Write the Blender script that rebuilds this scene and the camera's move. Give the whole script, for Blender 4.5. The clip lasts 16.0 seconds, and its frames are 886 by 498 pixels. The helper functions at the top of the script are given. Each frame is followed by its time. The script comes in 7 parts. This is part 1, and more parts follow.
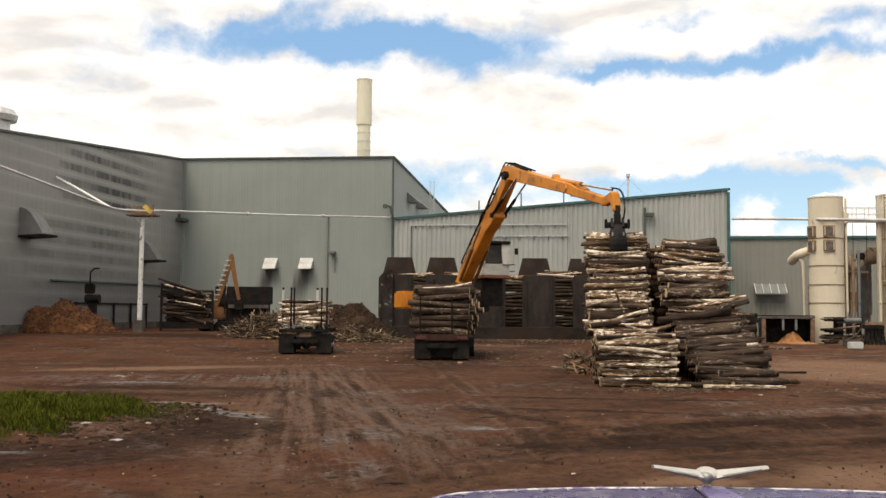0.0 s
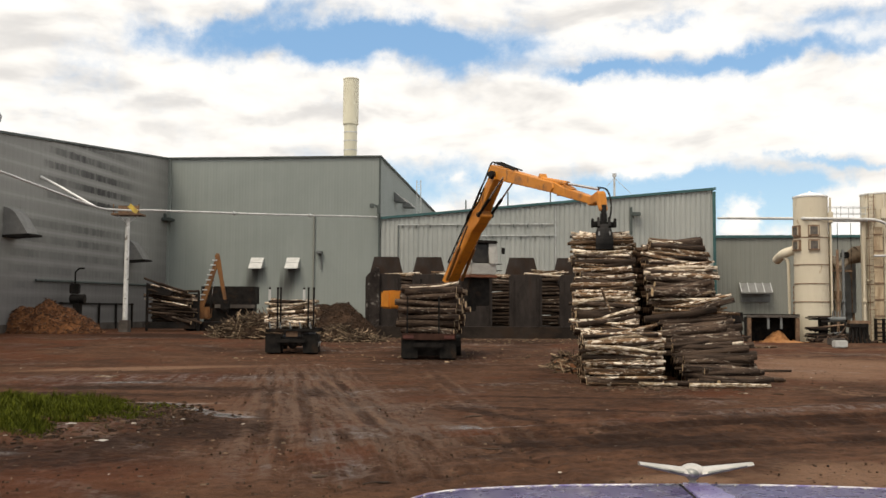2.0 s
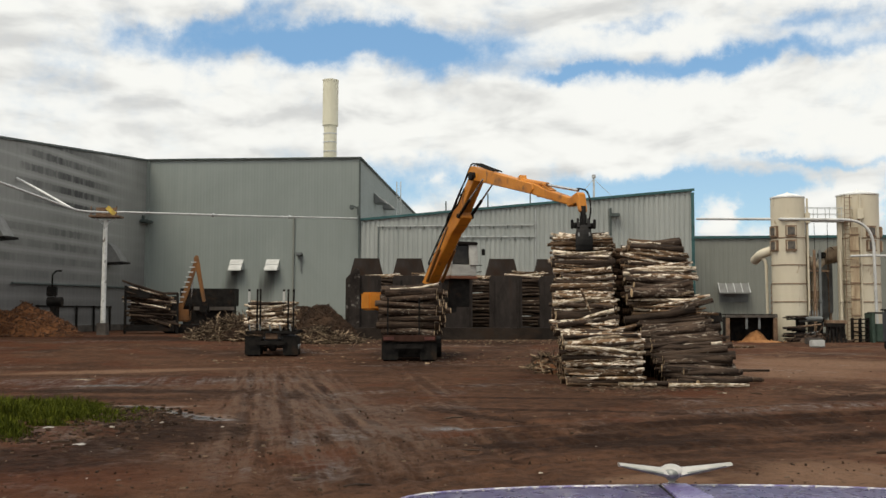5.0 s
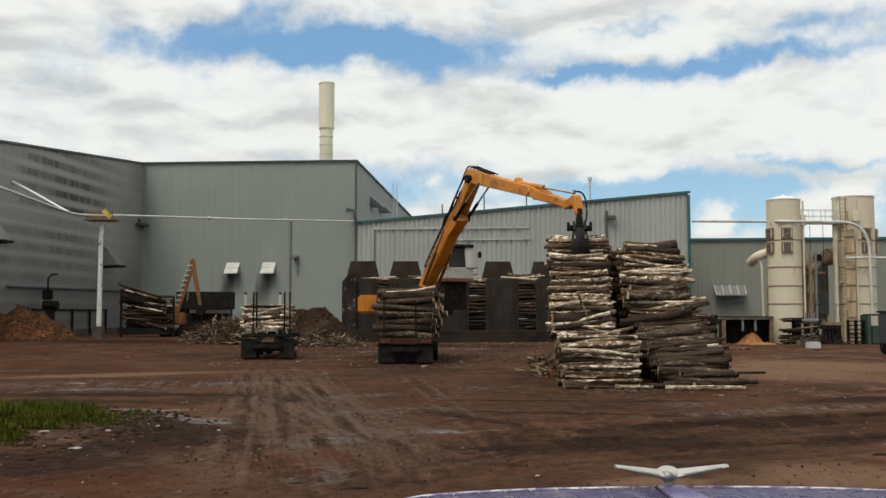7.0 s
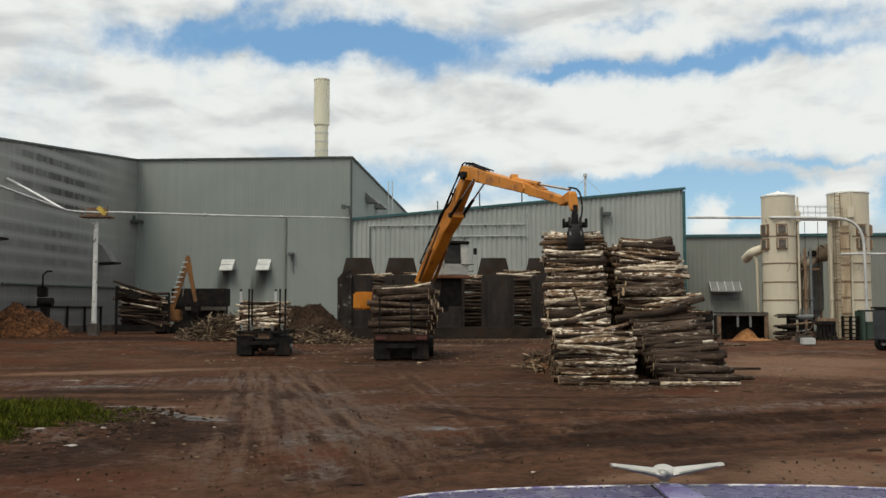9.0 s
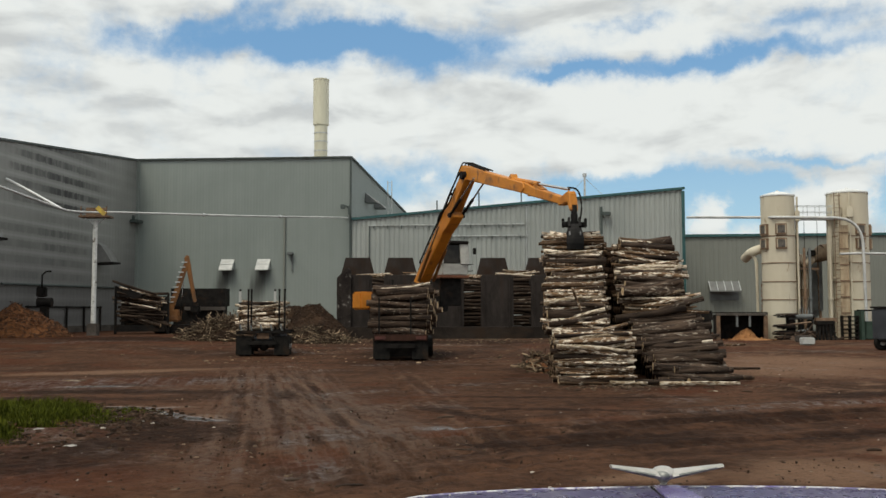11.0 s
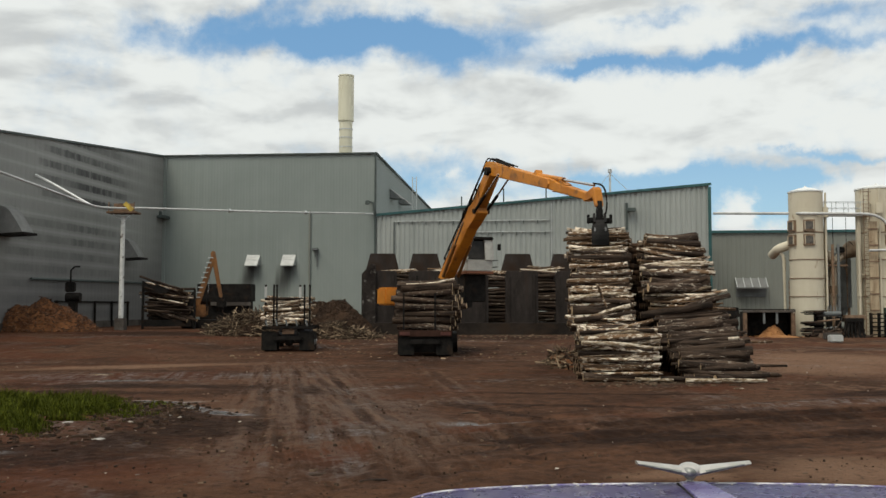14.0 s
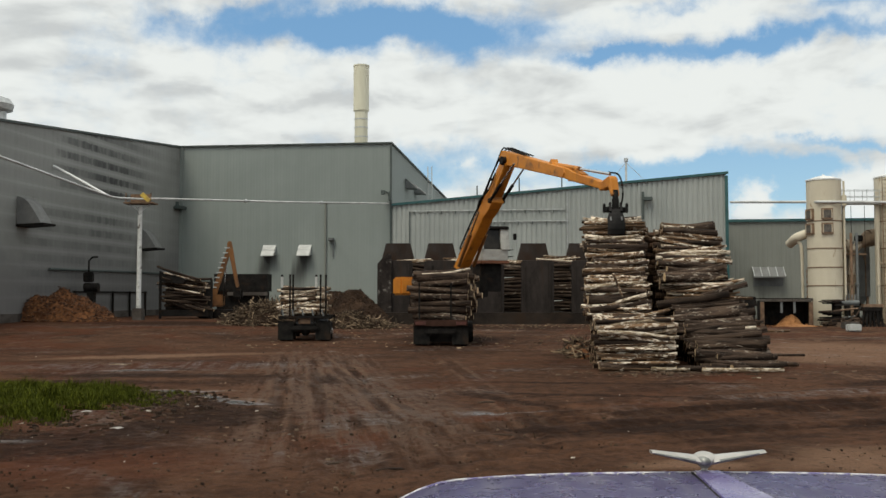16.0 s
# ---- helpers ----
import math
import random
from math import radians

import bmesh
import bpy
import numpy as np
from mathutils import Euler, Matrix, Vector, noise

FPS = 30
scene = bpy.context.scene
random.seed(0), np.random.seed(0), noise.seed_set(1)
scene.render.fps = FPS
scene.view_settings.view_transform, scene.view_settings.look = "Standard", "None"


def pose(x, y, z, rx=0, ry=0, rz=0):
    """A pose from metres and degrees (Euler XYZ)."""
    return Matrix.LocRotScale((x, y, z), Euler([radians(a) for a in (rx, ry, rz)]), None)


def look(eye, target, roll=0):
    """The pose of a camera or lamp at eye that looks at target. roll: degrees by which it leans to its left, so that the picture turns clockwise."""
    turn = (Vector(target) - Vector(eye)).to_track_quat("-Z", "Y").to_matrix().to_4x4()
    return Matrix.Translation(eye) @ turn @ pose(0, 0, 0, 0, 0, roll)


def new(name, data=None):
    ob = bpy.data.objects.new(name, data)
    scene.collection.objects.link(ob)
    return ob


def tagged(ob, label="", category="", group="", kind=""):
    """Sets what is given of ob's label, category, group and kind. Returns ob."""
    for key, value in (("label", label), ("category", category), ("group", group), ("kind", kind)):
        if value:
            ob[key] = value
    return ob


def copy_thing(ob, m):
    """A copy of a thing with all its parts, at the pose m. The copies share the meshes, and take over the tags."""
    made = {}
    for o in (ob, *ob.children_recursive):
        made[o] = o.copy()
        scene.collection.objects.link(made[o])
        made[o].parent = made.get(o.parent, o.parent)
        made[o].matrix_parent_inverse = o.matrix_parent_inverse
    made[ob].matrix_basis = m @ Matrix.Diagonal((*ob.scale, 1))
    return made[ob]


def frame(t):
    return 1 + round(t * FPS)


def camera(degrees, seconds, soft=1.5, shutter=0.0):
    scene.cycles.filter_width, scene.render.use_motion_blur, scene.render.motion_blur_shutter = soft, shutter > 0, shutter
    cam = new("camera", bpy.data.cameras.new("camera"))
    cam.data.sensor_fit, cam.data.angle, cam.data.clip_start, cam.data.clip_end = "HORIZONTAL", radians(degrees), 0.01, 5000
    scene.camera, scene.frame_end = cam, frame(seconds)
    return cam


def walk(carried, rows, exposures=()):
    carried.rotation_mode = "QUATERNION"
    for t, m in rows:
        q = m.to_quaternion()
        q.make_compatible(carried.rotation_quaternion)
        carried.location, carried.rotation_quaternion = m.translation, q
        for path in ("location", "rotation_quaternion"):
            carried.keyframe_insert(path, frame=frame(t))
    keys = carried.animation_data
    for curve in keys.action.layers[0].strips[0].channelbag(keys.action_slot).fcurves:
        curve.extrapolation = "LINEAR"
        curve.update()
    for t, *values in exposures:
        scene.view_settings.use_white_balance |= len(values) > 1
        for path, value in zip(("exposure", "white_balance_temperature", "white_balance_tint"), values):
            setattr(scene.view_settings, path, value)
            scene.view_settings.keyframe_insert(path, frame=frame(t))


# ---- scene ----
PATH = (
    (0, 0.003, 3.773, -0.460, -0.001, 2.400),
    (0.5, -0.518, 3.898, -0.472, -0.001, 2.402),
    (1, -0.742, 3.935, -0.374, -0.001, 2.400),
    (1.5, -0.766, 4.106, -0.347, 0.000, 2.399),
    (2, -0.790, 3.750, -0.360, 0.000, 2.396),
    (2.5, -0.840, 3.797, -0.302, 0.001, 2.398),
    (3, -1.123, 3.947, -0.276, -0.000, 2.399),
    (3.5, -1.211, 3.975, -0.308, 0.000, 2.398),
    (4, -1.614, 3.841, -0.250, -0.000, 2.398),
    (6.5, -2.117, 3.832, -0.062, 0.002, 2.399),
    (7, -2.197, 4.001, -0.015, 0.002, 2.397),
    (7.5, -2.284, 3.851, -0.010, 0.002, 2.399),
    (8, -2.279, 3.703, -0.026, 0.002, 2.399),
    (8.5, -2.436, 3.837, 0.056, 0.000, 2.403),
    (9, -2.467, 3.787, 0.064, 0.001, 2.403),
    (11.5, -2.514, 3.768, 0.093, -0.001, 2.408),
    (12, -2.541, 3.700, 0.040, -0.005, 2.408),
    (12.5, -2.335, 3.705, 0.034, -0.004, 2.408),
    (13, -2.018, 3.628, -0.008, -0.004, 2.410),
    (13.5, -1.655, 3.643, -0.043, -0.003, 2.406),
    (14, -1.020, 3.532, -0.081, -0.002, 2.405),
    (14.5, -0.312, 3.541, -0.266, -0.002, 2.404),
    (15, -0.328, 3.905, -0.273, 0.001, 2.401),
    (15.5, -0.485, 2.877, -0.067, 0.003, 2.395),
    (16, -0.062, 2.903, 0.007, 0.003, 2.404),
)
cam = camera(50.4, 16.0)
walk(cam, [(t, pose(ex, 0, ez, 90 + p, r, y)) for t, y, p, r, ex, ez in PATH],
     exposures=[(0.0, 0.05, 7150, 11), (2.0, -0.06, 7000, 10), (4.0, -0.20, 6800, 7.5), (7.0, -0.34, 6600, 5), (12.0, -0.44, 6500, 4), (16.0, -0.40, 6500, 4)])

# ---- light ----
SUN_AZ, SUN_EL = radians(-145), radians(60)    # azimuth from +y, clockwise
to_sun = Vector((math.sin(SUN_AZ) * math.cos(SUN_EL), math.cos(SUN_AZ) * math.cos(SUN_EL), math.sin(SUN_EL)))
sun = new("sun", bpy.data.lights.new("sun", "SUN"))
sun.data.energy, sun.data.angle, sun.data.color = 2.85, radians(26), (1.0, 0.92, 0.80)
sun.matrix_world = look(to_sun * 200, (0, 0, 0))


class Nodes:
    """Short hand for building a node tree."""

    def __init__(self, tree):
        self.tree = tree
        tree.nodes.clear()

    def add(self, kind, op=None, **links):
        n = self.tree.nodes.new(kind)
        if op:
            n.operation = op
        for k, v in links.items():
            key = int(k[1:]) if k[0] == "i" and k[1:].isdigit() else k.replace("_", " ")
            s = n.inputs[key]
            if isinstance(v, bpy.types.NodeSocket):
                self.tree.links.new(v, s)
            else:
                s.default_value = v
        return n

    def math(self, op, a, b=0.0):
        return self.add("ShaderNodeMath", op, i0=a, i1=b).outputs[0]

    def mix(self, f, a, b):
        n = self.tree.nodes.new("ShaderNodeMix")
        n.data_type = "RGBA"
        for key, v in ((0, f), (6, a), (7, b)):
            if isinstance(v, bpy.types.NodeSocket):
                self.tree.links.new(v, n.inputs[key])
            else:
                n.inputs[key].default_value = v if key == 0 else (*v, 1)[:4]
        return n.outputs[2]

    def noise(self, vec, scale, detail=4.0, rough=0.55, distortion=0.0):
        return self.add("ShaderNodeTexNoise", None, Vector=vec, Scale=scale, Detail=detail, Roughness=rough, Distortion=distortion).outputs[0]

    def band(self, v, lo, hi):
        n = self.add("ShaderNodeMapRange", None, Value=v)
        n.interpolation_type = "SMOOTHSTEP"
        n.inputs[1].default_value, n.inputs[2].default_value = lo, hi
        return n.outputs[0]


def build_sky():
    world = bpy.data.worlds.new("sky")
    world.use_nodes = True
    scene.world = world
    N = Nodes(world.node_tree)
    way = N.add("ShaderNodeTexCoord").outputs["Generated"]
    sky = N.add("ShaderNodeTexSky")
    sky.sky_type, sky.sun_disc, sky.sun_elevation, sky.sun_rotation = "NISHITA", False, SUN_EL, SUN_AZ
    sky.air_density, sky.dust_density, sky.ozone_density = 1.0, 0.4, 2.5
    blue = N.add("ShaderNodeVectorMath", "SCALE", i0=sky.outputs[0]).outputs[0]
    blue.node.inputs["Scale"].default_value = 0.20
    xyz = N.add("ShaderNodeSeparateXYZ", None, Vector=way)
    x, y, z = xyz.outputs
    blue = N.mix(0.65, blue, N.mix(N.band(z, 0.05, 0.27), (0.40, 0.64, 0.86), (0.215, 0.455, 0.79)))
    up = N.math("MAXIMUM", z, 0.0)
    # a cloud deck seen in perspective
    deep = N.math("ADD", up, 0.16)
    deck = N.add("ShaderNodeCombineXYZ", None, X=N.math("DIVIDE", x, deep), Y=N.math("DIVIDE", y, deep), Z=3.3).outputs[0]
    big = N.noise(deck, 1.25, 9.0, 0.56, 0.35)
    billow = N.noise(N.add("ShaderNodeVectorMath", "MULTIPLY", i0=way, i1=(1.0, 1.0, 1.7)).outputs[0], 13.0, 9.0, 0.60, 0.25)
    puff = N.noise(way, 34.0, 6.0, 0.6, 0.2)
    ah = N.math("DIVIDE", x, N.math("MAXIMUM", N.math("ABSOLUTE", y), 0.05))
    eh = N.math("DIVIDE", z, N.math("MAXIMUM", N.math("ABSOLUTE", y), 0.05))
    warp = N.add("ShaderNodeSeparateColor", None, Color=N.add("ShaderNodeTexNoise", None, Vector=way, Scale=11.0, Detail=7.0, Roughness=0.62).outputs[1]).outputs
    wa_ = N.math("ADD", ah, N.math("MULTIPLY", N.math("SUBTRACT", warp[0], 0.5), 0.18))
    we_ = N.math("ADD", eh, N.math("MULTIPLY", N.math("SUBTRACT", warp[1], 0.5), 0.085))
    front = N.math("GREATER_THAN", y, 0.0)

    def lobes(rows):
        """Sum of soft lobes: azimuth, height, half width, half height (tangents), slope, strength."""
        total = None
        for a, e, wa, we, slope, k in rows:
            da = N.math("SUBTRACT", wa_, a)
            de = N.math("DIVIDE", N.math("SUBTRACT", N.math("SUBTRACT", we_, e), N.math("MULTIPLY", da, slope)), we)
            da = N.math("DIVIDE", da, wa)
            r2 = N.math("ADD", N.math("MULTIPLY", da, da), N.math("MULTIPLY", de, de))
            g = N.math("MULTIPLY", N.math("POWER", 2.718, N.math("MULTIPLY", r2, -1.0)), k)
            total = g if total is None else N.math("ADD", total, g)
        return total

    clear = lobes(((-0.17, 0.288, 0.15, 0.025, 0.02, 0.60), (-0.01, 0.285, 0.12, 0.028, -0.06, 0.66), (-0.20, 0.318, 0.08, 0.014, 0.3, 0.34), (-0.02, 0.304, 0.05, 0.016, 0.0, 0.2),
                   (0.195, 0.262, 0.07, 0.010, 0.16, 0.52), (0.31, 0.271, 0.08, 0.016, 0.05, 0.60), (0.44, 0.283, 0.10, 0.014, 0.10, 0.50), (0.47, 0.320, 0.09, 0.014, 0.1, 0.40), (0.25, 0.314, 0.07, 0.008, 0.1, 0.26),
                   (-0.005, 0.133, 0.06, 0.026, 0.0, 0.52), (0.085, 0.122, 0.06, 0.018, 0.0, 0.30), (0.20, 0.128, 0.06, 0.019, 0.0, 0.52),
                   (0.37, 0.114, 0.15, 0.036, 0.0, 0.85), (0.33, 0.141, 0.12, 0.011, 0.0, 0.45), (0.45, 0.166, 0.10, 0.006, 0.02, 0.46), (0.55, 0.12, 0.08, 0.03, 0.0, 0.6)))
    heaped = lobes(((0.322, 0.108, 0.026, 0.027, 0.0, 0.80), (0.480, 0.122, 0.045, 0.034, 0.10, 0.95), (0.43, 0.10, 0.03, 0.018, 0.0, 0.5), (0.17, 0.20, 0.20, 0.028, 0.0, 0.35), (0.015, 0.128, 0.016, 0.008, 0.0, 0.4)))
    cover = N.math("ADD", 0.66, N.math("ADD", N.math("MULTIPLY", N.math("SUBTRACT", billow, 0.5), 0.85), N.math("MULTIPLY", N.math("SUBTRACT", puff, 0.5), 0.42)))
    cover = N.math("ADD", cover, N.math("SUBTRACT", N.math("MULTIPLY", heaped, front), N.math("MULTIPLY", clear, front)))
    back = N.math("ADD", 0.10, N.math("ADD", N.math("MULTIPLY", big, 0.8), N.math("MULTIPLY", billow, 0.2)))
    cover = N.add("ShaderNodeMix", None, Factor=front, A=back, B=cover).outputs[0]
    veil = N.band(cover, 0.02, 0.70)
    # grey bellies under the sunlit tops
    streak = N.add("ShaderNodeVectorMath", "MULTIPLY", i0=way, i1=(5.0, 5.0, 10.0)).outputs[0]
    soft = N.noise(streak, 1.5, 5.0, 0.52, 0.35)
    tall = N.add("ShaderNodeVectorMath", "MULTIPLY", i0=way, i1=(0.75, 0.75, 2.1)).outputs[0]
    here = N.noise(tall, 11.0, 4.5, 0.52, 0.3)
    above = N.noise(N.add("ShaderNodeVectorMath", "ADD", i0=tall, i1=(0.010, 0.0, 0.030)).outputs[0], 11.0, 4.5, 0.52, 0.3)
    relief = N.math("SUBTRACT", here, above)
    grey = lobes(((-0.24, 0.203, 0.17, 0.017, 0.0, 0.20), (-0.08, 0.212, 0.10, 0.014, 0.0, 0.18), (-0.40, 0.31, 0.09, 0.03, 0.0, 0.22), (0.15, 0.175, 0.05, 0.012, 0.0, 0.10), (-0.33, 0.185, 0.1, 0.01, 0.0, 0.12), (0.30, 0.205, 0.10, 0.008, 0.0, 0.08)))
    lit = N.math("ADD", N.math("ADD", N.math("MULTIPLY", soft, 0.9), 0.17), N.math("MULTIPLY", relief, 1.5))
    lit = N.band(N.math("SUBTRACT", lit, N.math("MULTIPLY", grey, front)), 0.18, 0.72)
    cloud = N.mix(lit, (0.79, 0.795, 0.815), (1.13, 1.13, 1.13))
    shade = N.mix(veil, blue, cloud)
    # ground colour below the horizon
    floor = N.math("GREATER_THAN", z, -0.02)
    shade = N.mix(floor, (0.10, 0.08, 0.07), shade)
    bg = N.add("ShaderNodeBackground", None, Color=shade, Strength=1.0)
    N.add("ShaderNodeOutputWorld", None, Surface=bg.outputs[0])


build_sky()

# ---- materials ----


def surface(name, c1, c2, scale=2.0, rough=(0.6, 0.8), metal=0.0, bump=0.15, bump_scale=30.0, stretch=(1, 1, 1), lo=0.35, hi=0.65,
            stain=None, stain_scale=0.5, stain_range=(0.52, 0.7), fine=0.25, per_piece=0.0, spec=0.5, coords="Object", rust=None, island=False, blotch=None, piece_stain=0.0):
    """Two-scale colour, roughness and bump; stain lays a third colour in patches of its own."""
    m = bpy.data.materials.new(name)
    m.use_nodes = True
    N = Nodes(m.node_tree)
    co = N.add("ShaderNodeTexCoord").outputs[coords]
    vec = N.add("ShaderNodeMapping", None, Vector=co, Scale=stretch).outputs[0]
    rnd = None
    if per_piece:
        rnd = N.add("ShaderNodeNewGeometry").outputs["Random Per Island"] if island else N.add("ShaderNodeObjectInfo").outputs["Random"]
        vec = N.add("ShaderNodeVectorMath", "ADD", i0=vec, i1=N.add("ShaderNodeVectorMath", "SCALE", i0=(37.0, 51.0, 29.0)).outputs[0]).outputs[0]
        N.tree.links.new(rnd, vec.node.inputs[1].links[0].from_node.inputs["Scale"])
    n1 = N.noise(vec, scale, 5.0, 0.6, 0.3)
    n2 = N.noise(vec, scale * 9, 5.0, 0.65)
    f = N.band(N.math("ADD", N.math("MULTIPLY", n1, 1.0 - fine), N.math("MULTIPLY", n2, fine)), lo, hi)
    col = N.mix(f, c1, c2)
    if stain:
        svec = vec
        if blotch:
            svec = N.add("ShaderNodeVectorMath", "MULTIPLY", i0=vec, i1=blotch).outputs[0]
        s = N.noise(svec, stain_scale, 6.0, 0.62, 0.6)
        if rnd is not None and piece_stain:
            s = N.math("ADD", s, N.math("MULTIPLY", N.math("SUBTRACT", rnd, 0.5), piece_stain))
        s = N.band(s, *stain_range)
        col = N.mix(s, col, stain)
    if rust:
        s = N.band(N.noise(vec, rust[1], 7.0, 0.7, 0.4), rust[2], rust[2] + 0.1)
        col = N.mix(s, col, rust[0])
    if rnd is not None:
        k = N.math("ADD", 1.0 - per_piece, N.math("MULTIPLY", rnd, 2 * per_piece))
        hsv = N.add("ShaderNodeHueSaturation", None, Color=col, Value=k)
        col = hsv.outputs[0]
    rgh = N.math("ADD", rough[0], N.math("MULTIPLY", n2, rough[1] - rough[0]))
    b = N.add("ShaderNodeBsdfPrincipled", None, Base_Color=col, Roughness=rgh, Metallic=metal)
    b.inputs["Specular IOR Level"].default_value = spec
    if bump:
        bn = N.add("ShaderNodeBump", None, Height=N.noise(vec, bump_scale, 4.0, 0.6), Strength=bump, Distance=0.03)
        N.tree.links.new(bn.outputs[0], b.inputs["Normal"])
    N.add("ShaderNodeOutputMaterial", None, Surface=b.outputs[0])
    return m


def mud():
    """Wet brown yard soil: tyre lanes, sweeping turning marks, churned dark patches, reddish bark soil and paler dry
    scuffs; some patches hold painted glare, sheen and shade.
    """
    m = bpy.data.materials.new("mud")
    m.use_nodes = True
    N = Nodes(m.node_tree)
    co = N.add("ShaderNodeTexCoord").outputs["Object"]
    x, y, z = N.add("ShaderNodeSeparateXYZ", None, Vector=co).outputs
    lanes = N.add("ShaderNodeMapping", None, Vector=co, Rotation=(0, 0, radians(8)), Scale=(0.9, 1.0, 1.0)).outputs[0]
    # polar marks about the trucks' turning point
    px, py = N.math("SUBTRACT", x, 22.8), N.math("SUBTRACT", y, -18.0)
    rad = N.math("SQRT", N.math("ADD", N.math("MULTIPLY", px, px), N.math("MULTIPLY", py, py)))
    ang = N.math("ARCTAN2", py, px)
    arcs = N.add("ShaderNodeCombineXYZ", None, X=N.math("MULTIPLY", rad, 2.6), Y=N.math("MULTIPLY", ang, 16.0), Z=0.0).outputs[0]
    a = N.noise(co, 0.13, 6.0, 0.6, 0.8)
    b = N.noise(lanes, 0.5, 8.0, 0.66, 0.8)
    c = N.noise(co, 2.2, 9.0, 0.78)
    d = N.noise(co, 24.0, 4.0, 0.7)
    w = N.noise(co, 0.75, 7.0, 0.7, 0.5)
    # wheel lanes run to the parked log truck
    u = N.math("ADD", x, N.math("MULTIPLY", N.math("SUBTRACT", y, 16.0), 0.153))
    u = N.math("ADD", u, N.math("MULTIPLY", N.math("SUBTRACT", w, 0.5), 0.28))
    along = N.add("ShaderNodeCombineXYZ", None, X=N.math("MULTIPLY", u, 4.2), Y=N.math("MULTIPLY", y, 0.16), Z=2.0).outputs[0]
    t = N.noise(along, 1.0, 6.0, 0.66, 0.15)
    lane_zone = N.math("MULTIPLY", N.band(u, -4.4, -3.0), N.band(u, 1.0, -0.4))
    lane_zone = N.math("MULTIPLY", lane_zone, N.math("MULTIPLY", N.band(y, 12.0, 17.0), N.band(y, 46.0, 34.0)))
    q = N.noise(arcs, 1.0, 8.0, 0.68, 0.3)
    arc_zone = N.math("MULTIPLY", N.band(x, -1.0, 3.5), N.band(y, 29.0, 23.0))

    def blot(cx, cy, rx, ry, rz=0.0, ragged=1.1):
        dx, dy = N.math("SUBTRACT", x, cx), N.math("SUBTRACT", y, cy)
        ca, sa = math.cos(radians(rz)), math.sin(radians(rz))
        e = N.math("DIVIDE", N.math("ADD", N.math("MULTIPLY", dx, ca), N.math("MULTIPLY", dy, sa)), rx)
        g = N.math("DIVIDE", N.math("SUBTRACT", N.math("MULTIPLY", dy, ca), N.math("MULTIPLY", dx, sa)), ry)
        r = N.math("SQRT", N.math("ADD", N.math("MULTIPLY", e, e), N.math("MULTIPLY", g, g)))
        r = N.math("ADD", r, N.math("MULTIPLY", N.math("SUBTRACT", N.math("ADD", N.math("MULTIPLY", w, 0.6), N.math("MULTIPLY", c, 0.4)), 0.5), ragged * 2.2))
        return N.band(r, 1.25, 0.45)

    def blots(rows):
        out = None
        for r in rows:
            k = blot(*r)
            out = k if out is None else N.math("MAXIMUM", out, k)
        return out

    base = N.math("ADD", N.math("MULTIPLY", a, 0.5), N.math("MULTIPLY", b, 0.5))
    base = N.math("ADD", base, N.math("MULTIPLY", lane_zone, N.math("MULTIPLY", N.math("SUBTRACT", t, 0.43), 1.0)))
    base = N.math("ADD", base, N.math("MULTIPLY", arc_zone, N.math("MULTIPLY", N.math("SUBTRACT", q, 0.5), 0.65)))
    base = N.math("ADD", base, N.math("MULTIPLY", N.math("SUBTRACT", c, 0.5), 0.75))
    col = N.mix(N.band(base, 0.30, 0.68), (0.024, 0.0138, 0.0092), (0.088, 0.0505, 0.0325))
    red = N.math("ADD", N.noise(lanes, 0.20, 5.0, 0.6, 1.0), N.math("MULTIPLY", N.band(N.math("ABSOLUTE", x), 4.0, 13.0), 0.09))
    red = N.math("MAXIMUM", N.band(red, 0.54, 0.68), blots(((-7.0, 14.0, 4.0, 2.2), (17.5, 36.5, 3.5, 2.2), (0.9, 18.6, 0.8, 0.5), (-12.5, 25.8, 5.5, 1.1), (32.0, 86.5, 5.0, 2.0))))
    col = N.mix(N.math("MULTIPLY", red, 0.7), col, N.mix(c, (0.034, 0.0125, 0.0065), (0.108, 0.046, 0.026)))
    # a second set of tracks fans out towards the viewer's right
    v = N.math("ADD", x, N.math("ADD", N.math("MULTIPLY", N.math("SUBTRACT", y, 19.0), 0.29), N.math("MULTIPLY", N.math("SUBTRACT", w, 0.5), 0.3)))
    t2 = N.noise(N.add("ShaderNodeCombineXYZ", None, X=N.math("MULTIPLY", v, 3.8), Y=N.math("MULTIPLY", y, 0.2), Z=7.0).outputs[0], 1.0, 6.0, 0.66, 0.15)
    fan_zone = N.math("MULTIPLY", N.math("MULTIPLY", N.band(v, -2.6, -1.4), N.band(v, 1.6, 0.2)), N.math("MULTIPLY", N.band(y, 15.0, 18.0), N.band(y, 33.0, 26.0)))
    for zone, tr in ((lane_zone, t), (fan_zone, t2)):
        # paler lane streaks, greyed to put the wet sheen into the colour
        worn = N.math("MULTIPLY", zone, N.band(N.math("ADD", tr, N.math("MULTIPLY", N.math("SUBTRACT", c, 0.5), 0.35)), 0.44, 0.58))
        col = N.mix(N.math("MULTIPLY", worn, 0.50), col, N.mix(c, (0.052, 0.042, 0.037), (0.135, 0.114, 0.100)))
        rut = N.math("MULTIPLY", zone, N.band(tr, 0.46, 0.37))
        col = N.mix(N.math("MULTIPLY", rut, 0.38), col, (0.020, 0.0125, 0.009))
    # single wheel ruts: darker along the middle, paler along both edges
    way = N.math("DIVIDE", N.math("SUBTRACT", y, 12.0), 32.0)
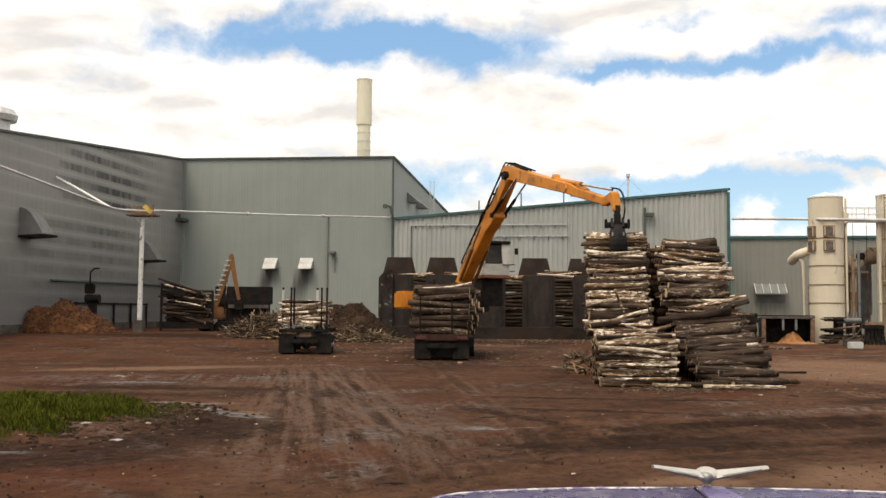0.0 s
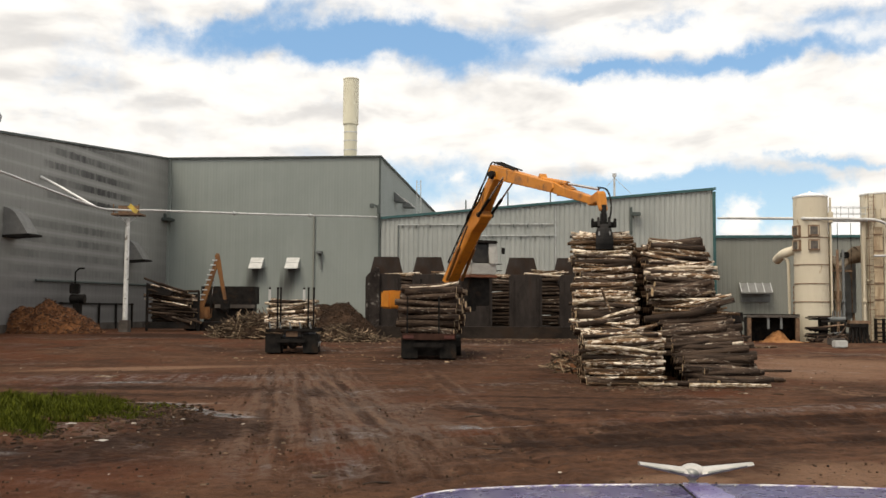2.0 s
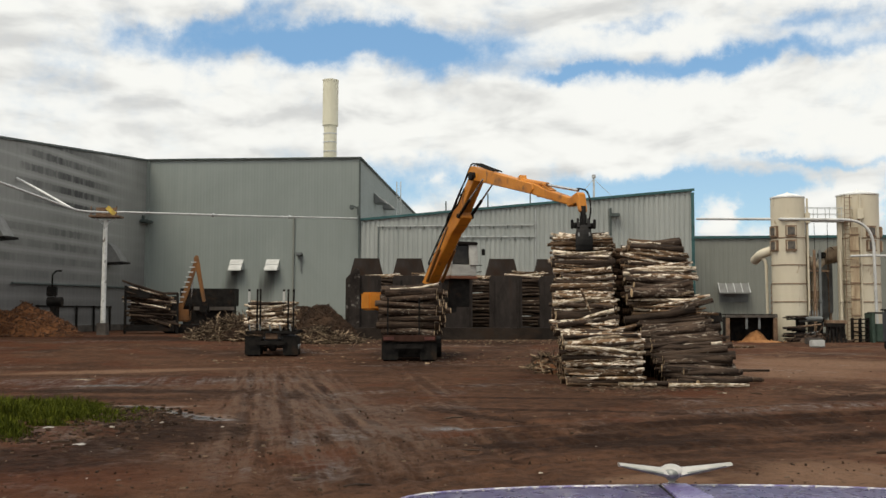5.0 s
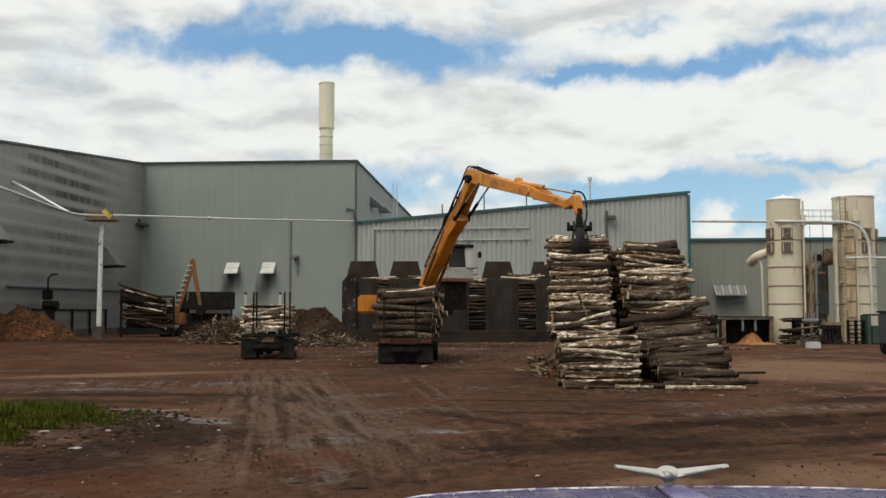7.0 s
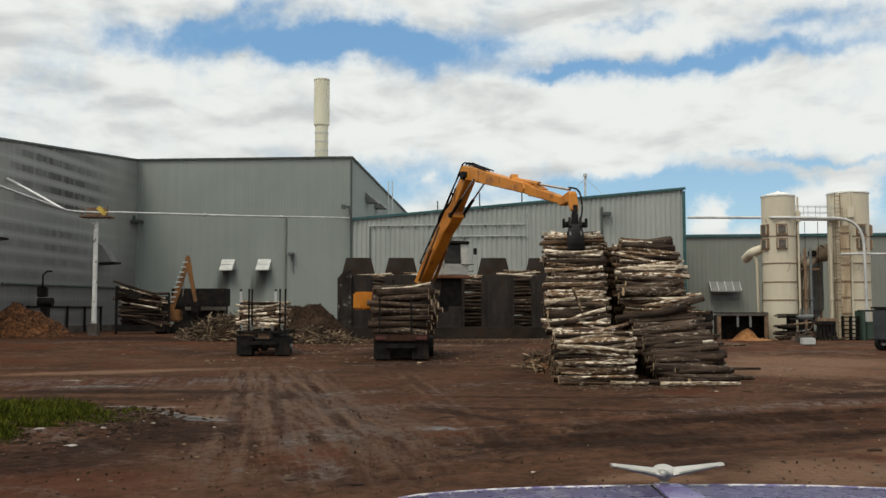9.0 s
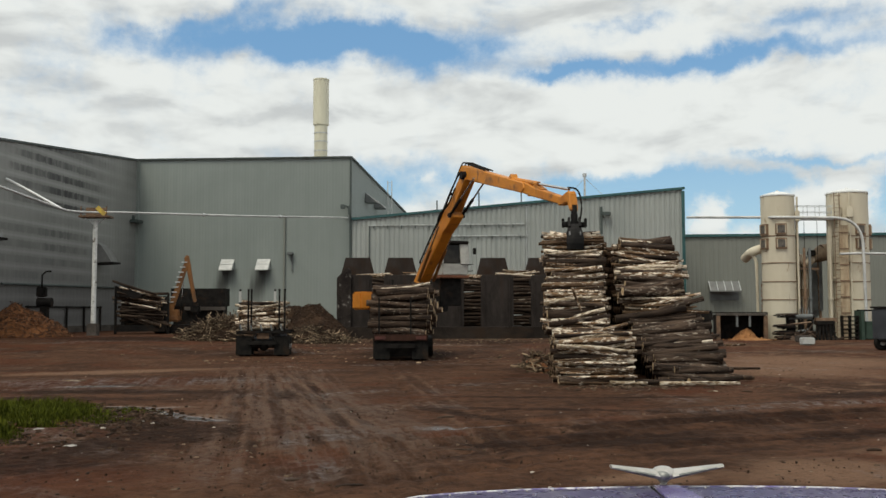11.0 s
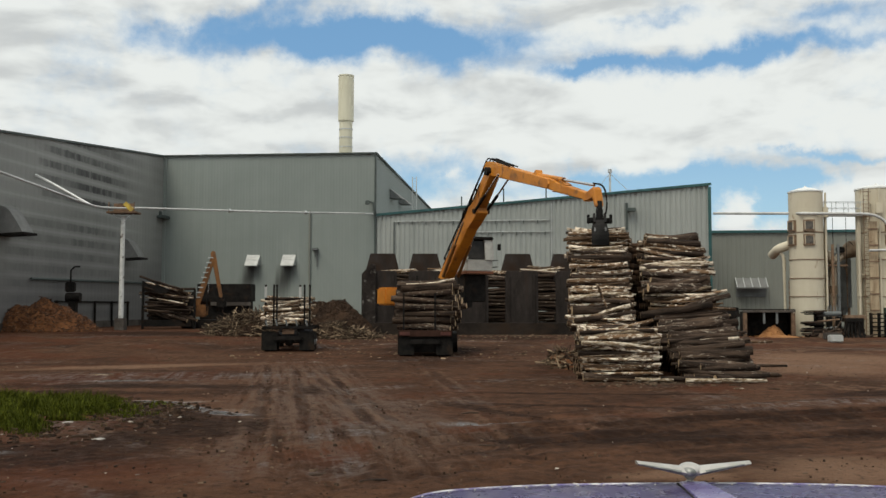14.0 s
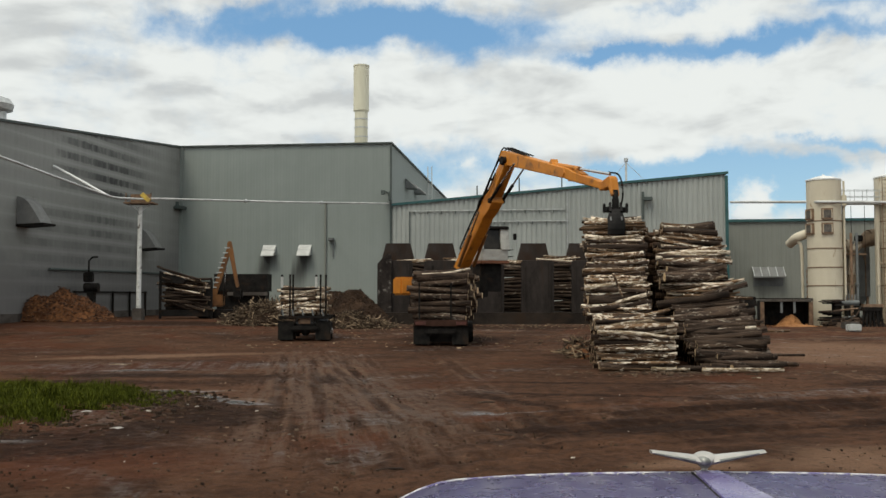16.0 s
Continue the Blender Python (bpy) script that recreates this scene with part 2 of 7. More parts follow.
    wob = N.math("MULTIPLY", N.math("SUBTRACT", w, 0.5), 0.30)
    live = N.math("MULTIPLY", N.band(y, 15.0, 19.0), N.band(y, 42.0, 33.0))
    live = N.math("MULTIPLY", live, N.band(N.noise(co, 0.45, 3.0, 0.5), 0.36, 0.56))
    for x0, x1 in ((-2.3, -7.2), (-1.3, -6.2), (0.0, -4.9), (0.5, -6.1), (0.95, -5.6), (2.2, -0.5)):
        off = N.math("ABSOLUTE", N.math("ADD", wob, N.math("SUBTRACT", N.math("SUBTRACT", x, x0), N.math("MULTIPLY", way, x1 - x0))))
        col = N.mix(N.math("MULTIPLY", N.math("MULTIPLY", N.math("MULTIPLY", N.band(off, 0.16, 0.22), N.band(off, 0.42, 0.28)), live), 0.32), col, (0.13, 0.095, 0.072))
        col = N.mix(N.math("MULTIPLY", N.math("MULTIPLY", N.band(off, 0.20, 0.09), live), 0.42), col, (0.018, 0.011, 0.008))
    swept = N.math("MULTIPLY", N.math("MULTIPLY", N.band(x, -1.0, 2.5), N.band(x, 19.0, 13.0)), N.math("MULTIPLY", N.band(N.noise(co, 0.6, 3.0, 0.5), 0.38, 0.56), N.band(y, 13.0, 16.0)))
    for r in (38.9, 40.1, 41.0, 41.6, 42.4, 43.3, 44.3):
        off = N.math("ABSOLUTE", N.math("ADD", wob, N.math("SUBTRACT", rad, r)))
        col = N.mix(N.math("MULTIPLY", N.math("MULTIPLY", N.band(off, 0.26, 0.10), swept), 0.40), col, (0.018, 0.0105, 0.0075))
    dryer = N.math("MULTIPLY", N.band(x, 8.0, 16.0), 0.10)
    dry = N.band(N.math("ADD", dryer, N.math("ADD", N.noise(lanes, 0.42, 9.0, 0.70, 0.7), N.math("MULTIPLY", N.math("SUBTRACT", c, 0.5), 0.3))), 0.60, 0.72)
    # pale dry soil, and reflections painted at near right and by the grass
    silt_glare = blots(((6.4, 14.0, 1.8, 1.3, 10), (15.5, 39.0, 4.5, 6.0), (19.0, 44.0, 5.0, 6.0), (9.6, 16.2, 2.0, 0.9, 15), (-6.6, 24.1, 1.3, 0.38, 4), (-4.6, 21.7, 0.7, 0.7, -40), (-5.4, 17.9, 1.1, 0.16, 3), (-11.5, 38.5, 5.0, 1.3, 24), (-8.3, 15.4, 1.6, 0.2, 8), (3.6, 13.6, 0.9, 0.4)))
    dry = N.math("MAXIMUM", N.math("MULTIPLY", dry, 0.65), N.math("MULTIPLY", silt_glare, 0.85))
    col = N.mix(dry, col, N.mix(c, (0.105, 0.066, 0.044), (0.215, 0.150, 0.108)))
    # churned mud; the blots at truck and bins also paint shade there
    churn_shade = blots(((-8.0, 15.2, 4.6, 1.5, 8), (-4.6, 18.6, 1.3, 2.6, -20), (-12.0, 26.6, 6.0, 0.8), (-3.3, 27.5, 0.35, 1.6, 12), (1.3, 22.4, 0.35, 2.4, 32), (7.2, 20.7, 5.4, 0.95, 20), (9.5, 18.4, 3.2, 0.5, 24), (4.6, 22.9, 3.4, 0.35, -14), (3.0, 26.5, 2.6, 0.3, -6), (6.5, 26.2, 2.0, 0.25, 2), (4.0, 17.4, 2.6, 1.4, 8), (-8.8, 28.9, 4.6, 0.9, -3), (-5.2, 20.6, 1.1, 1.9, 20), (13.0, 26.5, 3.0, 1.0, 25), (1.5, 17.2, 1.0, 0.4), (3.5, 63.5, 8.0, 3.2), (0.5, 51.0, 3.0, 5.0), (-18.0, 66.0, 7.0, 4.0)))
    col = N.mix(N.math("MULTIPLY", churn_shade, N.math("ADD", 0.60, N.math("MULTIPLY", N.band(c, 0.62, 0.40), 0.38))), col, (0.017, 0.0095, 0.0062))
    clods = N.noise(co, 5.5, 6.0, 0.7, 0.4)
    col = N.mix(N.math("MULTIPLY", N.band(clods, 0.55, 0.65), 0.60), col, (0.018, 0.0105, 0.007))
    col = N.mix(N.math("MULTIPLY", N.band(clods, 0.36, 0.28), 0.22), col, (0.16, 0.105, 0.07))
    col = N.mix(N.math("MULTIPLY", N.band(d, 0.54, 0.68), 0.5), col, (0.014, 0.009, 0.0065))
    col = N.mix(N.math("MULTIPLY", N.band(d, 0.33, 0.27), 0.5), col, (0.22, 0.15, 0.10))
    sheen = N.math("MAXIMUM", N.band(N.noise(lanes, 0.22, 6.0, 0.62, 0.9), 0.52, 0.66), blots(((-10.0, 33.0, 7.0, 2.2, 4), (-6.6, 24.1, 1.4, 0.4, 4), (-4.6, 21.7, 0.8, 0.8, -40), (9.5, 23.5, 5.0, 1.0, 22))))
    wet = N.math("MULTIPLY", sheen, N.band(N.math("ADD", N.math("MULTIPLY", c, 0.6), N.math("MULTIPLY", t, 0.4)), 0.43, 0.60))
    wet = N.math("MULTIPLY", wet, N.math("SUBTRACT", 1.0, N.math("MULTIPLY", churn_shade, 0.8)))
    col = N.mix(N.math("MULTIPLY", wet, 0.45), col, (0.016, 0.0105, 0.0085))
    puddle = blots(((-6.7, 23.9, 1.1, 0.34, 4, 0.8), (-5.6, 22.8, 1.0, 0.30, -50, 0.8), (-4.6, 21.5, 0.9, 0.34, -35, 0.8), (-8.3, 15.4, 1.7, 0.22, 8, 0.8), (-10.0, 31.0, 1.4, 0.35, 3, 1.0), (1.2, 19.6, 0.9, 0.25, 8, 1.0)))
    col = N.mix(N.math("MULTIPLY", puddle, 0.8), col, (0.030, 0.021, 0.016))
    rgh = N.math("SUBTRACT", 0.92, N.math("MULTIPLY", wet, 0.44))
    rgh = N.math("SUBTRACT", rgh, N.math("MULTIPLY", puddle, N.math("SUBTRACT", rgh, 0.22)))
    col = N.add("ShaderNodeHueSaturation", None, Color=col, Saturation=1.04, Value=1.03).outputs[0]
    col = N.add("ShaderNodeVectorMath", "MULTIPLY", i0=col, i1=(1.06, 0.94, 0.88)).outputs[0]
    s = N.add("ShaderNodeBsdfPrincipled", None, Base_Color=col, Roughness=rgh)
    N.tree.links.new(N.math("ADD", 0.07, N.math("MULTIPLY", wet, 0.30)), s.inputs["Specular IOR Level"])
    spec = s.inputs["Specular IOR Level"].links[0].from_socket
    N.tree.links.new(N.math("ADD", spec, N.math("MULTIPLY", puddle, 0.35)), s.inputs["Specular IOR Level"])
    crumb = N.add("ShaderNodeTexVoronoi", None, Vector=co, Scale=7.0).outputs[0]
    h = N.math("ADD", N.math("MULTIPLY", c, 0.6), N.math("ADD", N.math("MULTIPLY", d, 0.3), N.math("MULTIPLY", crumb, -0.3)))
    h = N.math("ADD", h, N.math("MULTIPLY", N.math("MULTIPLY", lane_zone, t), 0.8))
    bn = N.add("ShaderNodeBump", None, Height=h, Strength=N.math("SUBTRACT", 0.9, N.math("MULTIPLY", puddle, 0.8)), Distance=0.10)
    N.tree.links.new(bn.outputs[0], s.inputs["Normal"])
    N.add("ShaderNodeOutputMaterial", None, Surface=s.outputs[0])
    return m


def cladding(name, c1, c2, bands=0.0, pitch=1.18, streaks=0.5, soot=()):
    """Painted steel wall sheet; soot stains in rows along the sheet laps where bands > 0. Local x runs along the wall, z up."""
    m = bpy.data.materials.new(name)
    m.use_nodes = True
    N = Nodes(m.node_tree)
    co = N.add("ShaderNodeTexCoord").outputs["Object"]
    x, y, z = N.add("ShaderNodeSeparateXYZ", None, Vector=co).outputs
    n1 = N.noise(co, 0.12, 5.0, 0.6, 0.5)
    drip = N.add("ShaderNodeMapping", None, Vector=co, Scale=(2.4, 1.0, 0.10)).outputs[0]
    n2 = N.noise(drip, 0.8, 6.0, 0.65)
    col = N.mix(N.band(N.math("ADD", N.math("MULTIPLY", n1, 0.62), N.math("MULTIPLY", n2, 0.38)), 0.34, 0.66), c1, c2)
    col = N.mix(N.math("MULTIPLY", N.band(n2, 0.55, 0.75), streaks * 0.5), col, tuple(v * 0.6 for v in c1))
    if bands:
        row = N.math("PINGPONG", N.math("DIVIDE", z, pitch), 0.5)
        rough_row = N.math("ADD", row, N.math("MULTIPLY", N.math("SUBTRACT", N.noise(drip, 1.6, 4.0, 0.6), 0.5), 0.35))
        dark = N.band(rough_row, 0.20, 0.32)
        beads = N.band(N.noise(N.add("ShaderNodeMapping", None, Vector=co, Scale=(1.5, 1.0, 0.22)).outputs[0], 1.0, 3.0, 0.55), 0.34, 0.56)
        dark = N.math("MULTIPLY", dark, N.math("ADD", 0.5, N.math("MULTIPLY", beads, 0.5)))
        patch = N.band(N.noise(N.add("ShaderNodeMapping", None, Vector=co, Scale=(1.0, 1.0, 0.8)).outputs[0], 0.13, 4.0, 0.6), 0.36, 0.60)
        low = N.band(z, 10.9, 10.1)
        start = N.math("SUBTRACT", 41.0, N.math("MULTIPLY", low, 4.5))
        ragged = N.math("ADD", x, N.math("MULTIPLY", N.math("SUBTRACT", N.noise(co, 0.5, 4.0, 0.6), 0.5), 5.0))
        reach = N.math("MULTIPLY", N.band(N.math("SUBTRACT", ragged, start), -0.8, 1.6), N.band(ragged, 60.0, 50.0))
        gap = N.math("SUBTRACT", 1.0, N.math("MULTIPLY", N.band(N.math("ABSOLUTE", N.math("SUBTRACT", z, 10.3)), 0.75, 0.45), 0.8))
        where = N.math("MULTIPLY", N.math("MULTIPLY", reach, gap), N.math("MULTIPLY", N.math("SUBTRACT", 0.92, N.math("MULTIPLY", low, 0.36)), N.math("ADD", N.math("MULTIPLY", patch, 0.5), 0.5)))
        where = N.math("ADD", where, N.math("MULTIPLY", patch, 0.10))
        col = N.mix(N.math("MULTIPLY", N.math("MULTIPLY", dark, where), bands), col, (0.045, 0.045, 0.046))
        # rain-washed laps between the stained rows, and a dark grey tone growing down the lower wall
        pale = N.math("MULTIPLY", N.band(rough_row, 0.14, 0.03), N.math("MULTIPLY", N.band(x, 30.0, 38.0), N.band(x, 62.0, 54.0)))
        col = N.mix(N.math("MULTIPLY", pale, 0.30), col, (0.42, 0.42, 0.41))
        dusty = N.math("MULTIPLY", N.band(N.math("ADD", z, N.math("MULTIPLY", N.math("SUBTRACT", n1, 0.5), 7.0)), 9.5, 2.5), 0.68)
        col = N.mix(dusty, col, (0.115, 0.108, 0.110))
    for sx, sz in soot:
        off = N.math("ADD", N.math("SUBTRACT", x, sx), N.math("MULTIPLY", N.math("SUBTRACT", sz, z), 0.28))
        off = N.math("ADD", off, N.math("MULTIPLY", N.math("SUBTRACT", n2, 0.5), 1.2))
        wide = N.band(N.math("ABSOLUTE", off), 1.25, 0.15)
        high = N.math("MULTIPLY", N.band(z, sz + 0.1, sz - 0.1), N.band(z, sz - 4.6, sz - 1.2))
        col = N.mix(N.math("MULTIPLY", N.math("MULTIPLY", wide, high), 0.92), col, (0.035, 0.035, 0.032))
    s = N.add("ShaderNodeBsdfPrincipled", None, Base_Color=col, Roughness=0.55, Metallic=0.0)
    s.inputs["Specular IOR Level"].default_value = 0.35
    bn = N.add("ShaderNodeBump", None, Height=N.noise(co, 1.3, 3.0), Strength=0.08, Distance=0.05)
    N.tree.links.new(bn.outputs[0], s.inputs["Normal"])
    N.add("ShaderNodeOutputMaterial", None, Surface=s.outputs[0])
    return m


MUD = mud()
WALL_A = cladding("grey_cladding", (0.21, 0.236, 0.222), (0.25, 0.277, 0.26), streaks=0.12, soot=((9.4, 6.6), (13.05, 6.6)))
WALL_L = cladding("stained_cladding", (0.222, 0.226, 0.213), (0.275, 0.278, 0.262), bands=1.0, streaks=0.3)
WALL_B = cladding("pale_cladding", (0.275, 0.295, 0.28), (0.37, 0.385, 0.365), streaks=0.7)
WALL_C = cladding("green_grey_cladding", (0.185, 0.192, 0.170), (0.225, 0.232, 0.205), streaks=0.25)
ROOF = surface("roof_sheet", (0.22, 0.23, 0.23), (0.32, 0.33, 0.32), 0.4, (0.45, 0.65), 0.3, 0.05)
TEAL = surface("teal_trim", (0.012, 0.065, 0.068), (0.03, 0.10, 0.10), 1.5, (0.4, 0.6))
DARKTRIM = surface("dark_green_trim", (0.04, 0.055, 0.05), (0.07, 0.085, 0.08), 1.5, (0.5, 0.7))
GALV = surface("galvanised_steel", (0.42, 0.43, 0.43), (0.62, 0.63, 0.62), 3.0, (0.35, 0.6), 0.6, 0.05, rust=((0.2, 0.1, 0.05), 1.5, 0.66))
WHITEPIPE = surface("white_pipe_paint", (0.62, 0.63, 0.62), (0.8, 0.8, 0.78), 1.2, (0.35, 0.6), 0.0, 0.03)
DULLPIPE = surface("weathered_pipe_paint", (0.40, 0.405, 0.40), (0.62, 0.62, 0.61), 0.8, (0.4, 0.65), 0.0, 0.03)
CREAM = surface("cream_paint", (0.55, 0.49, 0.375), (0.61, 0.55, 0.43), 0.5, (0.45, 0.65), 0.0, 0.04, 6.0, (1, 1, 0.25), stain=(0.40, 0.32, 0.21), stain_scale=2.4, stain_range=(0.58, 0.80), rust=((0.30, 0.20, 0.11), 1.1, 0.60))
CHIMNEY = surface("chimney_paint", (0.60, 0.57, 0.44), (0.72, 0.69, 0.55), 0.4, (0.5, 0.7), 0.0, 0.04, 6.0, (1, 1, 0.2))
BROWNTRIM = surface("brown_frame_paint", (0.14, 0.085, 0.05), (0.25, 0.16, 0.10), 3.0)
WINDOWDARK = surface("dusty_dark_pane", (0.04, 0.035, 0.03), (0.13, 0.11, 0.09), 2.5, (0.2, 0.4))
YELLOW = surface("machine_yellow", (0.46, 0.155, 0.012), (0.60, 0.225, 0.018), 0.9, (0.42, 0.62), 0.0, 0.05, 12.0, stain=(0.15, 0.06, 0.02), stain_scale=1.1, stain_range=(0.51, 0.70))
YELLOW_DIRTY = surface("dirty_machine_yellow", (0.13, 0.050, 0.012), (0.23, 0.093, 0.018), 1.0, (0.5, 0.75), 0.0, 0.08, 12.0, stain=(0.12, 0.07, 0.03), stain_scale=0.9, stain_range=(0.5, 0.7))
BLACKRUBBER = surface("black_rubber", (0.007, 0.007, 0.007), (0.019, 0.017, 0.015), 4.0, (0.75, 0.95), stain=(0.034, 0.022, 0.015), stain_scale=1.5, stain_range=(0.56, 0.75), spec=0.08)
DARKSTEEL = surface("dark_oily_steel", (0.006, 0.0055, 0.005), (0.019, 0.0165, 0.015), 2.0, (0.55, 0.8), 0.0, stain=(0.028, 0.017, 0.011), stain_scale=1.2, spec=0.1)
GRAPPLE = surface("worn_black_steel", (0.006, 0.006, 0.006), (0.024, 0.022, 0.021), 1.5, (0.6, 0.8), 0.0, spec=0.12)
RUSTSILL = surface("rust_red_sill", (0.12, 0.040, 0.018), (0.22, 0.085, 0.04), 2.0, (0.6, 0.8))
WORNEDGE = surface("worn_bright_steel", (0.05, 0.05, 0.05), (0.17, 0.17, 0.175), 3.0, (0.4, 0.6), 0.4, spec=0.3)
BINSTEEL = surface("rusted_dark_steel", (0.018, 0.0145, 0.013), (0.046, 0.038, 0.034), 0.6, (0.7, 0.92), 0.0, 0.2, 9.0, (1, 1, 0.4), stain=(0.034, 0.021, 0.015), stain_scale=0.5, stain_range=(0.5, 0.68), spec=0.1)
CONCRETE = surface("dirty_concrete", (0.042, 0.033, 0.027), (0.10, 0.085, 0.073), 0.8, (0.75, 0.9), stain=(0.025, 0.017, 0.012), stain_scale=0.7)
CHROME = surface("cylinder_rod", (0.5, 0.5, 0.5), (0.65, 0.65, 0.65), 3.0, (0.15, 0.3), 1.0, 0.0)
CABWHITE = surface("cab_white_paint", (0.30, 0.295, 0.275), (0.44, 0.43, 0.40), 1.2, (0.4, 0.6), stain=(0.2, 0.15, 0.1), stain_scale=1.0, stain_range=(0.6, 0.8))
CABGLASS = surface("tinted_cab_glass", (0.010, 0.009, 0.008), (0.028, 0.024, 0.020), 1.0, (0.08, 0.2), 0.0, 0.0, spec=0.18)
# stain: pale bark patches, brightened to paint in specular spots too
BARK = surface("log_bark", (0.040, 0.022, 0.012), (0.26, 0.163, 0.096), 1.3, (0.75, 0.95), 0.0, 0.7, 26.0, (0.7, 6.0, 6.0), 0.36, 0.66,
               stain=(0.64, 0.56, 0.46), stain_scale=3.0, stain_range=(0.535, 0.60), per_piece=0.45, spec=0.15, blotch=(2.2, 0.7, 0.7), piece_stain=0.16)
BARK_PALE = surface("peeled_log", (0.12, 0.080, 0.048), (0.34, 0.25, 0.16), 1.5, (0.7, 0.9), 0.0, 0.5, 26.0, (0.7, 6.0, 6.0), 0.38, 0.60,
                    stain=(0.64, 0.55, 0.44), stain_scale=3.0, stain_range=(0.44, 0.56), per_piece=0.35, rust=((0.04, 0.024, 0.015), 2.2, 0.55), spec=0.2, blotch=(2.0, 0.7, 0.7), piece_stain=0.12)
BARK_DARK = surface("dark_log_bark", (0.016, 0.0105, 0.008), (0.082, 0.055, 0.039), 1.4, (0.75, 0.95), 0.0, 0.7, 26.0, (0.7, 6.0, 6.0), 0.38, 0.62,
                    stain=(0.22, 0.185, 0.15), stain_scale=2.6, stain_range=(0.60, 0.69), per_piece=0.4, spec=0.15, blotch=(2.0, 0.6, 0.6), piece_stain=0.14)
OLDCUT = surface("weathered_log_end", (0.10, 0.064, 0.036), (0.44, 0.31, 0.18), 2.2, (0.8, 0.95), 0.0, 0.3, 20.0, per_piece=0.6, island=True, spec=0.15)
CUTWOOD = surface("sawn_log_end", (0.30, 0.20, 0.11), (0.56, 0.42, 0.26), 5.0, (0.7, 0.9), 0.0, 0.2, 30.0, per_piece=0.3, spec=0.15)
# near-black bark: heap chips, and core logs that paint the stacks' gaps dark
BARK_STUFF = surface("dark_mixed_bark", (0.010, 0.006, 0.004), (0.075, 0.044, 0.027), 1.6, (0.8, 0.95), 0.0, 0.5, 26.0, per_piece=0.5, island=True, stain=(0.22, 0.17, 0.12), stain_scale=0.9, stain_range=(0.6, 0.72), spec=0.15)
SLASH = surface("broken_branch_wood", (0.016, 0.010, 0.006), (0.42, 0.31, 0.205), 0.9, (0.8, 0.95), 0.0, 0.3, per_piece=0.9, island=True, spec=0.15, stain=(0.026, 0.016, 0.011), stain_scale=0.5, stain_range=(0.52, 0.68), piece_stain=0.5)
BARKHEAP = surface("shredded_bark", (0.018, 0.0105, 0.007), (0.066, 0.038, 0.023), 1.4, (0.85, 1.0), 0.0, 0.9, 12.0, spec=0.15)
REDHEAP = surface("reddish_bark_mulch", (0.060, 0.023, 0.010), (0.19, 0.082, 0.034), 1.2, (0.85, 1.0), 0.0, 0.9, 12.0, spec=0.15)
SAWDUST = surface("orange_sawdust", (0.22, 0.092, 0.030), (0.33, 0.155, 0.056), 1.5, (0.9, 1.0), 0.0, 0.4, 20.0)
VENTWHITE = surface("dusty_white_sheet", (0.40, 0.40, 0.385), (0.52, 0.52, 0.50), 1.2, (0.5, 0.7))
SCRAPSTEEL = surface("rusty_offcuts", (0.02, 0.014, 0.011), (0.10, 0.065, 0.045), 1.5, (0.6, 0.85), 0.1, 0.1, per_piece=0.6, island=True, spec=0.2)
# pale stain: dust and scuffs, plus sky reflections painted into the colour
PURPLE = surface("purple_paint_with_reflections", (0.12, 0.092, 0.255), (0.165, 0.135, 0.32), 2.0, (0.2, 0.36), 0.35, 0.02, 60.0, stain=(0.36, 0.33, 0.44), stain_scale=7.0, stain_range=(0.46, 0.74), blotch=(1.6, 0.35, 1.0))
ORNAMENT = surface("dull_silver", (0.42, 0.40, 0.36), (0.58, 0.55, 0.51), 14.0, (0.28, 0.45), 0.55, 0.05, 60.0)
GRASS = surface("grass_blades", (0.009, 0.016, 0.002), (0.095, 0.105, 0.010), 1.6, (0.75, 0.9), 0.0, 0.0, per_piece=0.25, island=True, spec=0.06)
REDRUST = surface("red_tail_panel", (0.055, 0.014, 0.010), (0.10, 0.026, 0.017), 3.0)
HOODGREY = surface("sooty_grey_sheet", (0.10, 0.108, 0.108), (0.16, 0.17, 0.17), 0.8, (0.5, 0.7))
KERB = surface("muddy_concrete", (0.011, 0.008, 0.006), (0.030, 0.022, 0.017), 0.8, (0.8, 0.95), stain=(0.03, 0.018, 0.011), stain_scale=0.6, spec=0.2)
DULLSHEET = surface("dull_grey_sheet", (0.125, 0.125, 0.12), (0.18, 0.18, 0.175), 1.2, (0.5, 0.7))
SAFETY = surface("safety_yellow", (0.36, 0.24, 0.06), (0.62, 0.45, 0.06), 3.0, (0.5, 0.7))
BROWNBOX = surface("rusty_brown_box", (0.085, 0.050, 0.030), (0.19, 0.115, 0.068), 2.0, (0.7, 0.9))
BLUEGREY = surface("dark_slate_paint", (0.028, 0.032, 0.04), (0.055, 0.06, 0.07), 1.0, (0.35, 0.6))
GREENP = surface("faded_green_paint", (0.018, 0.038, 0.026), (0.035, 0.06, 0.042), 1.0)
LITTER = surface("bark_litter", (0.02, 0.0125, 0.008), (0.15, 0.105, 0.072), 0.6, (0.85, 1.0), 0.0, 0.0, per_piece=0.6, island=True, spec=0.15)
SOIL = surface("dark_soil_clods", (0.016, 0.0095, 0.006), (0.075, 0.046, 0.030), 0.6, (0.85, 1.0), 0.0, 0.0, per_piece=0.5, island=True, spec=0.15)
STONE = surface("pale_block", (0.22, 0.20, 0.18), (0.40, 0.37, 0.34), 9.0)

# ---- building helpers ----
U8 = -8.0                                           # the yard's grid is turned by this many degrees


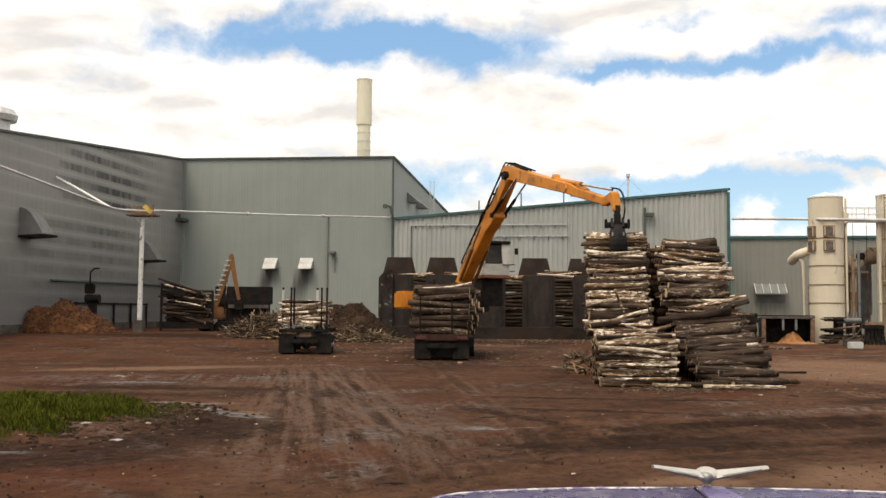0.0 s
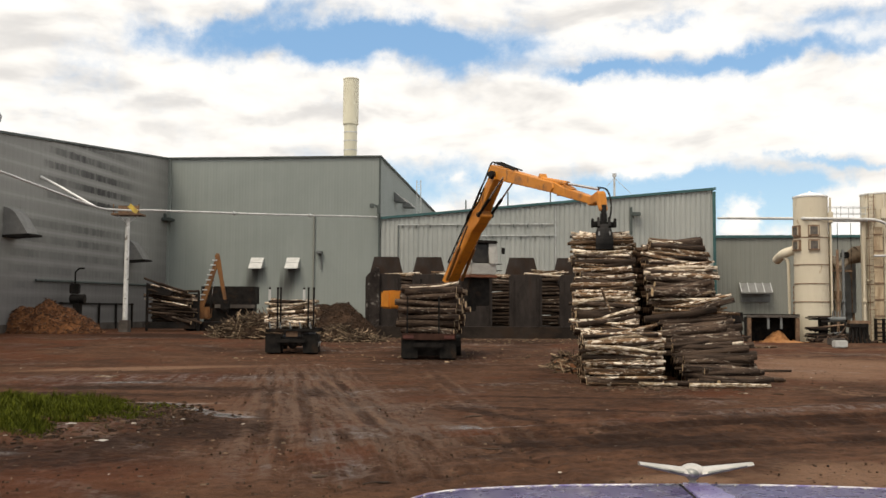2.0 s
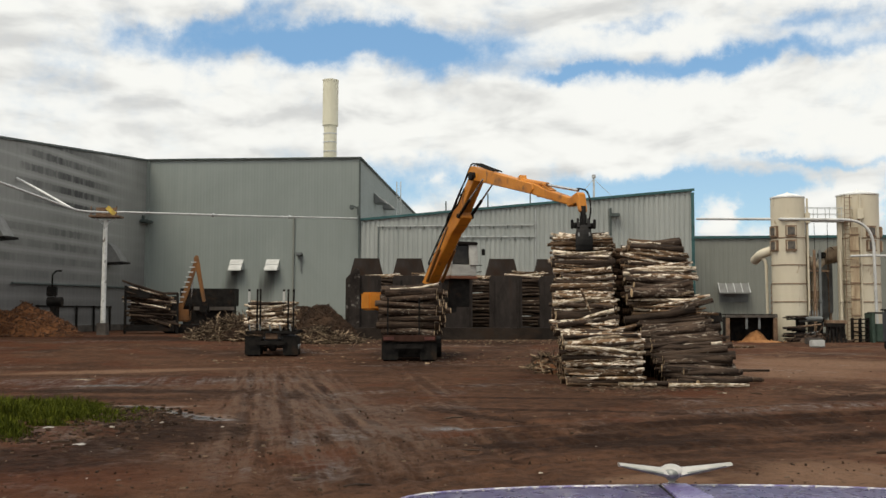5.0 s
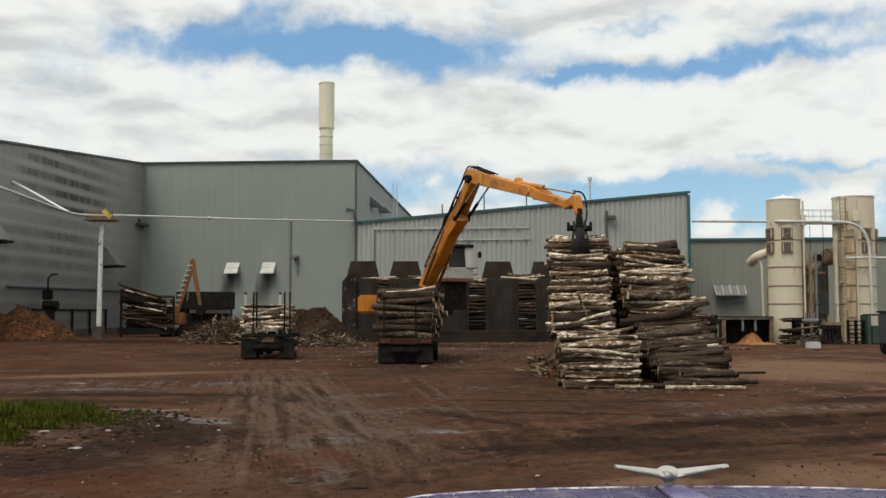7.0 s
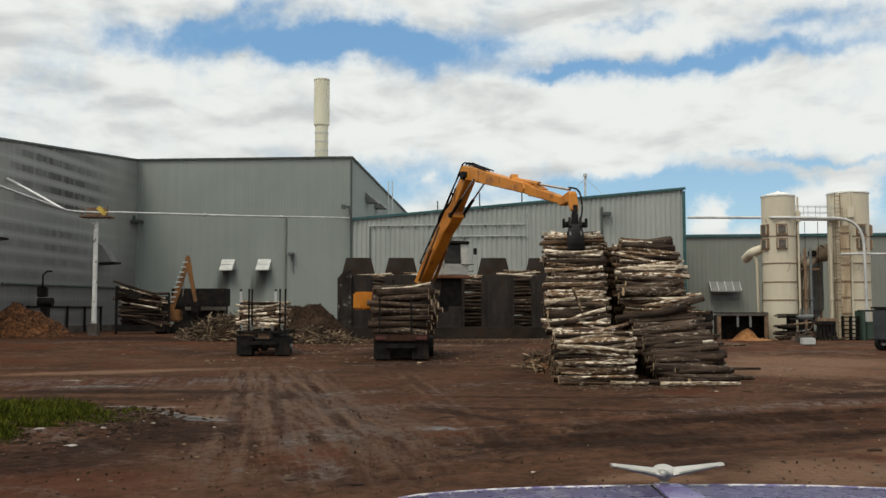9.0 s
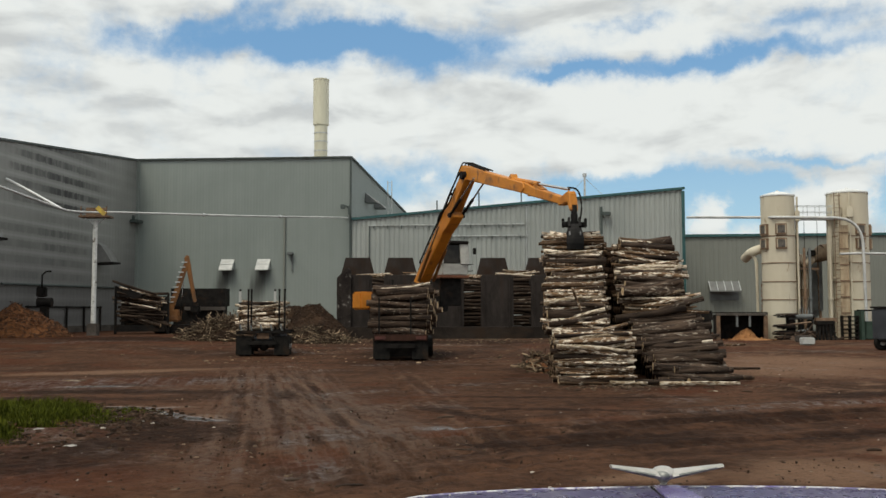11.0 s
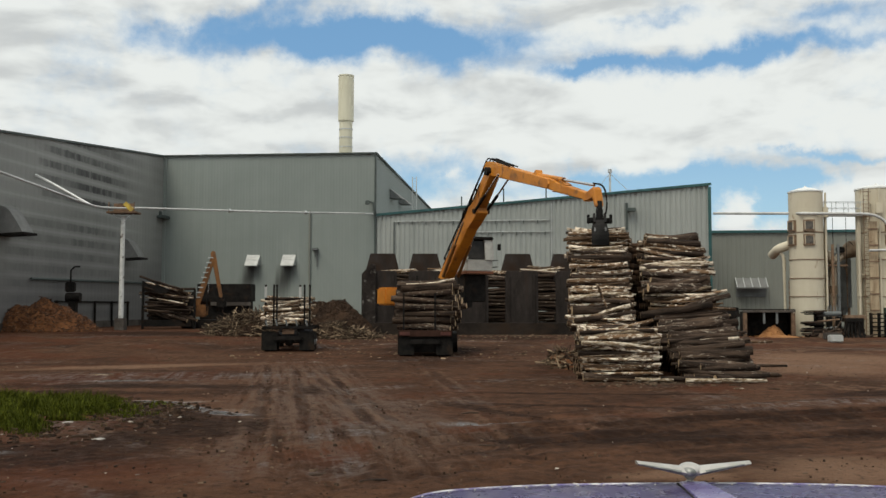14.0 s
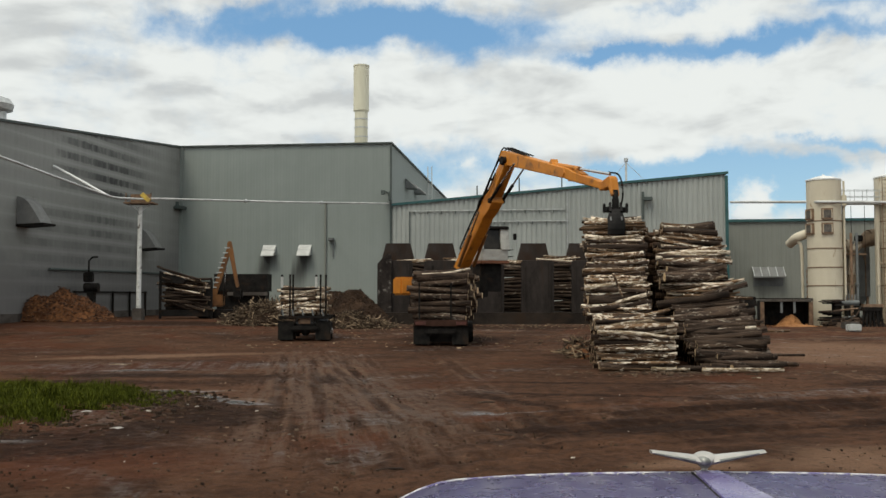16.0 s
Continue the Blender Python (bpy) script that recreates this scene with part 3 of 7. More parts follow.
def part(name, bm, material, parent=None, label=""):
    me = bpy.data.meshes.new(name)
    bm.to_mesh(me)
    bm.free()
    for mt in (material if isinstance(material, (list, tuple)) else (material,)):
        me.materials.append(mt)
    ob = new(name, me)
    if parent:
        ob.parent = parent
    if label:
        ob["label"] = label
    return ob


def thing(name, x, y, z, rz, label, category, group="", kind=""):
    ob = new(name)
    ob.matrix_basis = pose(x, y, z, 0, 0, rz)
    ob.empty_display_size = 0.2
    return tagged(ob, label, category, group, kind)


def smooth(ob, angle=40):
    for p in ob.data.polygons:
        p.use_smooth = True
    ob.data.set_sharp_from_angle(angle=radians(angle))
    return ob


def box(bm, c, s, m=None, bevel=0.0):
    r = bmesh.ops.create_cube(bm, size=1.0, matrix=(m or Matrix()) @ Matrix.LocRotScale(c, None, s))
    if bevel:
        es = list({e for v in r["verts"] for e in v.link_edges})
        bmesh.ops.bevel(bm, geom=es, offset=bevel, segments=2, affect="EDGES", clamp_overlap=True)
    return bm


def rod(bm, a, b, r, r2=None, seg=10, caps=True):
    a, b = Vector(a), Vector(b)
    d = b - a
    q = d.to_track_quat("Z", "Y").to_matrix().to_4x4()
    bmesh.ops.create_cone(bm, cap_ends=caps, segments=seg, radius1=r, radius2=r if r2 is None else r2, depth=d.length,
                          matrix=Matrix.Translation((a + b) / 2) @ q)
    return bm


def tube(bm, pts, r, seg=8):
    """A bent pipe through pts."""
    pts = [Vector(p) for p in pts]
    rings = []
    for i, p in enumerate(pts):
        d = (pts[min(i + 1, len(pts) - 1)] - pts[max(i - 1, 0)]).normalized()
        q = d.to_track_quat("Z", "Y").to_matrix()
        rings.append([bm.verts.new(p + q @ Vector((math.cos(a) * r, math.sin(a) * r, 0))) for a in [2 * math.pi * k / seg for k in range(seg)]])
    for r0, r1 in zip(rings, rings[1:]):
        for k in range(seg):
            bm.faces.new((r0[k], r0[(k + 1) % seg], r1[(k + 1) % seg], r1[k]))
    bm.faces.new(rings[0][::-1])
    bm.faces.new(rings[-1])
    return bm


def bend(a, b, c, r, n=6):
    """Points of a round corner at b between a and c."""
    a, b, c = Vector(a), Vector(b), Vector(c)
    p, q = b + (a - b).normalized() * r, b + (c - b).normalized() * r
    return [p.lerp(b, t).lerp(b.lerp(q, t), t) for t in [k / n for k in range(n + 1)]]


def prism(bm, pts, y0, y1, bevel=0.0):
    """An outline in the xz plane given thickness along y."""
    v0 = [bm.verts.new((x, y0, z)) for x, z in pts]
    v1 = [bm.verts.new((x, y1, z)) for x, z in pts]
    n = len(pts)
    fs = [bm.faces.new(v0), bm.faces.new(v1[::-1])]
    for k in range(n):
        fs.append(bm.faces.new((v0[k], v1[k], v1[(k + 1) % n], v0[(k + 1) % n])))
    bmesh.ops.recalc_face_normals(bm, faces=fs)
    if bevel:
        bmesh.ops.bevel(bm, geom=list({e for f in fs for e in f.edges}), offset=bevel, segments=1, affect="EDGES")
    return bm


def lathe(bm, prof, seg=32, c=(0, 0, 0)):
    """A profile of (r, z) turned about z."""
    rings = []
    for r, z in prof:
        rings.append([bm.verts.new((c[0] + r * math.cos(2 * math.pi * k / seg), c[1] + r * math.sin(2 * math.pi * k / seg), c[2] + z)) for k in range(seg)])
    for r0, r1 in zip(rings, rings[1:]):
        for k in range(seg):
            bm.faces.new((r0[k], r0[(k + 1) % seg], r1[(k + 1) % seg], r1[k]))
    bm.faces.new(rings[0][::-1])
    bm.faces.new(rings[-1])
    return bm


def sstep(v, a, b):
    t = min(1.0, max(0.0, (v - a) / (b - a)))
    return t * t * (3 - 2 * t)


def rise(x, y):
    """The yard climbs gently towards the mill and its far left corner."""
    return 0.42 * sstep(y, 42, 74) * (1 - 0.75 * sstep(x, 13, 25)) + 0.22 * sstep(-x, 6, 20) * sstep(y, 44, 64)


# ---- ground ----


def build_ground():
    def axis(lo, hi, step, outer):
        core = list(np.arange(lo, hi + step / 2, step))
        left, right = [], []
        v, s = lo, step
        while v > -outer:
            s *= 1.35
            v -= s
            left.append(v)
        v, s = core[-1], step
        while v < outer:
            s *= 1.35
            v += s
            right.append(v)
        return np.array(left[::-1] + core + right)
    xs, ys = axis(-20, 22, 0.11, 1800), axis(9, 48, 0.11, 1800)
    X, Y = np.meshgrid(xs, ys)
    S = lambda v, a, b: (lambda t: t * t * (3 - 2 * t))(np.clip((v - a) / (b - a), 0, 1))
    Z = 0.42 * S(Y, 42, 74) * (1 - 0.75 * S(X, 13, 25)) + 0.22 * S(-X, 6, 20) * S(Y, 44, 64)
    near = S(Y, -5, 6) * (1 - S(Y, 55, 90)) * (1 - S(np.abs(X), 30, 60))
    rng = np.random.RandomState(4)

    def waves(n, lo, hi, amp):
        out = np.zeros_like(X)
        for _ in range(n):
            k, a, p = rng.uniform(lo, hi), rng.uniform(0, math.pi), rng.uniform(0, 6.28)
            out += np.sin(k * (X * math.cos(a) + Y * math.sin(a)) + p + 0.8 * np.sin(0.37 * k * (X * math.sin(a) - Y * math.cos(a)) + p * 2))
        return out * amp / math.sqrt(n)
    rough = waves(10, 0.4, 1.4, 0.010) + waves(18, 2.4, 7.0, 0.007) + waves(24, 9.0, 26.0, 0.009)
    # wheel ruts: (x at y=12, x at y=44, bend)
    ruts = np.zeros_like(X)
    for x0, x1, c in ((-2.3, -7.2, 0.1), (-1.85, -6.7, 0.15), (-1.3, -6.2, 0.1), (-0.8, -5.7, -0.1), (0.0, -4.9, 0.1), (0.45, -4.4, 0.15), (-1.3, -1.2, 1.2), (2.2, -0.5, -0.7)):
        s = (Y - 12) / 32
        line = x0 + (x1 - x0) * s + c * np.sin(np.pi * s)
        d = np.abs(X - line)
        tread = 0.75 + 0.25 * np.sign(np.sin(Y * 24 + 3 * np.sin(Y)))
        live = S(Y, 10, 14) * (1 - S(Y, 38, 46)) * (0.6 + 0.4 * np.sin(Y * 0.5 + x0 * 3))
        ruts += live * (-0.035 * np.exp(-(d / 0.16) ** 2) * tread + 0.022 * np.exp(-((d - 0.32) / 0.12) ** 2))
    # turning arcs of trucks sweeping across to the right
    for cx, cy, r in ((22.8, -18.0, 41.6), (22.8, -18.0, 42.4), (23.4, -17.0, 40.0), (22.0, -18.5, 39.0), (23.5, -18.5, 44.2)):
        d = np.abs(np.hypot(X - cx, Y - cy) - r)
        ang = np.arctan2(Y - cy, X - cx)
        live = S(X, -4, 2) * (1 - S(X, 16, 24)) * S(Y, 10, 14)
        tread = 0.6 + 0.4 * np.sign(np.sin(ang * r * 16))
        ruts += live * (-0.045 * np.exp(-(d / 0.2) ** 2) * tread + 0.03 * np.exp(-((d - 0.4) / 0.14) ** 2))
    # a low bank of soil under and round the grass
    bank = 0.16 * np.exp(-(((X + 10.6) / 5.0) ** 2 + ((Y - 19.9) / 4.4) ** 2) ** 2)
    Z = Z + near * (rough + 1.25 * ruts) + bank * (1 + 2.0 * waves(8, 2, 6, 0.10))
    nx, ny = len(xs), len(ys)
    co = np.stack([X, Y, Z], -1).reshape(-1, 3)
    i = np.arange(nx * ny).reshape(ny, nx)
    quads = np.stack([i[:-1, :-1], i[:-1, 1:], i[1:, 1:], i[1:, :-1]], -1).reshape(-1, 4)
    me = bpy.data.meshes.new("ground")
    me.from_pydata(co.tolist(), [], quads.tolist())
    me.materials.append(MUD)
    me.polygons.foreach_set("use_smooth", np.ones(len(quads), bool))
    return tagged(new("ground", me), "rutted wet brown mud yard with bark litter", "ground", kind="structure")


build_ground()

# ---- buildings ----


def sheet(bm, x0, x1, zb, top, pitch=0.4, depth=0.05, duty=0.5):
    """A ribbed wall sheet facing -y: ribs stand proud, the back is flat and 0.2 m behind. top(x) is its upper edge."""
    pts, x = [], x0
    while x < x1 - 1e-6:
        w = min(pitch, x1 - x)
        for f, d in ((0.0, 0), (duty * 0.4, 0), (duty * 0.6, -depth), (0.8, -depth)):
            if x + f * pitch <= x + w:
                pts.append((x + f * pitch, d))
        x += pitch
    pts.append((x1, 0))
    lo = [bm.verts.new((px, d, zb)) for px, d in pts]
    hi = [bm.verts.new((px, d, top(px))) for px, d in pts]
    for k in range(len(pts) - 1):
        bm.faces.new((lo[k], lo[k + 1], hi[k + 1], hi[k]))
    b = [bm.verts.new(c) for c in ((x0, 0.2, zb), (x1, 0.2, zb), (x1, 0.2, top(x1)), (x0, 0.2, top(x0)))]
    bm.faces.new((b[1], b[0], b[3], b[2]))
    bm.faces.new((b[0], lo[0], hi[0], b[3]))
    bm.faces.new((lo[-1], b[1], b[2], hi[-1]))
    bm.faces.new(hi + [b[2], b[3]])
    return bm


def strip(bm, a, b, w, h):
    """A straight bar from a to b, w wide and h high."""
    a, b = Vector(a), Vector(b)
    d = b - a
    q = d.to_track_quat("X", "Z").to_matrix().to_4x4()
    box(bm, (0, 0, 0), (d.length, w, h), Matrix.Translation((a + b) / 2) @ q)
    return bm


def slab_roof(bm, corners, t=0.25):
    lo = [bm.verts.new((x, y, z)) for x, y, z in corners]
    hi = [bm.verts.new((x, y, z + t)) for x, y, z in corners]
    n = len(corners)
    fs = [bm.faces.new(lo[::-1]), bm.faces.new(hi)]
    for k in range(n):
        fs.append(bm.faces.new((lo[k], lo[(k + 1) % n], hi[(k + 1) % n], hi[k])))
    bmesh.ops.recalc_face_normals(bm, faces=fs)
    return bm


LX, LY = -26.51, 95.0            # inner corner of the yard


def hall_main():
    b = thing("mill_hall", LX, LY, 0, U8, "tall grey steel-clad mill hall with stained walls", "industrial building")
    W, D = 21.65, 46.0
    top = lambda x: 17.56 - 0.005 * x
    part("wall", sheet(bmesh.new(), 0.02, W, -0.3, top, 0.305, 0.005), WALL_A, b, "grey ribbed steel cladding with faint streaks")
    side = part("wall", sheet(bmesh.new(), 0.0, D, -0.3, lambda x: 17.45 - 0.036 * x, 0.305, 0.02), WALL_A, b)
    side.matrix_basis = pose(W, 0.0, 0, 0, 0, 90)
    part("wall", box(bmesh.new(), (W / 2, D, 7.8), (W, 0.2, 16.2)), WALL_A, b)
    part("roof", slab_roof(bmesh.new(), ((0, -0.12, 17.56), (W + 0.1, -0.12, 17.45), (W + 0.1, D, 15.9), (0, D, 15.9)), 0.12), ROOF, b)
    bm = bmesh.new()
    strip(bm, (0.0, -0.16, 17.62), (W + 0.15, -0.16, 17.52), 0.08, 0.15)
    part("eave_trim", bm, DARKTRIM, b)
    bm = bmesh.new()
    strip(bm, (W + 0.18, -0.16, 17.52), (W + 0.18, D, 15.97), 0.08, 0.15)
    part("eave_trim", bm, DARKTRIM, b)
    part("corner_trim", box(bmesh.new(), (W + 0.08, -0.09, 8.5), (0.19, 0.12, 17.6)), DARKTRIM, b)
    part("base_course", box(bmesh.new(), (W / 2, -0.06, 0.55), (W, 0.16, 1.1)), CONCRETE, b)
    # box added at the inner corner to block light through the wall gap
    part("corner_post", box(bmesh.new(), (0.08, -0.08, 8.5), (0.4, 0.3, 17.9)), WALL_A, b)
    # lamps
    bm = bmesh.new()
    box(bm, (21.4, -0.5, 12.6), (0.12, 0.9, 0.12))
    box(bm, (21.1, -0.8, 12.55), (0.42, 0.3, 0.42), bevel=0.05)
    box(bm, (21.75, -0.6, 12.2), (0.3, 0.3, 0.9), bevel=0.05)
    part("flood_light", bm, DARKTRIM, b)
    bm = bmesh.new()
    box(bm, (15.8, -0.3, 8.05), (0.6, 0.5, 0.28), bevel=0.06)
    box(bm, (15.95, -0.1, 7.2), (0.12, 0.12, 1.7))
    part("wall_lamp", bm, HOODGREY, b)
    # a downpipe in the wall's middle
    part("downpipe", rod(bmesh.new(), (15.16, -0.14, 0.4), (15.16, -0.14, 11.9), 0.11), WALL_C, b)
    # louvre hoods on the side, above the lower roof
    for y0 in (9.0, 14.5):
        bm = bmesh.new()
        prism(bm, [(0, 0), (1.1, -0.9), (1.1, -1.0), (0, -1.0)], -1.0, 1.0)
        h = part("side_hood", bm, HOODGREY, b, "grey side hood with pale lid")
        h.matrix_basis = pose(W + 0.05, y0, 15.0, 0, 0, 0)
        part("hood_lid", strip(bmesh.new(), (0.0, 0, 0.06), (1.25, 0, -0.96), 0.9, 0.06), VENTWHITE, h)
    bm = bmesh.new()
    for dx in (0, 0.5):
        rod(bm, (dx, 0, -3.0), (dx, 0, 2.2), 0.06, seg=6)
    for k in range(16):
        rod(bm, (0, 0, -2.8 + k * 0.32), (0.5, 0, -2.8 + k * 0.32), 0.02, seg=5)
    part("roof_ladder", bm, GALV, b).matrix_basis = pose(W + 0.3, 22.0, 16.0)
    return b


def wall_hood(parent, x, z, w=1.32, h=1.05, d=0.9):
    """A white pitched vent hood on a wall facing -y."""
    g = part("vent_hood", prism(bmesh.new(), [(0.0, 0.0), (-d, -h), (-d, -h - 0.09), (-d + 0.08, -h - 0.09), (0.0, -0.12)], 0, w), VENTWHITE, parent, "white sheet metal vent hood, sooty below")
    g.matrix_basis = Matrix.Translation((x, 0, z)) @ pose(0, 0, 0, 0, 0, 90) @ Matrix.Translation((0, -w / 2, 0))
    for s in (-1, 1):
        part("hood_cheek", prism(bmesh.new(), [(0.0, 0.0), (-d, -h), (0.0, -h)], s * (w / 2 - 0.03) + w / 2 - 0.01, s * (w / 2 - 0.03) + w / 2 + 0.01), GALV, g)
    part("seam", strip(bmesh.new(), (-d * 0.5 - 0.012, 0.0, -h * 0.5 + 0.012), (-d * 0.5 - 0.012, w, -h * 0.5 + 0.012), 0.05, 0.03), GALV, g)
    return g


main = hall_main()
for xx in (9.45, 13.1):
    wall_hood(main, xx, 7.55)


def hall_left():
    """The long hall along the yard's left; local x runs from the inner corner towards the viewer, its face looks into the yard."""
    b = thing("long_hall", LX, LY, 0, 0, "long grey steel hall with rows of dark soot stains", "industrial building")
    Lw = 64.0
    turn = pose(0, 0, 0, 0, 0, U8 - 90 + 180)
    top = lambda x: 17.56 + 0.0953 * (x - Lw) if x < Lw else 17.56
    w = part("wall", sheet(bmesh.new(), 0.0, Lw, -0.3, top, 0.61, 0.008), WALL_L, b, "grey cladding with rows of black soot stains")
    v = Vector((math.sin(radians(8)), math.cos(radians(8)), 0))
    w.matrix_basis = Matrix.Translation(-v * Lw) @ turn
    m = Matrix.Translation((0, 0, 0)) @ pose(0, 0, 0, 0, 0, U8)
    far = -28.0
    zl = 17.56 - 0.0953 * Lw
    r = part("roof", slab_roof(bmesh.new(), ((far, -Lw, zl), (0.15, -Lw, zl), (0.15, 0, 17.56), (far, 0, 17.56)), 0.12), ROOF, b)
    r.matrix_basis = m
    t = part("eave_trim", strip(bmesh.new(), (0.12, -Lw, zl + 0.02), (0.12, 0, 17.58), 0.08, 0.16), DARKTRIM, b)
    t.matrix_basis = m
    part("wall", box(bmesh.new(), (far, -Lw / 2, 6.0), (0.2, Lw, 12.0)), WALL_L, b).matrix_basis = m
    part("wall", box(bmesh.new(), (far / 2, -Lw, 5.4), (-far - 0.5, 0.2, 11.6)), WALL_L, b).matrix_basis = m
    part("base_course", box(bmesh.new(), (0.06, -Lw / 2, 0.4), (0.14, Lw, 1.6)), CONCRETE, b).matrix_basis = m
    # curved exhaust hoods: cheek plates with a dark under side
    for s, z, k in ((27.4, 9.6, 1.0), (8.6, 8.7, 0.95)):
        bm = bmesh.new()
        out = [(px * k, pz * k) for px, pz in ((0.0, 0.0), (0.45, -0.12), (0.85, -0.42), (1.3, -1.05), (1.75, -1.75))]
        prism(bm, out + [(1.9 * k, -2.05 * k), (0.0, -2.05 * k)], -0.75 * k, 0.75 * k)
        h = part("exhaust_hood", bm, DULLSHEET, b, "grey sheet metal exhaust hood with dark lip below")
        h.matrix_basis = m @ Matrix.Translation((0.04, -s, z))
        bm = bmesh.new()
        strip(bm, (0.0, 0, -2.1 * k), (2.05 * k, 0, -2.0 * k), 1.7 * k, 0.16)
        part("hood_lip", bm, DARKSTEEL, h)
    bm = bmesh.new()
    tube(bm, [(0.2, -24.0, 4.5), (0.2, -12.0, 4.6), (0.2, -2.0, 4.65)], 0.10)
    part("service_pipe", bm, DARKTRIM, b).matrix_basis = m
    # round roof ventilator
    bm = bmesh.new()
    lathe(bm, [(0.85, 0), (0.85, 0.7), (1.25, 0.75), (1.35, 1.15), (1.1, 1.55), (0.5, 1.75), (0.1, 1.8)], 24)
    o = part("roof_ventilator", bm, GALV, b)
    o.matrix_basis = m @ Matrix.Translation((-1.0, -29.6, 14.8))
    smooth(o)
    # a shed light at the inner corner
    bm = bmesh.new()
    box(bm, (0.45, -1.0, 11.3), (0.8, 1.5, 0.3), bevel=0.06)
    box(bm, (0.12, -1.0, 11.65), (0.2, 0.3, 0.5))
    part("corner_hood", bm, DARKTRIM, b).matrix_basis = m
    bm = bmesh.new()
    for k in range(5):
        box(bm, (0.16, -20.2 + k * 3.1, 1.6), (0.12, 0.18, 2.6))
    box(bm, (0.14, -14.0, 2.8), (0.08, 13.0, 0.14))
    part("lower_frame", bm, DARKSTEEL, b).matrix_basis = m
    return b


hall_left()
RX, RY = LX + 21.65 * math.cos(radians(8)), LY - 21.65 * math.sin(radians(8))


def hall_low():
    b = thing("log_shed", RX, RY, 0, U8, "pale ribbed steel shed with teal trim and sloping roof", "industrial building")
    W, D = 31.9, 40.0
    top = lambda x: 11.3 + 0.0805 * x
    part("wall", sheet(bmesh.new(), 0.2, W, -0.3, top, 0.47, 0.075), WALL_B, b, "pale ribbed steel cladding with grey streaks")
    part("wall", box(bmesh.new(), (W - 0.1, D / 2 + 0.3, 6.7), (0.2, D - 0.4, 13.9)), WALL_B, b)
    part("roof", slab_roof(bmesh.new(), ((0.35, -0.2, 11.34), (W + 0.15, -0.2, 13.9), (W + 0.15, D, 13.9), (0.35, D, 11.34)), 0.1), ROOF, b)
    part("eave_trim", strip(bmesh.new(), (0.2, -0.2, 11.4), (W + 0.22, -0.2, 13.98), 0.1, 0.23), TEAL, b)
    part("corner_trim", box(bmesh.new(), (W + 0.05, -0.12, 6.7), (0.28, 0.16, 14.0)), TEAL, b)
    # cable trays with short brackets
    for x0, x1, z in ((1.9, 17.0, 10.75), (8.0, 17.3, 9.65)):
        part("cable_tray", strip(bmesh.new(), (x0, -0.16, z), (x1, -0.16, z), 0.08, 0.07), GALV, b)
        x = x0 + 0.5
        while x < x1:
            part("tray_bracket", box(bmesh.new(), (x, -0.14, z - 0.16), (0.07, 0.1, 0.36)), DARKTRIM, b)
            x += 1.35
    part("conduit", rod(bmesh.new(), (1.95, -0.16, 1.0), (1.95, -0.16, 10.7), 0.05, seg=6), DARKTRIM, b)
    part("conduit", rod(bmesh.new(), (17.2, -0.16, 5.0), (17.2, -0.16, 12.4), 0.05, seg=6), GALV, b)
    # flood light on a bracket
    bm = bmesh.new()
    box(bm, (24.3, -0.12, 11.0), (0.22, 0.12, 2.6))
    box(bm, (24.75, -0.45, 11.6), (0.8, 0.45, 0.35), bevel=0.05)
    part("flood_light", bm, DARKTRIM, b)
    bm = bmesh.new()
    box(bm, (8.6, -0.2, 7.4), (0.22, 0.12, 1.6))
    box(bm, (8.7, -0.4, 7.9), (0.5, 0.4, 0.25))
    part("wall_lamp", bm, DARKTRIM, b)
    # roof posts and the mast with guy wires
    for x, h in ((8.5, 1.2), (12.6, 1.6), (16.7, 1.7)):
        part("roof_post", rod(bmesh.new(), (x, 0.6, top(x) - 0.1), (x, 0.6, top(x) + h), 0.07, seg=6), DARKTRIM, b)
    part("roof_cone", rod(bmesh.new(), (10.5, 0.6, top(10.5) - 0.1), (10.5, 0.6, top(10.5) + 0.75), 0.14, 0.05, 8), WHITEPIPE, b)
    bm = bmesh.new()
    rod(bm, (22.8, 0.6, top(22.8) - 0.1), (22.8, 0.6, 15.5), 0.10, seg=8)
    rod(bm, (22.8, 0.6, 15.3), (22.8, 0.6, 15.62), 0.2, seg=10)
    for dx in (-1.9, 1.9):
        rod(bm, (22.8, 0.6, 15.2), (22.8 + dx, 0.6, top(22.8 + dx) + 0.05), 0.022, seg=5)
    part("mast", bm, GALV, b)
    return b


hall_low()


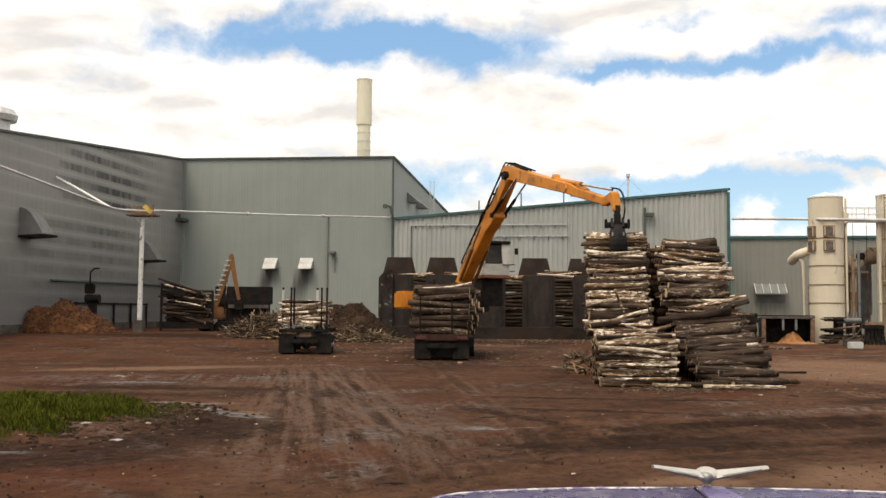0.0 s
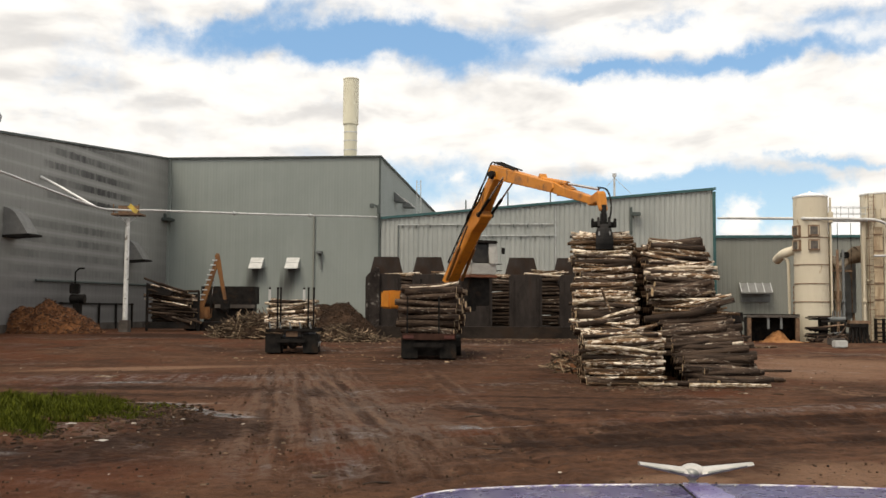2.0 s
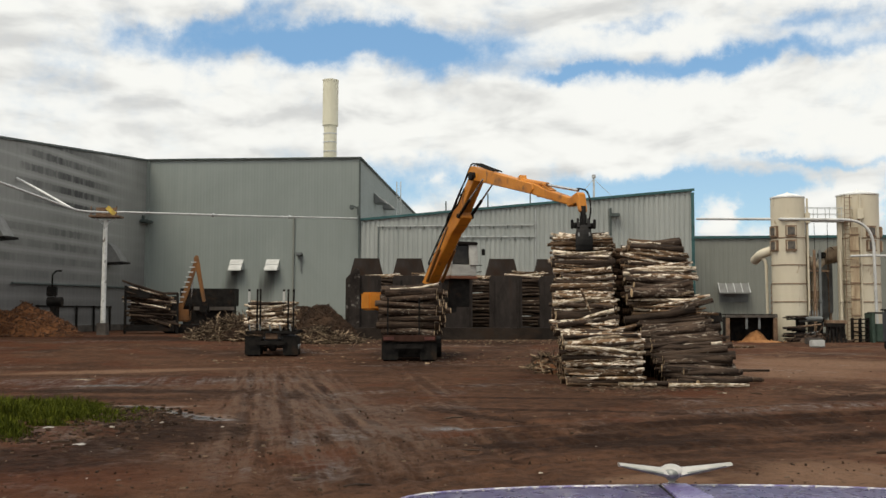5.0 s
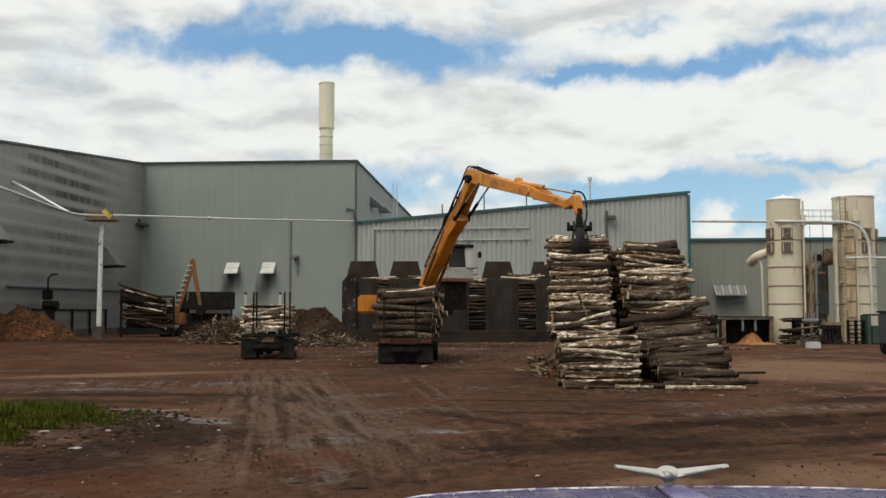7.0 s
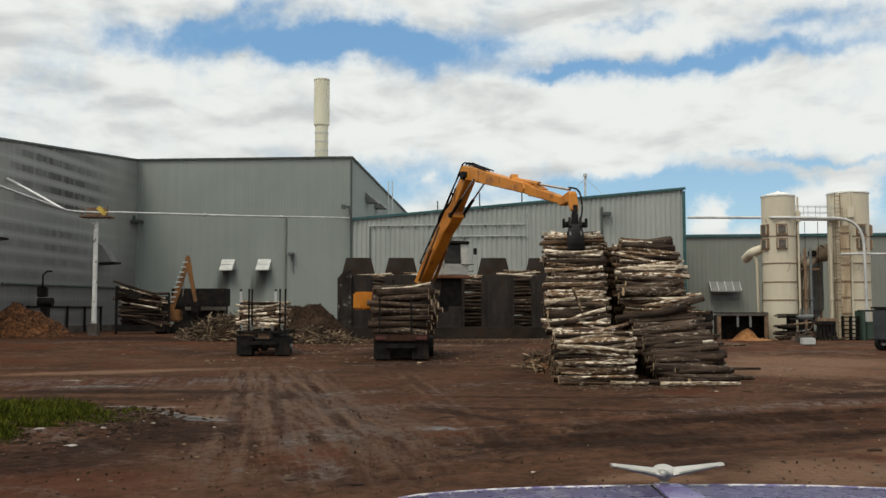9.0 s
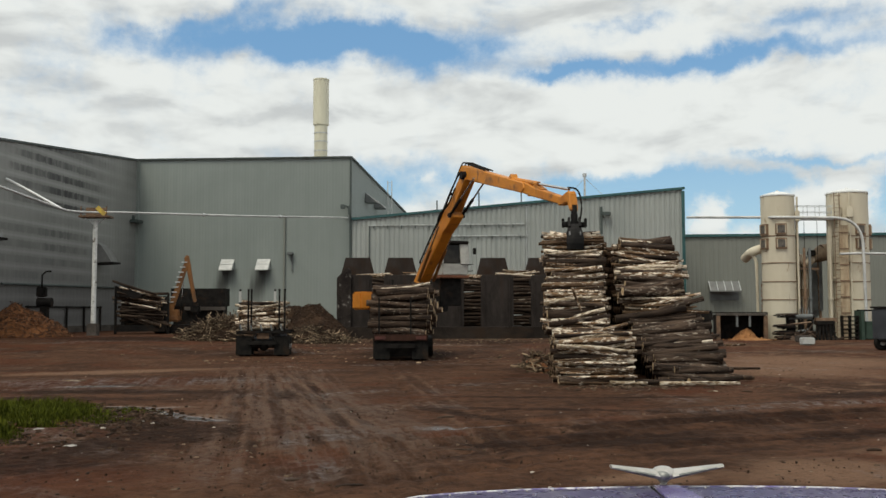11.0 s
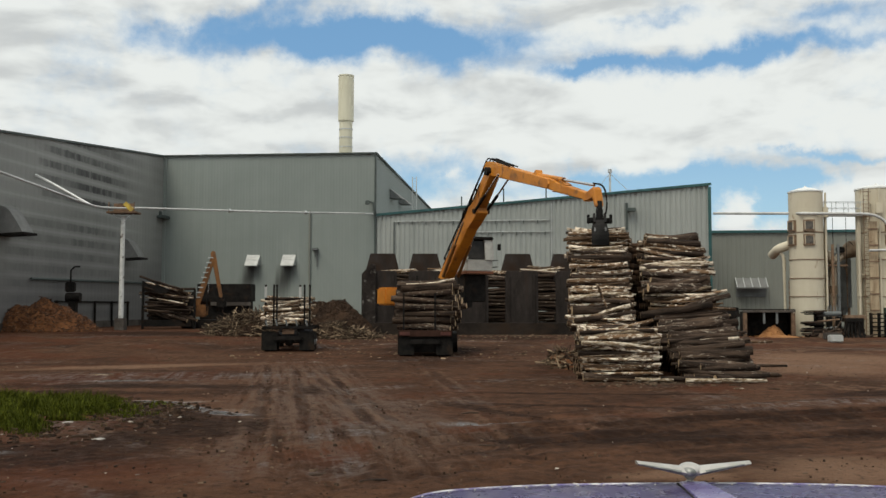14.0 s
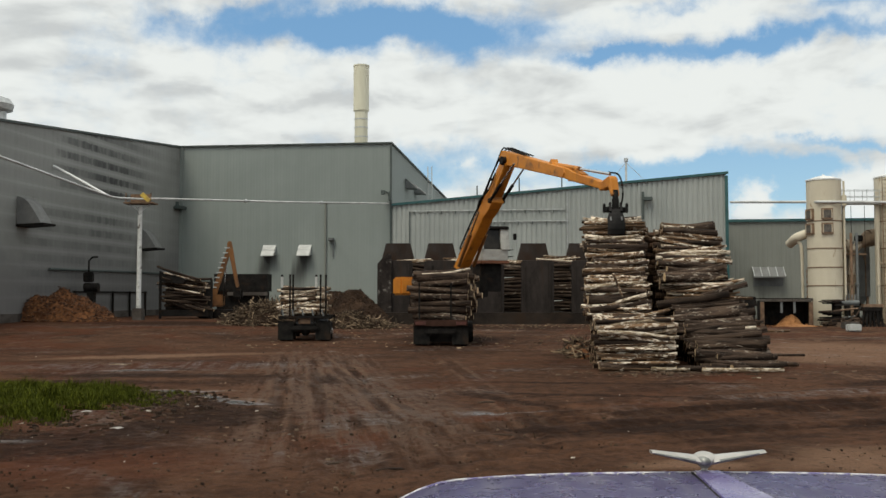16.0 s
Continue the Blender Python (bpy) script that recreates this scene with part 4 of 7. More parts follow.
def hall_right():
    v = Vector((math.sin(radians(8)), math.cos(radians(8)), 0))
    u = Vector((v.y, -v.x, 0))
    p = Vector((RX, RY, 0)) + u * 31.9 + v * 12
    b = thing("rear_shed", p.x, p.y, 0, U8, "green-grey steel shed behind cream silos", "industrial building")
    W, D = 70.0, 28.0
    part("wall", sheet(bmesh.new(), -0.2, W, -0.3, lambda x: 10.33, 0.47, 0.022), WALL_C, b)
    part("roof", slab_roof(bmesh.new(), ((-0.2, -0.15, 10.33), (W, -0.15, 10.33), (W, D, 11.5), (-0.2, D, 11.5)), 0.1), ROOF, b)
    part("eave_trim", box(bmesh.new(), (W / 2, -0.18, 10.4), (W + 0.4, 0.1, 0.28)), TEAL, b)
    part("wall", box(bmesh.new(), (W, D / 2, 5.2), (0.2, D - 0.6, 10.2)), WALL_C, b)
    # ribbed awning
    aw = part("awning", prism(bmesh.new(), [(0.0, 0.0), (-1.15, -1.0), (-1.15, -1.12), (0.0, -0.14)], -1.6, 1.6), DULLSHEET, b, "pale sheet metal awning with painted shade below")
    aw.matrix_basis = pose(6.0, -0.05, 5.5, 0, 0, 90)
    for k in range(5):
        part("batten", strip(bmesh.new(), (-0.02, -1.55 + k * 0.775, 0.04), (-1.15, -1.55 + k * 0.775, -0.96), 0.07, 0.05), GALV, aw)
    # grey panel added as the awning's soft shadow on the wall
    part("vent_grille", box(bmesh.new(), (6.0, -0.12, 3.95), (3.0, 0.12, 0.9)), HOODGREY, b)
    # grey duct box at the far right
    part("duct_box", box(bmesh.new(), (22.0, -9.0, 4.6), (2.6, 2.2, 9.2), bevel=0.1), WALL_C, b)
    return b


hall_right()


def chimney():
    c = thing("chimney", -10.38, 120.0, 15.8, 0, "tall cream steel chimney with banded lower stack", "chimney")
    o = part("stack", lathe(bmesh.new(), [(0.82, 0), (0.82, 6.0), (0.84, 6.05), (0.84, 10.3)], 28), CHIMNEY, c)
    smooth(o)
    o = part("jacket", lathe(bmesh.new(), [(0.86, 10.3), (1.0, 10.45), (1.0, 16.2), (1.04, 16.2), (1.04, 16.36), (0.9, 16.36), (0.9, 16.0)], 28), CHIMNEY, c)
    smooth(o)
    for z in (5.6, 7.0, 8.2, 9.3):
        part("band", lathe(bmesh.new(), [(0.85, z), (0.89, z), (0.89, z + 0.12), (0.85, z + 0.12)], 28), GALV, c)
    return c


chimney()


# ---- logs ----
# pale bark stain again carries the logs' bright spots in its colour
BARK_LOOSE = surface("stacked_bark", (0.040, 0.022, 0.012), (0.26, 0.163, 0.096), 1.3, (0.75, 0.95), 0.0, 0.7, 26.0, (0.7, 6.0, 6.0), 0.36, 0.66,
                     stain=(0.66, 0.58, 0.48), stain_scale=3.0, stain_range=(0.53, 0.595), per_piece=0.45, island=True, spec=0.15, blotch=(2.2, 0.7, 0.7), piece_stain=0.16)
BARK_GREY = surface("greyed_stacked_bark", (0.040, 0.024, 0.015), (0.25, 0.162, 0.10), 1.3, (0.75, 0.95), 0.0, 0.7, 26.0, (0.7, 6.0, 6.0), 0.36, 0.66,
                    stain=(0.58, 0.52, 0.44), stain_scale=3.0, stain_range=(0.565, 0.63), per_piece=0.45, island=True, spec=0.15, blotch=(2.2, 0.7, 0.7), piece_stain=0.16)


def log_mesh(name, length, r, seed, mats, seg=11, rings=6):
    """A bent, knotty log along local x, cut flat at both ends."""
    rg = random.Random(seed)
    bm = bmesh.new()
    bend_y, bend_z, ph = rg.uniform(-0.07, 0.07), rg.uniform(-0.05, 0.05), rg.uniform(0, 6)
    rr = []
    for i in range(rings):
        s = i / (rings - 1)
        cx, cy, cz = (s - 0.5) * length, bend_y * math.sin(math.pi * s) + rg.uniform(-0.012, 0.012), bend_z * math.sin(math.pi * s)
        rad = r * (1.06 - 0.14 * s) * rg.uniform(0.95, 1.06)
        rr.append([bm.verts.new((cx, cy + rad * (1 + 0.07 * math.sin(3 * a + ph)) * math.cos(a), cz + rad * rg.uniform(0.93, 1.05) * math.sin(a)))
                   for a in [2 * math.pi * k / seg for k in range(seg)]])
    for a, b in zip(rr, rr[1:]):
        for k in range(seg):
            f = bm.faces.new((a[k], b[k], b[(k + 1) % seg], a[(k + 1) % seg]))
            f.smooth = True
    for ring in (rr[0], rr[-1][::-1]):
        bm.faces.new(ring).material_index = 1
    bmesh.ops.recalc_face_normals(bm, faces=bm.faces)
    me = bpy.data.meshes.new(name)
    bm.to_mesh(me)
    bm.free()
    for m in mats:
        me.materials.append(m)
    return me


RADII = (0.030, 0.034, 0.038, 0.043, 0.048, 0.053, 0.059, 0.066, 0.076, 0.094)
LOGS = [log_mesh("log", 2.4, r, 30 + i, (BARK, CUTWOOD)) for i, r in enumerate(RADII)]
LOGS_PALE = [log_mesh("log", 2.4, r, 160 + i, (BARK_PALE, CUTWOOD)) for i, r in enumerate((0.040, 0.048, 0.056, 0.066, 0.078))]
LOGS_DARK = [log_mesh("log", 2.4, r, 60 + i, (BARK_DARK, CUTWOOD)) for i, r in enumerate((0.052, 0.062, 0.074, 0.088, 0.10, 0.12))]
LOGS_HUGE = [log_mesh("log", 2.4, r, 120 + i, (BARK_DARK, CUTWOOD)) for i, r in enumerate((0.14, 0.155, 0.17, 0.185, 0.20))]
LOGS_FAT = [log_mesh("log", 2.4, r, 90 + i, (BARK_DARK, CUTWOOD)) for i, r in enumerate((0.11, 0.125, 0.14, 0.155, 0.17))]


def log_pose(x, y, z, yaw, tilt, rg, stretch):
    flip = 180 if rg.random() < 0.5 else 0
    return pose(x, y, z, 0, -tilt if flip else tilt, yaw + flip) @ pose(0, 0, 0, rg.uniform(0, 360)) @ Matrix.Diagonal((stretch, 1, 1, 1))


def put_log(parent, meshes, x, y, z, yaw, tilt, rg, stretch=1.0):
    ob = new("log", rg.choice(meshes))
    ob.parent = parent
    ob.matrix_basis = log_pose(x, y, z, yaw, tilt, rg, stretch)
    return ob


def join_logs(name, items, mats, parent):
    """Copies of log meshes at their poses as one mesh."""
    verts, faces, idx = [], [], []
    for me, m in items:
        k = len(verts)
        verts += [tuple(m @ v.co) for v in me.vertices]
        for p in me.polygons:
            faces.append(tuple(k + i for i in p.vertices))
            idx.append(p.material_index)
    out = bpy.data.meshes.new(name)
    out.from_pydata(verts, [], faces)
    for m in mats:
        out.materials.append(m)
    out.polygons.foreach_set("material_index", np.array(idx, np.int32))
    out.polygons.foreach_set("use_smooth", np.array(idx) == 0)
    ob = new(name, out)
    ob.parent = parent
    ob["kind"] = "stuff"
    return ob


def log_pile(x, y, rz, prof, depth, seed, label, spread, shift, width, dark_from, lean, lie, fat, upper):
    """Logs lie across the pile (local x); the pile runs back along local y. prof(y) is its height; the face is loose logs, the rest joined."""
    b = thing("log_pile", x, y, rise(x, y) - 0.02, rz, label, "log pile", "stacks of logs in the yard")
    rg = random.Random(seed)
    core, face = bmesh.new(), []
    z, layer = 0.08, 0
    while z < 6:
        yy = (layer % 2) * 0.08 + rg.uniform(0, 0.05) + 0.03
        while yy < depth:
            if z < prof(yy) and (z > prof(yy - 0.36) - 0.06 or z > prof(yy) - 0.30):
                w = width(z)
                pick = rg.random()
                # dark bark logs; their raised share also paints shading into the face
                set_ = LOGS_DARK if pick < dark_from(z) else LOGS_PALE if pick > 0.86 else LOGS
                if rg.random() < fat(z):
                    set_ = LOGS_FAT
                wild = rg.random() < 0.34
                m = log_pose(1.2 + rg.gauss(0, spread(z)) + shift(z), yy + rg.uniform(-0.04, 0.04), z + rg.uniform(-0.03, 0.03), rg.gauss(0, 8 if wild else 3.0), rg.gauss(lie(z), 6.5 if wild else 3.2), rg, w / 2.4 * rg.uniform(0.90, 1.06))
                face.append((rg.choice(set_), m))
            yy += rg.uniform(0.115, 0.160)
        z += 0.112
        layer += 1
    # core logs, coloured near black to put shade into the gaps
    z, layer = 0.15, 0
    while z < 6:
        yy = 0.3 + 0.15 * (layer % 2)
        while yy < depth:
            if z < prof(yy - 0.35) - 0.30:
                w = width(z) * rg.uniform(0.90, 0.98)
                back = lean * sstep(yy, 4.2, 5.2)
                j0, j1 = rg.uniform(-0.14, 0.08), rg.uniform(-0.1, 0.1)
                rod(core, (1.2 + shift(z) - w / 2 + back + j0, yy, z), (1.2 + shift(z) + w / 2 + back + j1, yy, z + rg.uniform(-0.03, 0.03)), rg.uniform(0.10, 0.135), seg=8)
            yy += 0.235
        z += 0.21
        layer += 1
    face.sort(key=lambda f: f[1].translation.y)
    for me, m in face[:380]:
        ob = new("log", me)
        ob.parent, ob.matrix_basis = b, m
    join_logs("upper_log", face[380:], (upper, OLDCUT), b)
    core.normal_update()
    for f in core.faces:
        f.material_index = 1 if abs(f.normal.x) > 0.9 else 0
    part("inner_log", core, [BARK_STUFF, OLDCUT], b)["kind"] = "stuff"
    return b


def prof_left(y):
    if y < 1.9:
        return 0.25 + 1.45 * sstep(y, -0.15, 0.40)
    if y < 9.0:
        return 1.55 + 3.05 * min(1, max(0, (y - 1.9) / 2.2)) ** 0.9 + 0.85 * sstep(y, 5.2, 5.5)
    return 0


def prof_right(y):
    if y < 1.3:
        return 0.35 + 1.1 * sstep(y, 0.0, 1.2)
    return 1.35 + 3.75 * min(1, max(0, (y - 1.3) / 3.0)) ** 0.85 if y < 9.0 else 0


def width_left(z):
    return 2.5 if z < 1.7 else 2.2 - 0.06 * (z - 1.7)


def shift_left(z):
    return -0.03 if z < 1.7 else -0.40 + 0.015 * (z - 1.7)


def shift_right(z):
    return -0.66 * sstep(z, 0.6, 3.6) + 0.48 * max(0, 1 - z / 1.3) + (0.10 if 2.35 < z < 3.0 else 0)


log_pile(5.08, 30.55, U8 + 1.6, prof_left, 9.0, 5, "tall stack of weathered short logs with pale bark", lambda z: 0.085, shift_left, width_left, lambda z: 0.27, 0.35, lambda z: 0.0, lambda z: 0.05, BARK_LOOSE)
log_pile(7.95, 30.7, U8 - 1, prof_right, 9.0, 6, "slumped tall stack of dark weathered logs", lambda z: 0.09 + 0.16 * max(0, 2.2 - z) / 2.2 + 0.14 * (2.3 < z < 3.1), shift_right, lambda z: 2.4 - 0.03 * z - 0.38 * sstep(z, 4.3, 5.0),
         lambda z: 0.92 if z < 1.9 else 0.38, -0.55, lambda z: -6.0 * sstep(z, 1.2, 2.0) * (1 - sstep(z, 3.0, 3.8)), lambda z: 0.34 if z < 1.9 else 0.10, BARK_GREY)
# one log that has slid down across the face
sl = new("slid_log", LOGS[3])
sl.matrix_basis = pose(6.15, 32.85, 2.75, 0, 68, 8) @ Matrix.Diagonal((0.42, 1, 1, 1))
tagged(sl, "short pale log leaning across the stack face", "log", "loose logs")


def loose_log(x, y, z, yaw, tilt, k, dark, ln=1.0, label="loose weathered log lying on muddy ground"):
    me = (LOGS_PALE if dark is None else LOGS_DARK if dark else LOGS)[k]
    ob = new("loose_log", me)
    ob.matrix_basis = pose(x, y, rise(x, y) + z, 40 * k, tilt, yaw) @ Matrix.Diagonal((ln, 1, 1, 1))
    tagged(ob, label, "log", "loose logs")


loose_log(6.35, 30.40, 0.09, -2, 0, 5, False, 1.05)
loose_log(7.3, 30.2, 0.08, -12, 1, 3, None, 0.5)
loose_log(9.5, 29.85, 0.085, -5, 0, 3, None, 1.05, "pale peeled loose log lying on muddy ground")
loose_log(11.15, 31.8, 0.14, 12, 1, 2, True, 0.7)
loose_log(10.0, 30.45, 0.13, 24, 2, 3, True, 0.7)
loose_log(8.3, 30.3, 0.12, 8, 0, 3, True, 0.7)
loose_log(10.25, 31.3, 0.36, 10, -3, 4, True, 0.75)
loose_log(9.85, 31.0, 0.55, 14, -4, 5, True, 0.8)
loose_log(11.6, 31.9, 0.13, 24, 3, 8, False, 0.45)
loose_log(13.6, 38.0, 0.06, -4, 0, 0, True, 0.8)
loose_log(21.3, 60.3, 0.12, -4, 0, 7, False, 0.75)


# ---- log bins ----
def bin_row():
    """Steel log bins: flat front plates, taller taper-topped rear plates, logs between."""
    base = thing("bin_kerb", 3.2, 69.6, rise(3, 70) - 0.1, 0, "low dirty concrete kerb under steel log bins", "kerb")
    part("kerb_block", box(bmesh.new(), (0, 0, 0.45), (18.4, 1.2, 1.0), bevel=0.06), KERB, base)
    part("deck", box(bmesh.new(), (0, 4.1, 0.5), (18.4, 7.0, 0.9)), KERB, base)
    x = -3.6
    xs = [-3.4, -0.1, 3.4, 7.1, 10.85]
    first = None
    for i, x in enumerate(xs):
        if first is None:
            first = thing("bin_divider", x, 70.0, 1.2, 0, "dark rusted steel bin divider on concrete kerb", "log bin", "log bin dividers")
            bm = bmesh.new()
            prism(bm, [(-1.22, 0.0), (1.22, 0.0), (1.22, 3.75), (1.1, 3.9), (-1.1, 3.9), (-1.22, 3.75)], -0.10, 0.10, 0.02)
            part("front_plate", bm, BINSTEEL, first)
            bm = bmesh.new()
            prism(bm, [(-1.5, 0.0), (1.5, 0.0), (1.4, 3.6), (0.95, 5.35), (-0.95, 5.35), (-1.4, 3.6)], 3.0, 3.25, 0.02)
            part("rear_plate", bm, BINSTEEL, first)
            for s in (-0.95, 0.95):
                part("side_beam", box(bmesh.new(), (s, 1.55, 3.4), (0.25, 2.85, 0.4)), BINSTEEL, first)
                part("side_beam", box(bmesh.new(), (s, 1.55, 0.5), (0.25, 2.85, 0.5)), BINSTEEL, first)
                part("stiffener", box(bmesh.new(), (s * 0.98, -0.16, 1.9), (0.10, 0.09, 3.6)), BINSTEEL, first)
        else:
            copy_thing(first, pose(x, 70.0, 1.2))
    # end wall of the row, its edge scraped pale by logs
    scraped = surface("scraped_dark_steel", (0.014, 0.011, 0.010), (0.040, 0.032, 0.028), 1.0, (0.7, 0.9), 0.0, 0.2, 9.0, stain=(0.20, 0.18, 0.16), stain_scale=2.2, stain_range=(0.56, 0.68), spec=0.1)
    end = thing("bin_end_plate", -4.78, 69.75, rise(-5, 70) - 0.05, 0, "dark scraped steel end plate of log bins", "log bin")
    bm = bmesh.new()
    prism(bm, [(0.0, 0.0), (1.05, 0.0), (1.05, 5.15), (0.75, 5.3), (0.0, 4.5)], -0.12, 0.12, 0.02)
    part("plate", bm, scraped, end)
    part("rib", box(bmesh.new(), (0.12, -0.16, 2.2), (0.14, 0.1, 4.3)), scraped, end)
    part("brace", strip(bmesh.new(), (0.5, 0.1, 4.9), (0.5, 3.0, 4.9), 0.2, 0.3), BINSTEEL, end)
    for i, (a, b) in enumerate(zip(xs, xs[1:])):
        cx, wid = (a + b) / 2, b - a - 0.4
        lp = thing("bin_logs", cx, 72.0, 1.25, 0, "dark logs heaped in steel bin", "log pile", "logs in the bins")
        rg = random.Random(100 + i)
        topz = 3.75 + (0.0, 0.1, -0.1, 0.15)[i]
        for layer in range(15):
            z = 0.15 + layer * 0.26
            for k in range(2):
                if z < topz:
                    put_log(lp, LOGS_FAT, rg.uniform(-0.1, 0.1), 0.2 + k * 0.3 + rg.uniform(-0.05, 0.05), z, rg.gauss(0, 3), rg.gauss(0, 2.5), rg, wid / 2.4 * rg.uniform(0.9, 1.1))
        for k in range(14):
            put_log(lp, LOGS_PALE + LOGS[4:], rg.uniform(-0.35, 0.35), 0.4 + 0.2 * (k % 9), topz + 0.1 * (k // 5) + rg.uniform(-0.05, 0.1), rg.gauss(0, 5), rg.gauss(0, 4), rg, wid / 2.4 * rg.uniform(0.7, 0.95))
    return base


bin_row()


# ---- log trucks ----
TAILBROWN = surface("rust_brown_board", (0.022, 0.010, 0.007), (0.055, 0.026, 0.018), 2.0, (0.7, 0.9), spec=0.15)


def wheel(parent, x, y, r=0.5, w=0.32, hub=None):
    wh = part("wheel", rod(bmesh.new(), (x - w * 0.42, y, r), (x + w * 0.42, y, r), r * 0.62, seg=20), DARKSTEEL, parent)
    bm = bmesh.new()
    prof = [(r * 0.60, -w / 2), (r * 0.9, -w / 2), (r, -w * 0.36), (r, w * 0.36), (r * 0.9, w / 2), (r * 0.60, w / 2)]
    lathe(bm, prof, 28)
    bmesh.ops.transform(bm, matrix=Matrix.Translation((x, y, r)) @ pose(0, 0, 0, 0, 90, 0), verts=bm.verts)
    smooth(part("tyre", bm, BLACKRUBBER, wh, "muddy black tyre"), 50)
    bm = bmesh.new()
    s = 1 if x > 0 else -1
    rod(bm, (x + s * w * 0.40, y, r), (x + s * w * 0.60, y, r), r * (0.55 if hub else 0.34), r * 0.2, 14)
    part("hub", bm, hub or GALV, wh)
    return wh


def smooth_ball(x, y, z, r):
    bm = bmesh.new()
    lathe(bm, [(0.001, -r), (r * 0.6, -r * 0.8), (r, -r * 0.25), (r, r * 0.25), (r * 0.6, r * 0.8), (0.001, r)], 16, (x, y, z))
    return bm


def log_truck(x, y, rz, half, length, label, stakes, stake_top, tail, deck_z, lights, cab=True):
    b = thing("log_truck", x, y, rise(x, y), rz, label, "log truck", "log trucks in the yard")
    for s in (-1, 1):
        part("frame_rail", box(bmesh.new(), (s * 0.42, length / 2, deck_z - 0.16), (0.14, length, 0.28)), DARKSTEEL, b)
        for yy in (0.75, 2.0):
            wheel(b, s * (half - 0.2), yy)
            wheel(b, s * (half - 0.56), yy)
        part("mudflap", box(bmesh.new(), (s * (half - 0.40), 0.12, 0.58), (0.80, 0.03, 0.98)), BLACKRUBBER, b, "black rubber mudflap")
    for yy in (0.35, 1.5, 2.9, length - 0.3):
        part("cross_beam", box(bmesh.new(), (0, yy, deck_z - 0.08), (half * 2, 0.16, 0.16), bevel=0.02), DARKSTEEL, b)
    part("bumper", box(bmesh.new(), (0, 0.04, 0.72), (half * 1.1, 0.12, 0.22), bevel=0.02), DARKSTEEL, b)
    if lights:
        part("axle_box", box(bmesh.new(), (0, 1.2, 0.72), (half * 1.2, 1.6, 0.7), bevel=0.05), DARKSTEEL, b)
        part("under_guard", box(bmesh.new(), (0, 0.55, 0.62), (half * 2 - 0.5, 0.06, 0.85)), DARKSTEEL, b)
        part("tail_board", box(bmesh.new(), (0, 0.02, deck_z - 0.12), (half * 2 - 0.1, 0.06, 0.30)), tail, b, "rust-brown tail board")
    else:
        part("tail_beam", box(bmesh.new(), (0, 0.02, deck_z - 0.05), (half * 2 - 0.7, 0.10, 0.13), bevel=0.015), tail, b)
        part("hitch_plate", box(bmesh.new(), (0, 0.1, deck_z - 0.26), (0.62, 0.05, 0.30), bevel=0.015), BROWNBOX, b, "rusty hitch plate")
        part("differential", smooth_ball(0, 0.75, 0.52, 0.26), DARKSTEEL, b)
        for s in (-1, 1):
            part("axle_spring", box(bmesh.new(), (s * 0.42, 1.3, 0.72), (0.10, 1.5, 0.12), bevel=0.02), DARKSTEEL, b)
            part("tail_bracket", strip(bmesh.new(), (s * 0.30, 0.0, deck_z - 0.10), (s * 0.62, 0.0, 0.83), 0.06, 0.06), DARKSTEEL, b)
    if not lights:
        for k in range(5):
            part("bolster_prong", strip(bmesh.new(), (-half + 0.3 + 0.52 * k, -0.05, deck_z + 0.02), (-half + 0.22 + 0.52 * k, 0.0, deck_z + 0.34), 0.06, 0.06), HOODGREY, b, "worn steel prong")
    for s in (-1, 1):
        if lights:
            part("tail_light", box(bmesh.new(), (s * (half - 0.35), -0.03, deck_z - 0.14), (0.5, 0.05, 0.16), bevel=0.015), REDRUST, b, "dull red tail panels")
        part("axle", rod(bmesh.new(), (-half + 0.3, 0.75 + (s + 1) * 0.625, 0.5), (half - 0.3, 0.75 + (s + 1) * 0.625, 0.5), 0.09, seg=8), DARKSTEEL, b)
    tall = not lights
    for sx, sy in stakes:
        st = part("stake", box(bmesh.new(), (sx, sy, (deck_z + stake_top) / 2), (0.085, 0.1, stake_top - deck_z), bevel=0.012), DARKSTEEL, b, "dark steel load stake")
        if tall and (sx, sy) in stakes[:1] + stakes[3:4]:
            part("stake_sleeve", box(bmesh.new(), (sx, sy - 0.01, stake_top - 0.30), (0.125, 0.14, 0.58), bevel=0.012), VENTWHITE, st, "white painted stake top")
        part("stake_tip", rod(bmesh.new(), (sx, sy, stake_top - 0.02), (sx, sy, stake_top + 0.10), 0.055, seg=8), DARKSTEEL, st)
    # the cab ahead of the load
    if not cab:
        return b
    bm = bmesh.new()
    box(bm, (0, length + 0.75, 1.35), (half * 1.3, 1.4, 1.3), bevel=0.1)
    part("cab", bm, BLUEGREY, b)
    for s in (-1, 1):
        wheel(b, s * (half - 0.5), length + 0.8)
    return b


def log_load(x, y, z, rz, ln, depth, height, seed, label, meshes, step=0.245):
    b = thing("log_load", x, y, z, rz, label, "log load", "loads of logs")
    rg = random.Random(seed)
    zz = step * 0.53
    while zz < height:
        yy = 0.16 + rg.uniform(0, 0.1)
        while yy < depth:
            put_log(b, meshes, rg.gauss(0, 0.13), yy, zz + rg.uniform(-0.05, 0.05), rg.gauss(0, 5), rg.gauss(0, 3.6), rg, ln / 2.4 * rg.uniform(0.82, 1.06))
            yy += rg.uniform(1.02, 1.26) * step
        zz += step
    return b


